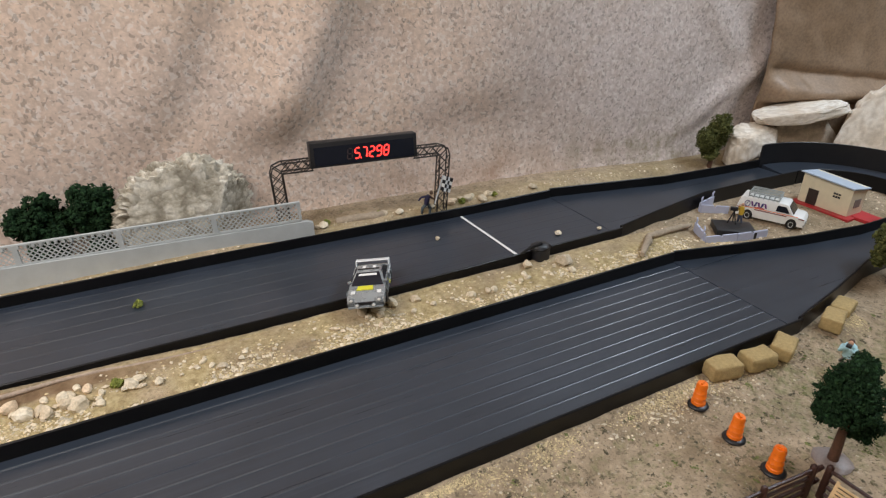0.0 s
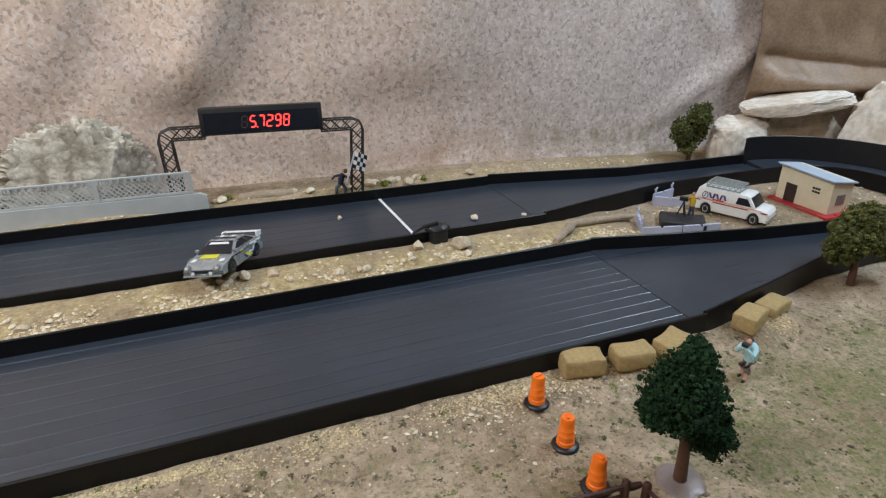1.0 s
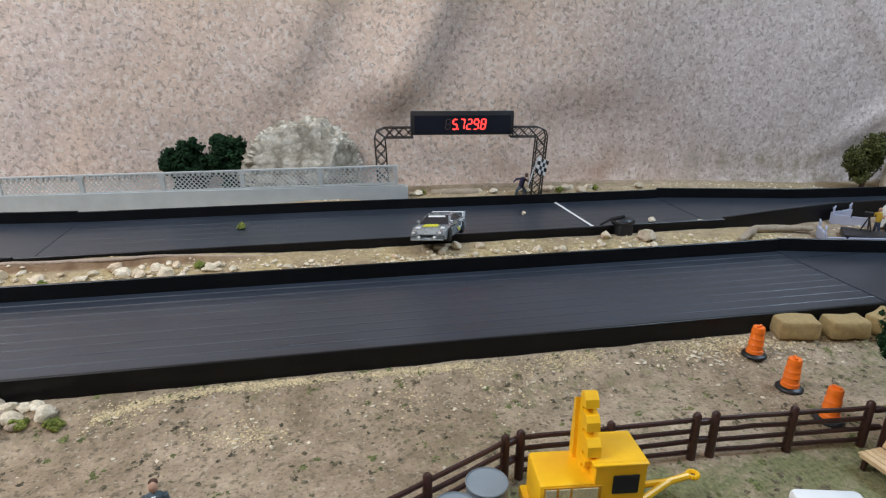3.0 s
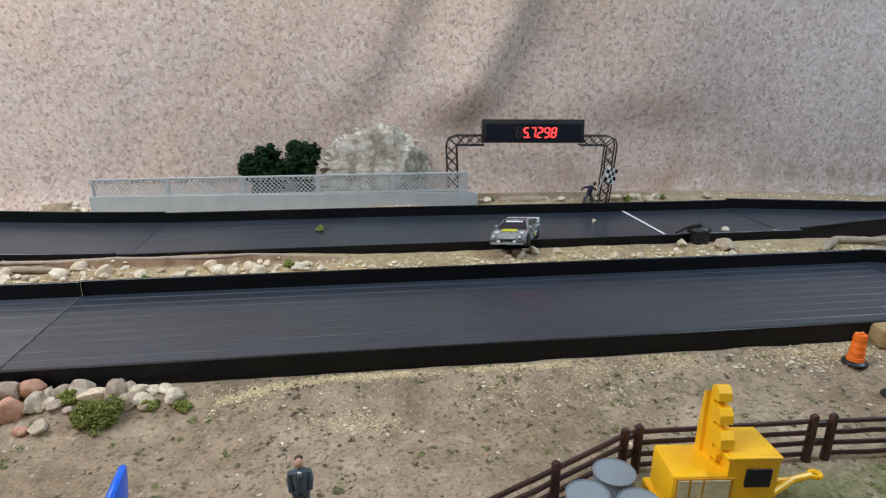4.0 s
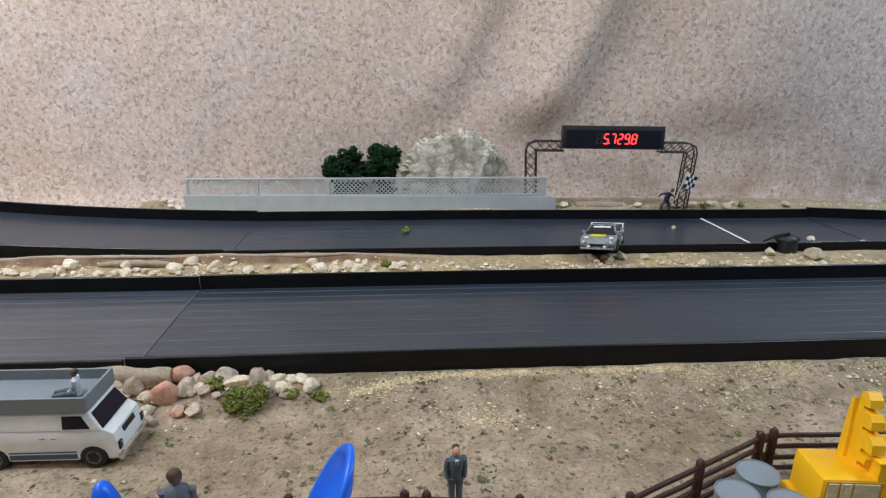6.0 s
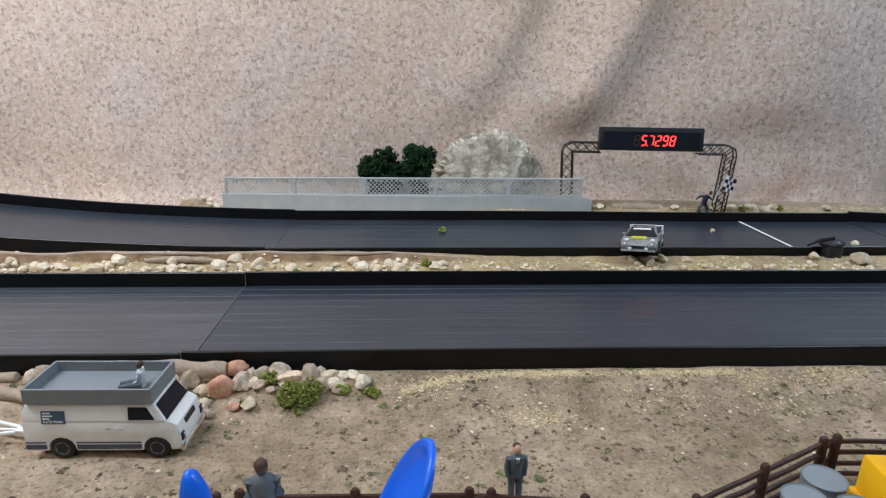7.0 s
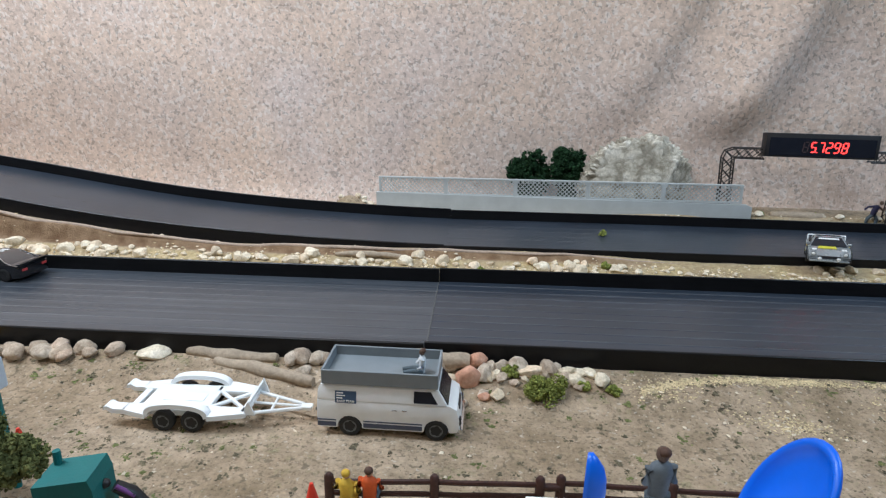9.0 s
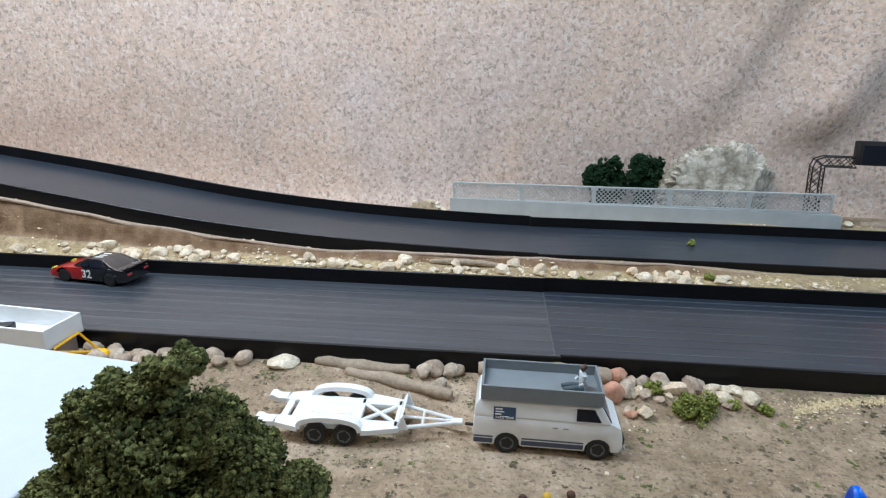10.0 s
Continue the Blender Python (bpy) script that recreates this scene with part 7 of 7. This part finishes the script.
def stander(m, coat, legs, hair, skin, label, tall=0.0285, shirt=None, group="standing figurines", folded=False):
    """A standing figurine, moulded in one piece."""
    k = tall / 0.0285
    bm = bmesh.new()
    def sc(p):
        return [(x * k, y * k, z * k) for x, y, z in p]
    for s in (-1, 1):
        limb(bm, sc([(s * 0.0016, -0.001, 0.0), (s * 0.0017, 0, 0.0065), (s * 0.0018, 0, 0.0135)]), [0.0013 * k, 0.0015 * k, 0.0020 * k], 8, 1)
        limb(bm, sc([(s * 0.0034, 0, 0.0222), (s * 0.0041, 0.0003, 0.0178), (s * 0.0012, -0.0030, 0.0168) if folded else (s * 0.0037, -0.0008, 0.0132)]), [0.0014 * k, 0.0013 * k, 0.0010 * k], 8, 0)
        ball(bm, (s * 0.0017 * k, -0.0012 * k, 0.0006 * k), (0.0011 * k, 0.0021 * k, 0.0008 * k), 1, 2)
    limb(bm, sc([(0, 0, 0.0125), (0, 0, 0.0160), (0, 0, 0.0205), (0, 0, 0.0230), (0, 0, 0.0240)]), [0.0031 * k, 0.0030 * k, 0.0038 * k, 0.0030 * k, 0.0012 * k], 10, 0, 0.62)
    if shirt is not None:
        box(bm, (0, -0.0021 * k, 0.0218 * k), (0.0016 * k, 0.0009 * k, 0.0026 * k), mi=4)
    ball(bm, (0, -0.0001 * k, 0.0262 * k), (0.0018 * k, 0.0020 * k, 0.0024 * k), 2, 3)
    ball(bm, (0, 0.0010 * k, 0.0275 * k), (0.0018 * k, 0.0016 * k, 0.0015 * k), 2, 2)
    if shirt is not None:
        for s in (-1, 1):
            limb(bm, sc([(s * 0.0014, -0.0021, 0.0232), (s * 0.0006, -0.0026, 0.0190)]), [0.0006 * k, 0.0004 * k], 6, 0)
        limb(bm, sc([(0, -0.0026, 0.0226), (0, -0.0028, 0.0195)]), [0.0003 * k, 0.0004 * k], 6, 1)
    return thing("figurine", bm, [coat, legs, hair, skin] + ([shirt] if shirt is not None else []), m, label, "figurine", group, smooth=60)


stander(pose(-0.0055, 0.1340, 0.0, 0, 0, 6), SUIT, SUIT, HAIR, SKIN, "painted figurine in a blue-grey suit on the sand", 0.0300, shirt=SHIRTWHITE)


def platform():
    ob = root("viewing_stand", pose(-0.078, 0.0640, 0.0, 0, 0, 0), "low white stand under the blue scoops", "stand")
    bm = bmesh.new()
    box(bm, (0, 0, 0.0400), (0.128, 0.034, 0.0030), bevel=0.0005)
    part("deck", bm, WHITE, ob, "white flat deck")
    for xx in (-0.058, 0.058):
        for yy in (-0.013, 0.013):
            bm = bmesh.new()
            box(bm, (xx, yy, 0.0190), (0.0030, 0.0030, 0.0400))
            part("leg", bm, WHITE, ob)


platform()
stander(pose(-0.0995, 0.0665, 0.0415, 0, 0, 190), SHIRTGREY, SUIT, HAIR, DARKSKIN, "painted figurine in grey seen on the white stand", 0.0345, folded=True)


def scoop(m, label, w, h):
    """A shallow oval dish standing upright on a short stem, its hollow side to -y."""
    ob = root("blue_scoop", m, label, "dish", "blue scoops")
    bm = bmesh.new()
    n, rings = 32, []
    prof = [(0.0, 0.0065), (0.35, 0.0060), (0.65, 0.0045), (0.82, 0.0022), (0.86, 0.0002), (0.91, -0.0014), (0.97, -0.0014), (1.0, -0.0004), (1.0, 0.0010), (0.88, 0.0030), (0.66, 0.0062), (0.35, 0.0078), (0.0, 0.0082)]
    for r, d in prof:
        rings.append([bm.verts.new((max(r, 0.002) * w * math.cos(2 * math.pi * k / n), d * 0.75, max(r, 0.002) * h * math.sin(2 * math.pi * k / n))) for k in range(n)])
    for a, b in zip(rings, rings[1:]):
        for k in range(n):
            bm.faces.new((a[k], a[(k + 1) % n], b[(k + 1) % n], b[k]))
    bm.faces.new(rings[0])
    bm.faces.new(rings[-1][::-1])
    part("bowl", bm, BLUE, ob, "glossy blue plastic oval bowl", 60)
    bm = bmesh.new()
    limb(bm, [(0, 0.0060, -h * 0.7), (0, 0.0060, -h * 1.25)], 0.0016, 8)
    part("stem", bm, BLUE, ob)


scoop(pose(-0.1225, 0.0680, 0.0570, 0, 0, 254), "blue plastic oval scoop standing upright on the stand", 0.0054, 0.0142)
scoop(pose(-0.0574, 0.0680, 0.0548, -27, 0, -84), "large blue plastic round scoop with a raised rim", 0.0165, 0.0262)


def sitter(m, top, legs, hair, skin, label, shin=-0.0070):
    bm = bmesh.new()
    for s in (-1, 1):
        limb(bm, [(s * 0.0016, 0.0, 0.0), (s * 0.0022, -0.0060, 0.0008), (s * 0.0022, -0.0070 if shin < 0 else -0.0125, shin)], [0.0021, 0.0018, 0.0013], 8, 1)
        limb(bm, [(s * 0.0036, 0, 0.0090), (s * 0.0052, -0.0006, 0.0050), (s * 0.0040, -0.0034, 0.0030)], [0.0014, 0.0012, 0.0009], 8, 0)
    limb(bm, [(0, 0, -0.0010), (0, 0, 0.0040), (0, 0, 0.0085), (0, 0, 0.0108)], [0.0030, 0.0031, 0.0038, 0.0014], 10, 0, 0.65)
    ball(bm, (0, -0.0002, 0.0130), (0.0018, 0.0019, 0.0024), 2, 3)
    ball(bm, (0, 0.0006, 0.0139), (0.0019, 0.0019, 0.0018), 2, 2)
    thing("figurine", bm, [top, legs, hair, skin], m, label, "figurine", "seated figurines", smooth=60)


sitter(pose(-0.2145, 0.1005, 0.0180, 0, 0, 170), SHIRTYELLOW, SHIRTYELLOW, SHIRTYELLOW, SKIN, "painted figurine in yellow leaning at the fence")
sitter(pose(-0.2050, 0.1015, 0.0190, 0, 0, 175), SHIRTORANGE, SUIT, HAIR, SKIN, "painted figurine in orange leaning at the fence")
sitter(pose(-0.1905, 0.1815, 0.0355, 0, 0, -78) @ Matrix.Scale(0.84, 4), SHIRTWHITE, SUIT, HAIR, DARKSKIN, "painted figurine in a white shirt sitting in the roof tray", 0.0006)
bm = bmesh.new()
for s in (-1, 1):
    limb(bm, [(s * 0.0022, 0.0005 - 0.002 * s, 0.0), (s * 0.0021, 0.0030 - 0.002 * s, 0.0055)], [0.0011, 0.0014], 8, 2)
    limb(bm, [(s * 0.0021, 0.0028 - 0.002 * s, 0.0050), (s * 0.0020, -0.0006 - 0.001 * s, 0.0085), (s * 0.0016, 0.0040, 0.0118)], [0.0018, 0.0021, 0.0024], 8, 1)
    ball(bm, (s * 0.0022, -0.0008 - 0.002 * s, 0.0006), (0.0011, 0.0024, 0.0009), 1, 4)
    limb(bm, [(s * 0.0036, 0.000, 0.0215), (s * 0.0046, -0.0035, 0.0185), (s * 0.0014, -0.0062, 0.0232)], [0.0019, 0.0014, 0.0009], 8, 0)
limb(bm, [(0, 0.0044, 0.0110), (0, 0.0040, 0.0155), (0, 0.0010, 0.0215), (0, -0.0004, 0.0235)], [0.0036, 0.0040, 0.0042, 0.0015], 10, 0, 0.85)
ball(bm, (0, -0.0022, 0.0256), (0.0018, 0.0020, 0.0023), 2, 2)
ball(bm, (0, -0.0010, 0.0266), (0.0019, 0.0019, 0.0018), 2, 3)
box(bm, (0, -0.0058, 0.0252), (0.0034, 0.0028, 0.0024), bevel=0.0004, mi=4)
thing("figurine", bm, [SHIRTBLUE, BASEGREY, SKIN, HAIR, BLACKP], pose(0.4770, 0.1965, 0.0, 0, 0, -75) @ Matrix.Scale(1.14, 4), "painted figurine in pale blue stooping to take a photograph", "figurine", smooth=60)
bm = bmesh.new()
for s in (-1, 1):
    limb(bm, [(s * 0.0020, 0.004, 0.0), (s * 0.0020, 0.003, 0.008), (s * 0.0018, 0.003, 0.0140)], [0.0014, 0.0017, 0.0021], 8, 0)
limb(bm, [(0, 0.004, 0.0135), (0, 0.000, 0.0200), (0, -0.006, 0.0250)], [0.0032, 0.0036, 0.0030], 10, 0, 0.8)
limb(bm, [(0.0022, 0.001, 0.0200), (0.0024, -0.005, 0.0262)], [0.0012, 0.0010], 6, 1)
ball(bm, (0, -0.0095, 0.0268), (0.0020, 0.0023, 0.0022), 2, 0)
thing("figurine", bm, [BLACKP, PURPLE], pose(-0.3050, 0.0950, 0.0, 0, 0, -70), "black painted figurine with a purple stripe bending forward", "figurine", smooth=60)


def small_cone(m):
    ob = root("traffic_cone", m, "small orange-red traffic cone", "traffic cone", "small cones")
    bm = bmesh.new()
    limb(bm, [(0, 0, 0.001), (0, 0, 0.0165)], [0.0046, 0.0008], 14)
    part("cone", bm, CONERED, ob, smooth=40)
    bm = bmesh.new()
    box(bm, (0, 0, 0.0007), (0.0105, 0.0105, 0.0014), bevel=0.0003)
    part("foot", bm, CONERED, ob)
    return ob


c0 = small_cone(pose(-0.2330, 0.1110, 0.0))
copy_thing(c0, pose(-0.3910, 0.1390, 0.0, 0, 0, 20))


def tent():
    ob = root("teal_tent", pose(-0.3240, 0.0900, 0.0, 0, 0, 8), "small teal fabric ridge tent beside the tree", "tent")
    bm = bmesh.new()
    prism(bm, [(-0.0130, 0.0), (0.0100, 0.0), (0.0100, 0.030), (0.0085, 0.0355), (-0.0130, 0.0330)], -0.009, 0.009)
    part("canvas", bm, TEAL, ob)
    bm = bmesh.new()
    limb(bm, [(-0.010, 0.006, 0.030), (-0.010, 0.006, 0.0395)], 0.0016, 10)
    part("pole_cap", bm, TEAL, ob)


def canopy():
    ob = root("white_canopy", pose(-0.3730, 0.1210, 0.0, 0, 0, -7.5), "flat white canopy roof over a stall", "canopy")
    bm = bmesh.new()
    box(bm, (-0.070, -0.065, 0.0600), (0.140, 0.130, 0.0150), bevel=0.0010)
    part("roof", bm, CANOPY, ob, "flat white roof")
    for xx, yy in ((-0.004, -0.004), (-0.136, -0.004), (-0.004, -0.126), (-0.136, -0.126)):
        bm = bmesh.new()
        limb(bm, [(xx, yy, -0.001), (xx, yy, 0.050)], 0.0018, 8)
        part("post", bm, TEAL, ob)


def pickup_tray():
    ob = root("tray_truck", pose(-0.5400, 0.2170, 0.0, 0, 0, -5), "white open truck tray with a yellow tail hoop", "truck")
    bm = bmesh.new()
    w, l, t, z0, z1 = 0.0300, 0.0720, 0.0016, 0.0270, 0.0400
    box(bm, (0, 0, z0 + 0.0008), (l, w, 0.0016))
    for s in (-1, 1):
        box(bm, (0, s * (w - t) / 2, (z0 + z1) / 2), (l, t, z1 - z0), bevel=0.0003)
        box(bm, (s * (l - t) / 2, 0, (z0 + z1) / 2), (t, w - 2 * t, z1 - z0))
    part("tray", bm, WHITE, ob, "white open tray")
    bm = bmesh.new()
    box(bm, (-0.012, 0.001, z0 + 0.004), (0.016, 0.007, 0.005), rz=20, bevel=0.001)
    part("cargo", bm, BLACKP, ob, "dark cargo lump")
    bm = bmesh.new()
    box(bm, (0, 0, 0.0165), (l * 0.9, w * 0.8, 0.0205))
    part("chassis", bm, BASEGREY, ob)
    bm = bmesh.new()
    limb(bm, [(0.0362, -0.010, 0.0262), (0.0385, 0.008, 0.0290), (0.0450, 0.0135, 0.0160)], 0.0010, 6)
    limb(bm, [(0.0362, -0.012, 0.0250), (0.0460, 0.0135, 0.0135)], 0.0010, 6)
    part("hoop", bm, YELLOW, ob)
    bm = bmesh.new()
    ball(bm, (0.0480, 0.0130, 0.0130), (0.0062, 0.0042, 0.0034), 2)
    part("yellow_pad", bm, YELLOW, ob, "yellow rounded pad", 60)
    for xx in (-0.024, 0.024):
        for s in (-1, 1):
            wheel(ob, xx, s * 0.0125, 0.0060, 0.0045)


tent()
canopy()
pickup_tray()


def kiosk():
    ob = root("kiosk", pose(0.2330, 0.0480, 0.0, 0, 0, -14), "blue kiosk with a white rounded top on the lawn", "kiosk")
    bm = bmesh.new()
    box(bm, (0, 0, 0.0220), (0.0300, 0.0260, 0.0440), bevel=0.0010)
    part("cabin", bm, BLUE, ob, "blue plastic cabin", 40)
    bm = bmesh.new()
    box(bm, (-0.0030, 0, 0.0468), (0.0240, 0.0280, 0.0060), bevel=0.0020)
    part("top", bm, WHITE, ob, "white rounded top", 40)


kiosk()


def brick_store():
    ob = root("brick_shed", pose(0.3795, 0.0300, 0.0, 0, 0, -8), "small brick shed with a pale corrugated metal roof", "shed")
    w, d, h = 0.070, 0.080, 0.0385
    bm = bmesh.new()
    box(bm, (0, 0, h / 2), (w, d, h))
    wl = part("wall", bm, MORTAR, ob, "dark red brick walls")
    bm = bmesh.new()
    n = 40
    y0, y1 = -d / 2 - 0.004, d / 2 + 0.004
    top, bot = [], []
    for k in range(n + 1):
        y = y0 + (y1 - y0) * k / n
        z = 0.0008 * math.sin(k * math.pi / 1.0 + 0.5 * math.pi) * (1 if k % 2 else 1)
        for lst, dz in ((top, 0.0006), (bot, -0.0006)):
            lst.append([bm.verts.new((xx, y, h + 0.0016 + z + dz - 0.02 * (xx + w / 2) * 0)) for xx in (-w / 2 - 0.004, w / 2 + 0.004)])
    for lst in (top, bot):
        for a, b in zip(lst, lst[1:]):
            bm.faces.new((a[0], a[1], b[1], b[0]))
    part("roof", bm, CORRUGATED, ob, "pale corrugated sheet roof")
    bmb = bmesh.new()
    box(bmb, (0, 0, 0), (0.0008, 0.0054, 0.0019), bevel=0.0002)
    first = link("brick", bmb, BRICKRED)
    first.parent = wl
    first.location = (-w / 2 - 0.0002, -d / 2 + 0.003, 0.0015)
    rows, cols = 15, 13
    for r in range(rows):
        for c in range(cols):
            if r == 0 and c == 0:
                continue
            b = new("brick", first.data)
            b.parent = wl
            b.location = (-w / 2 - 0.0002, -d / 2 + 0.003 + 0.0060 * c + (0.003 if r % 2 else 0), 0.0015 + 0.0025 * r)


brick_store()

# ---------------------------------------------------------------- grit


def scatter(name, count, spot, size, material, label, seed, flat=0.6, sink=0.3):
    """Small angular chips on the ground, joined into one."""
    rng = np.random.default_rng(seed)
    base = np.array([(1, 0, 0), (-1, 0, 0), (0, 1, 0), (0, -1, 0), (0, 0, 1), (0, 0, -1)], float)
    tri = np.array([(0, 2, 4), (2, 1, 4), (1, 3, 4), (3, 0, 4), (2, 0, 5), (1, 2, 5), (3, 1, 5), (0, 3, 5)])
    verts, faces = [], []
    while len(verts) < count:
        x, y = spot(rng)
        s = size * (0.45 + rng.random() ** 2 * 1.3)
        p = base * (0.6 + 0.8 * rng.random((6, 3))) * np.array((1.2, 0.8, flat)) * s
        a = rng.random() * 6.283
        c, sn = math.cos(a), math.sin(a)
        q = np.stack([p[:, 0] * c - p[:, 1] * sn + x, p[:, 0] * sn + p[:, 1] * c + y, p[:, 2] + ground_z(x, y) + 0.0009 * noise.noise(Vector((x, y, 0)) * 38) + s * sink * flat], 1)
        faces.append(tri + 6 * len(verts))
        verts.append(q)
    me = bpy.data.meshes.new(name)
    me.from_pydata(np.concatenate(verts).tolist(), [], np.concatenate(faces).tolist())
    me.materials.append(material)
    tagged(new(name, me), label, "grit", kind="stuff")


def strip_spot(rng):
    while True:
        x, y = rng.uniform(-0.75, 0.60), 0.386 + abs(rng.normal(0, 0.022))
        if y < 0.452 and noise.noise(Vector((x * 26, y * 40, 0))) > -0.25 + 0.5 * rng.random():
            return x, y


def edge_spot(rng):
    while True:
        x, y = rng.uniform(-0.06, 0.56), 0.2340 + rng.normal(0, 0.0020)
        if x > 0.15:
            y += rng.normal(0, 0.0045) - 0.004
        lim = -0.25 if x < 0.15 else 0.15
        if noise.noise(Vector((x * 22, 3.3, 0))) > lim - 0.3 + 0.5 * rng.random() and (y < 0.2385):
            return x, y - (0.014 * ((0.01 - x) / 0.07) ** 2 if x < 0.01 else 0)


def patch_spot(rng):
    while True:
        cx, cy, r = [(0.02, 0.197, 0.010), (0.015, 0.205, 0.016), (0.34, 0.232, 0.022), (0.10, 0.218, 0.02), (-0.045, 0.222, 0.012), (0.17, 0.214, 0.02)][rng.integers(0, 6)]
        x, y = cx + rng.normal(0, r), cy + rng.normal(0, r * 0.5)
        if y < 0.24:
            return x, y


def bale_spot(rng):
    while True:
        x, y = 0.335 + rng.normal(0, 0.045), 0.2210 + rng.normal(0, 0.0060)
        if y < 0.236:
            return x, y


def open_spot(rng):
    while True:
        x, y = rng.uniform(-0.55, 0.80), rng.uniform(0.03, 0.240)
        if noise.noise(Vector((x * 18, y * 18, 1.0))) > -0.60 + 0.5 * rng.random():
            return x, y


def clump_spot(count, seed, spread):
    pick = np.random.default_rng(seed)
    homes = [open_spot(pick) for _ in range(count)]
    wide = pick.random(count) * spread * 1.4 + spread * 0.3

    def spot(rng):
        k = int(count * rng.random() ** 1.3)
        return homes[k][0] + rng.normal(0, wide[k]), min(0.239, homes[k][1] + rng.normal(0, wide[k]))
    return spot


def island_spot(rng):
    while True:
        x, y = rng.uniform(0.5, 0.95), rng.uniform(0.34, 0.49)
        if 0.383 - 0.22 * (x - 0.49) < y < 0.462 + 0.16 * (x - 0.49):
            return x, y


def back_spot(rng):
    return rng.uniform(-0.34, 0.75), 0.611 + abs(rng.normal(0, 0.014))


scatter("straw_grit", 14000, strip_spot, 0.0009, GRAVEL, "straw yellow grit between the lanes", 1)
scatter("stone_chips", 5000, strip_spot, 0.0014, GRITPALE, "pale stone chips between the lanes", 2)
scatter("straw_grit", 7500, edge_spot, 0.0006, GRAVEL, "straw yellow grit along the near lane", 3)
scatter("straw_grit", 1500, patch_spot, 0.0006, GRAVEL, "straw yellow grit patches on the sand", 4)
scatter("stone_chips", 160, patch_spot, 0.0009, GRITPALE, "pale chips on the sand", 5)
scatter("earth_crumbs", 3800, open_spot, 0.0006, GRITDARK, "dark earth crumbs strewn over the sand", 6, 0.40)
scatter("earth_crumbs", 13000, clump_spot(1500, 11, 0.0008), 0.0008, GRITDARK, "small clumps of dark earth on the sand", 12, 0.45)
scatter("flock_crumbs", 6500, clump_spot(420, 12, 0.0013), 0.0008, GRITGREEN, "small clumps of green flock on the sand", 13, 0.45)
scatter("stone_chips", 380, open_spot, 0.0009, GRITPALE, "pale chips strewn over the sand", 7)
scatter("stone_chips", 300, island_spot, 0.0014, GRITPALE, "pale chips round the hut", 8)
scatter("stone_chips", 260, back_spot, 0.0014, GRITPALE, "pale chips behind the far lane", 9)
scatter("stone_chips", 210, bale_spot, 0.0011, GRITPALE, "pale chips strewn beside the straw bales", 15)
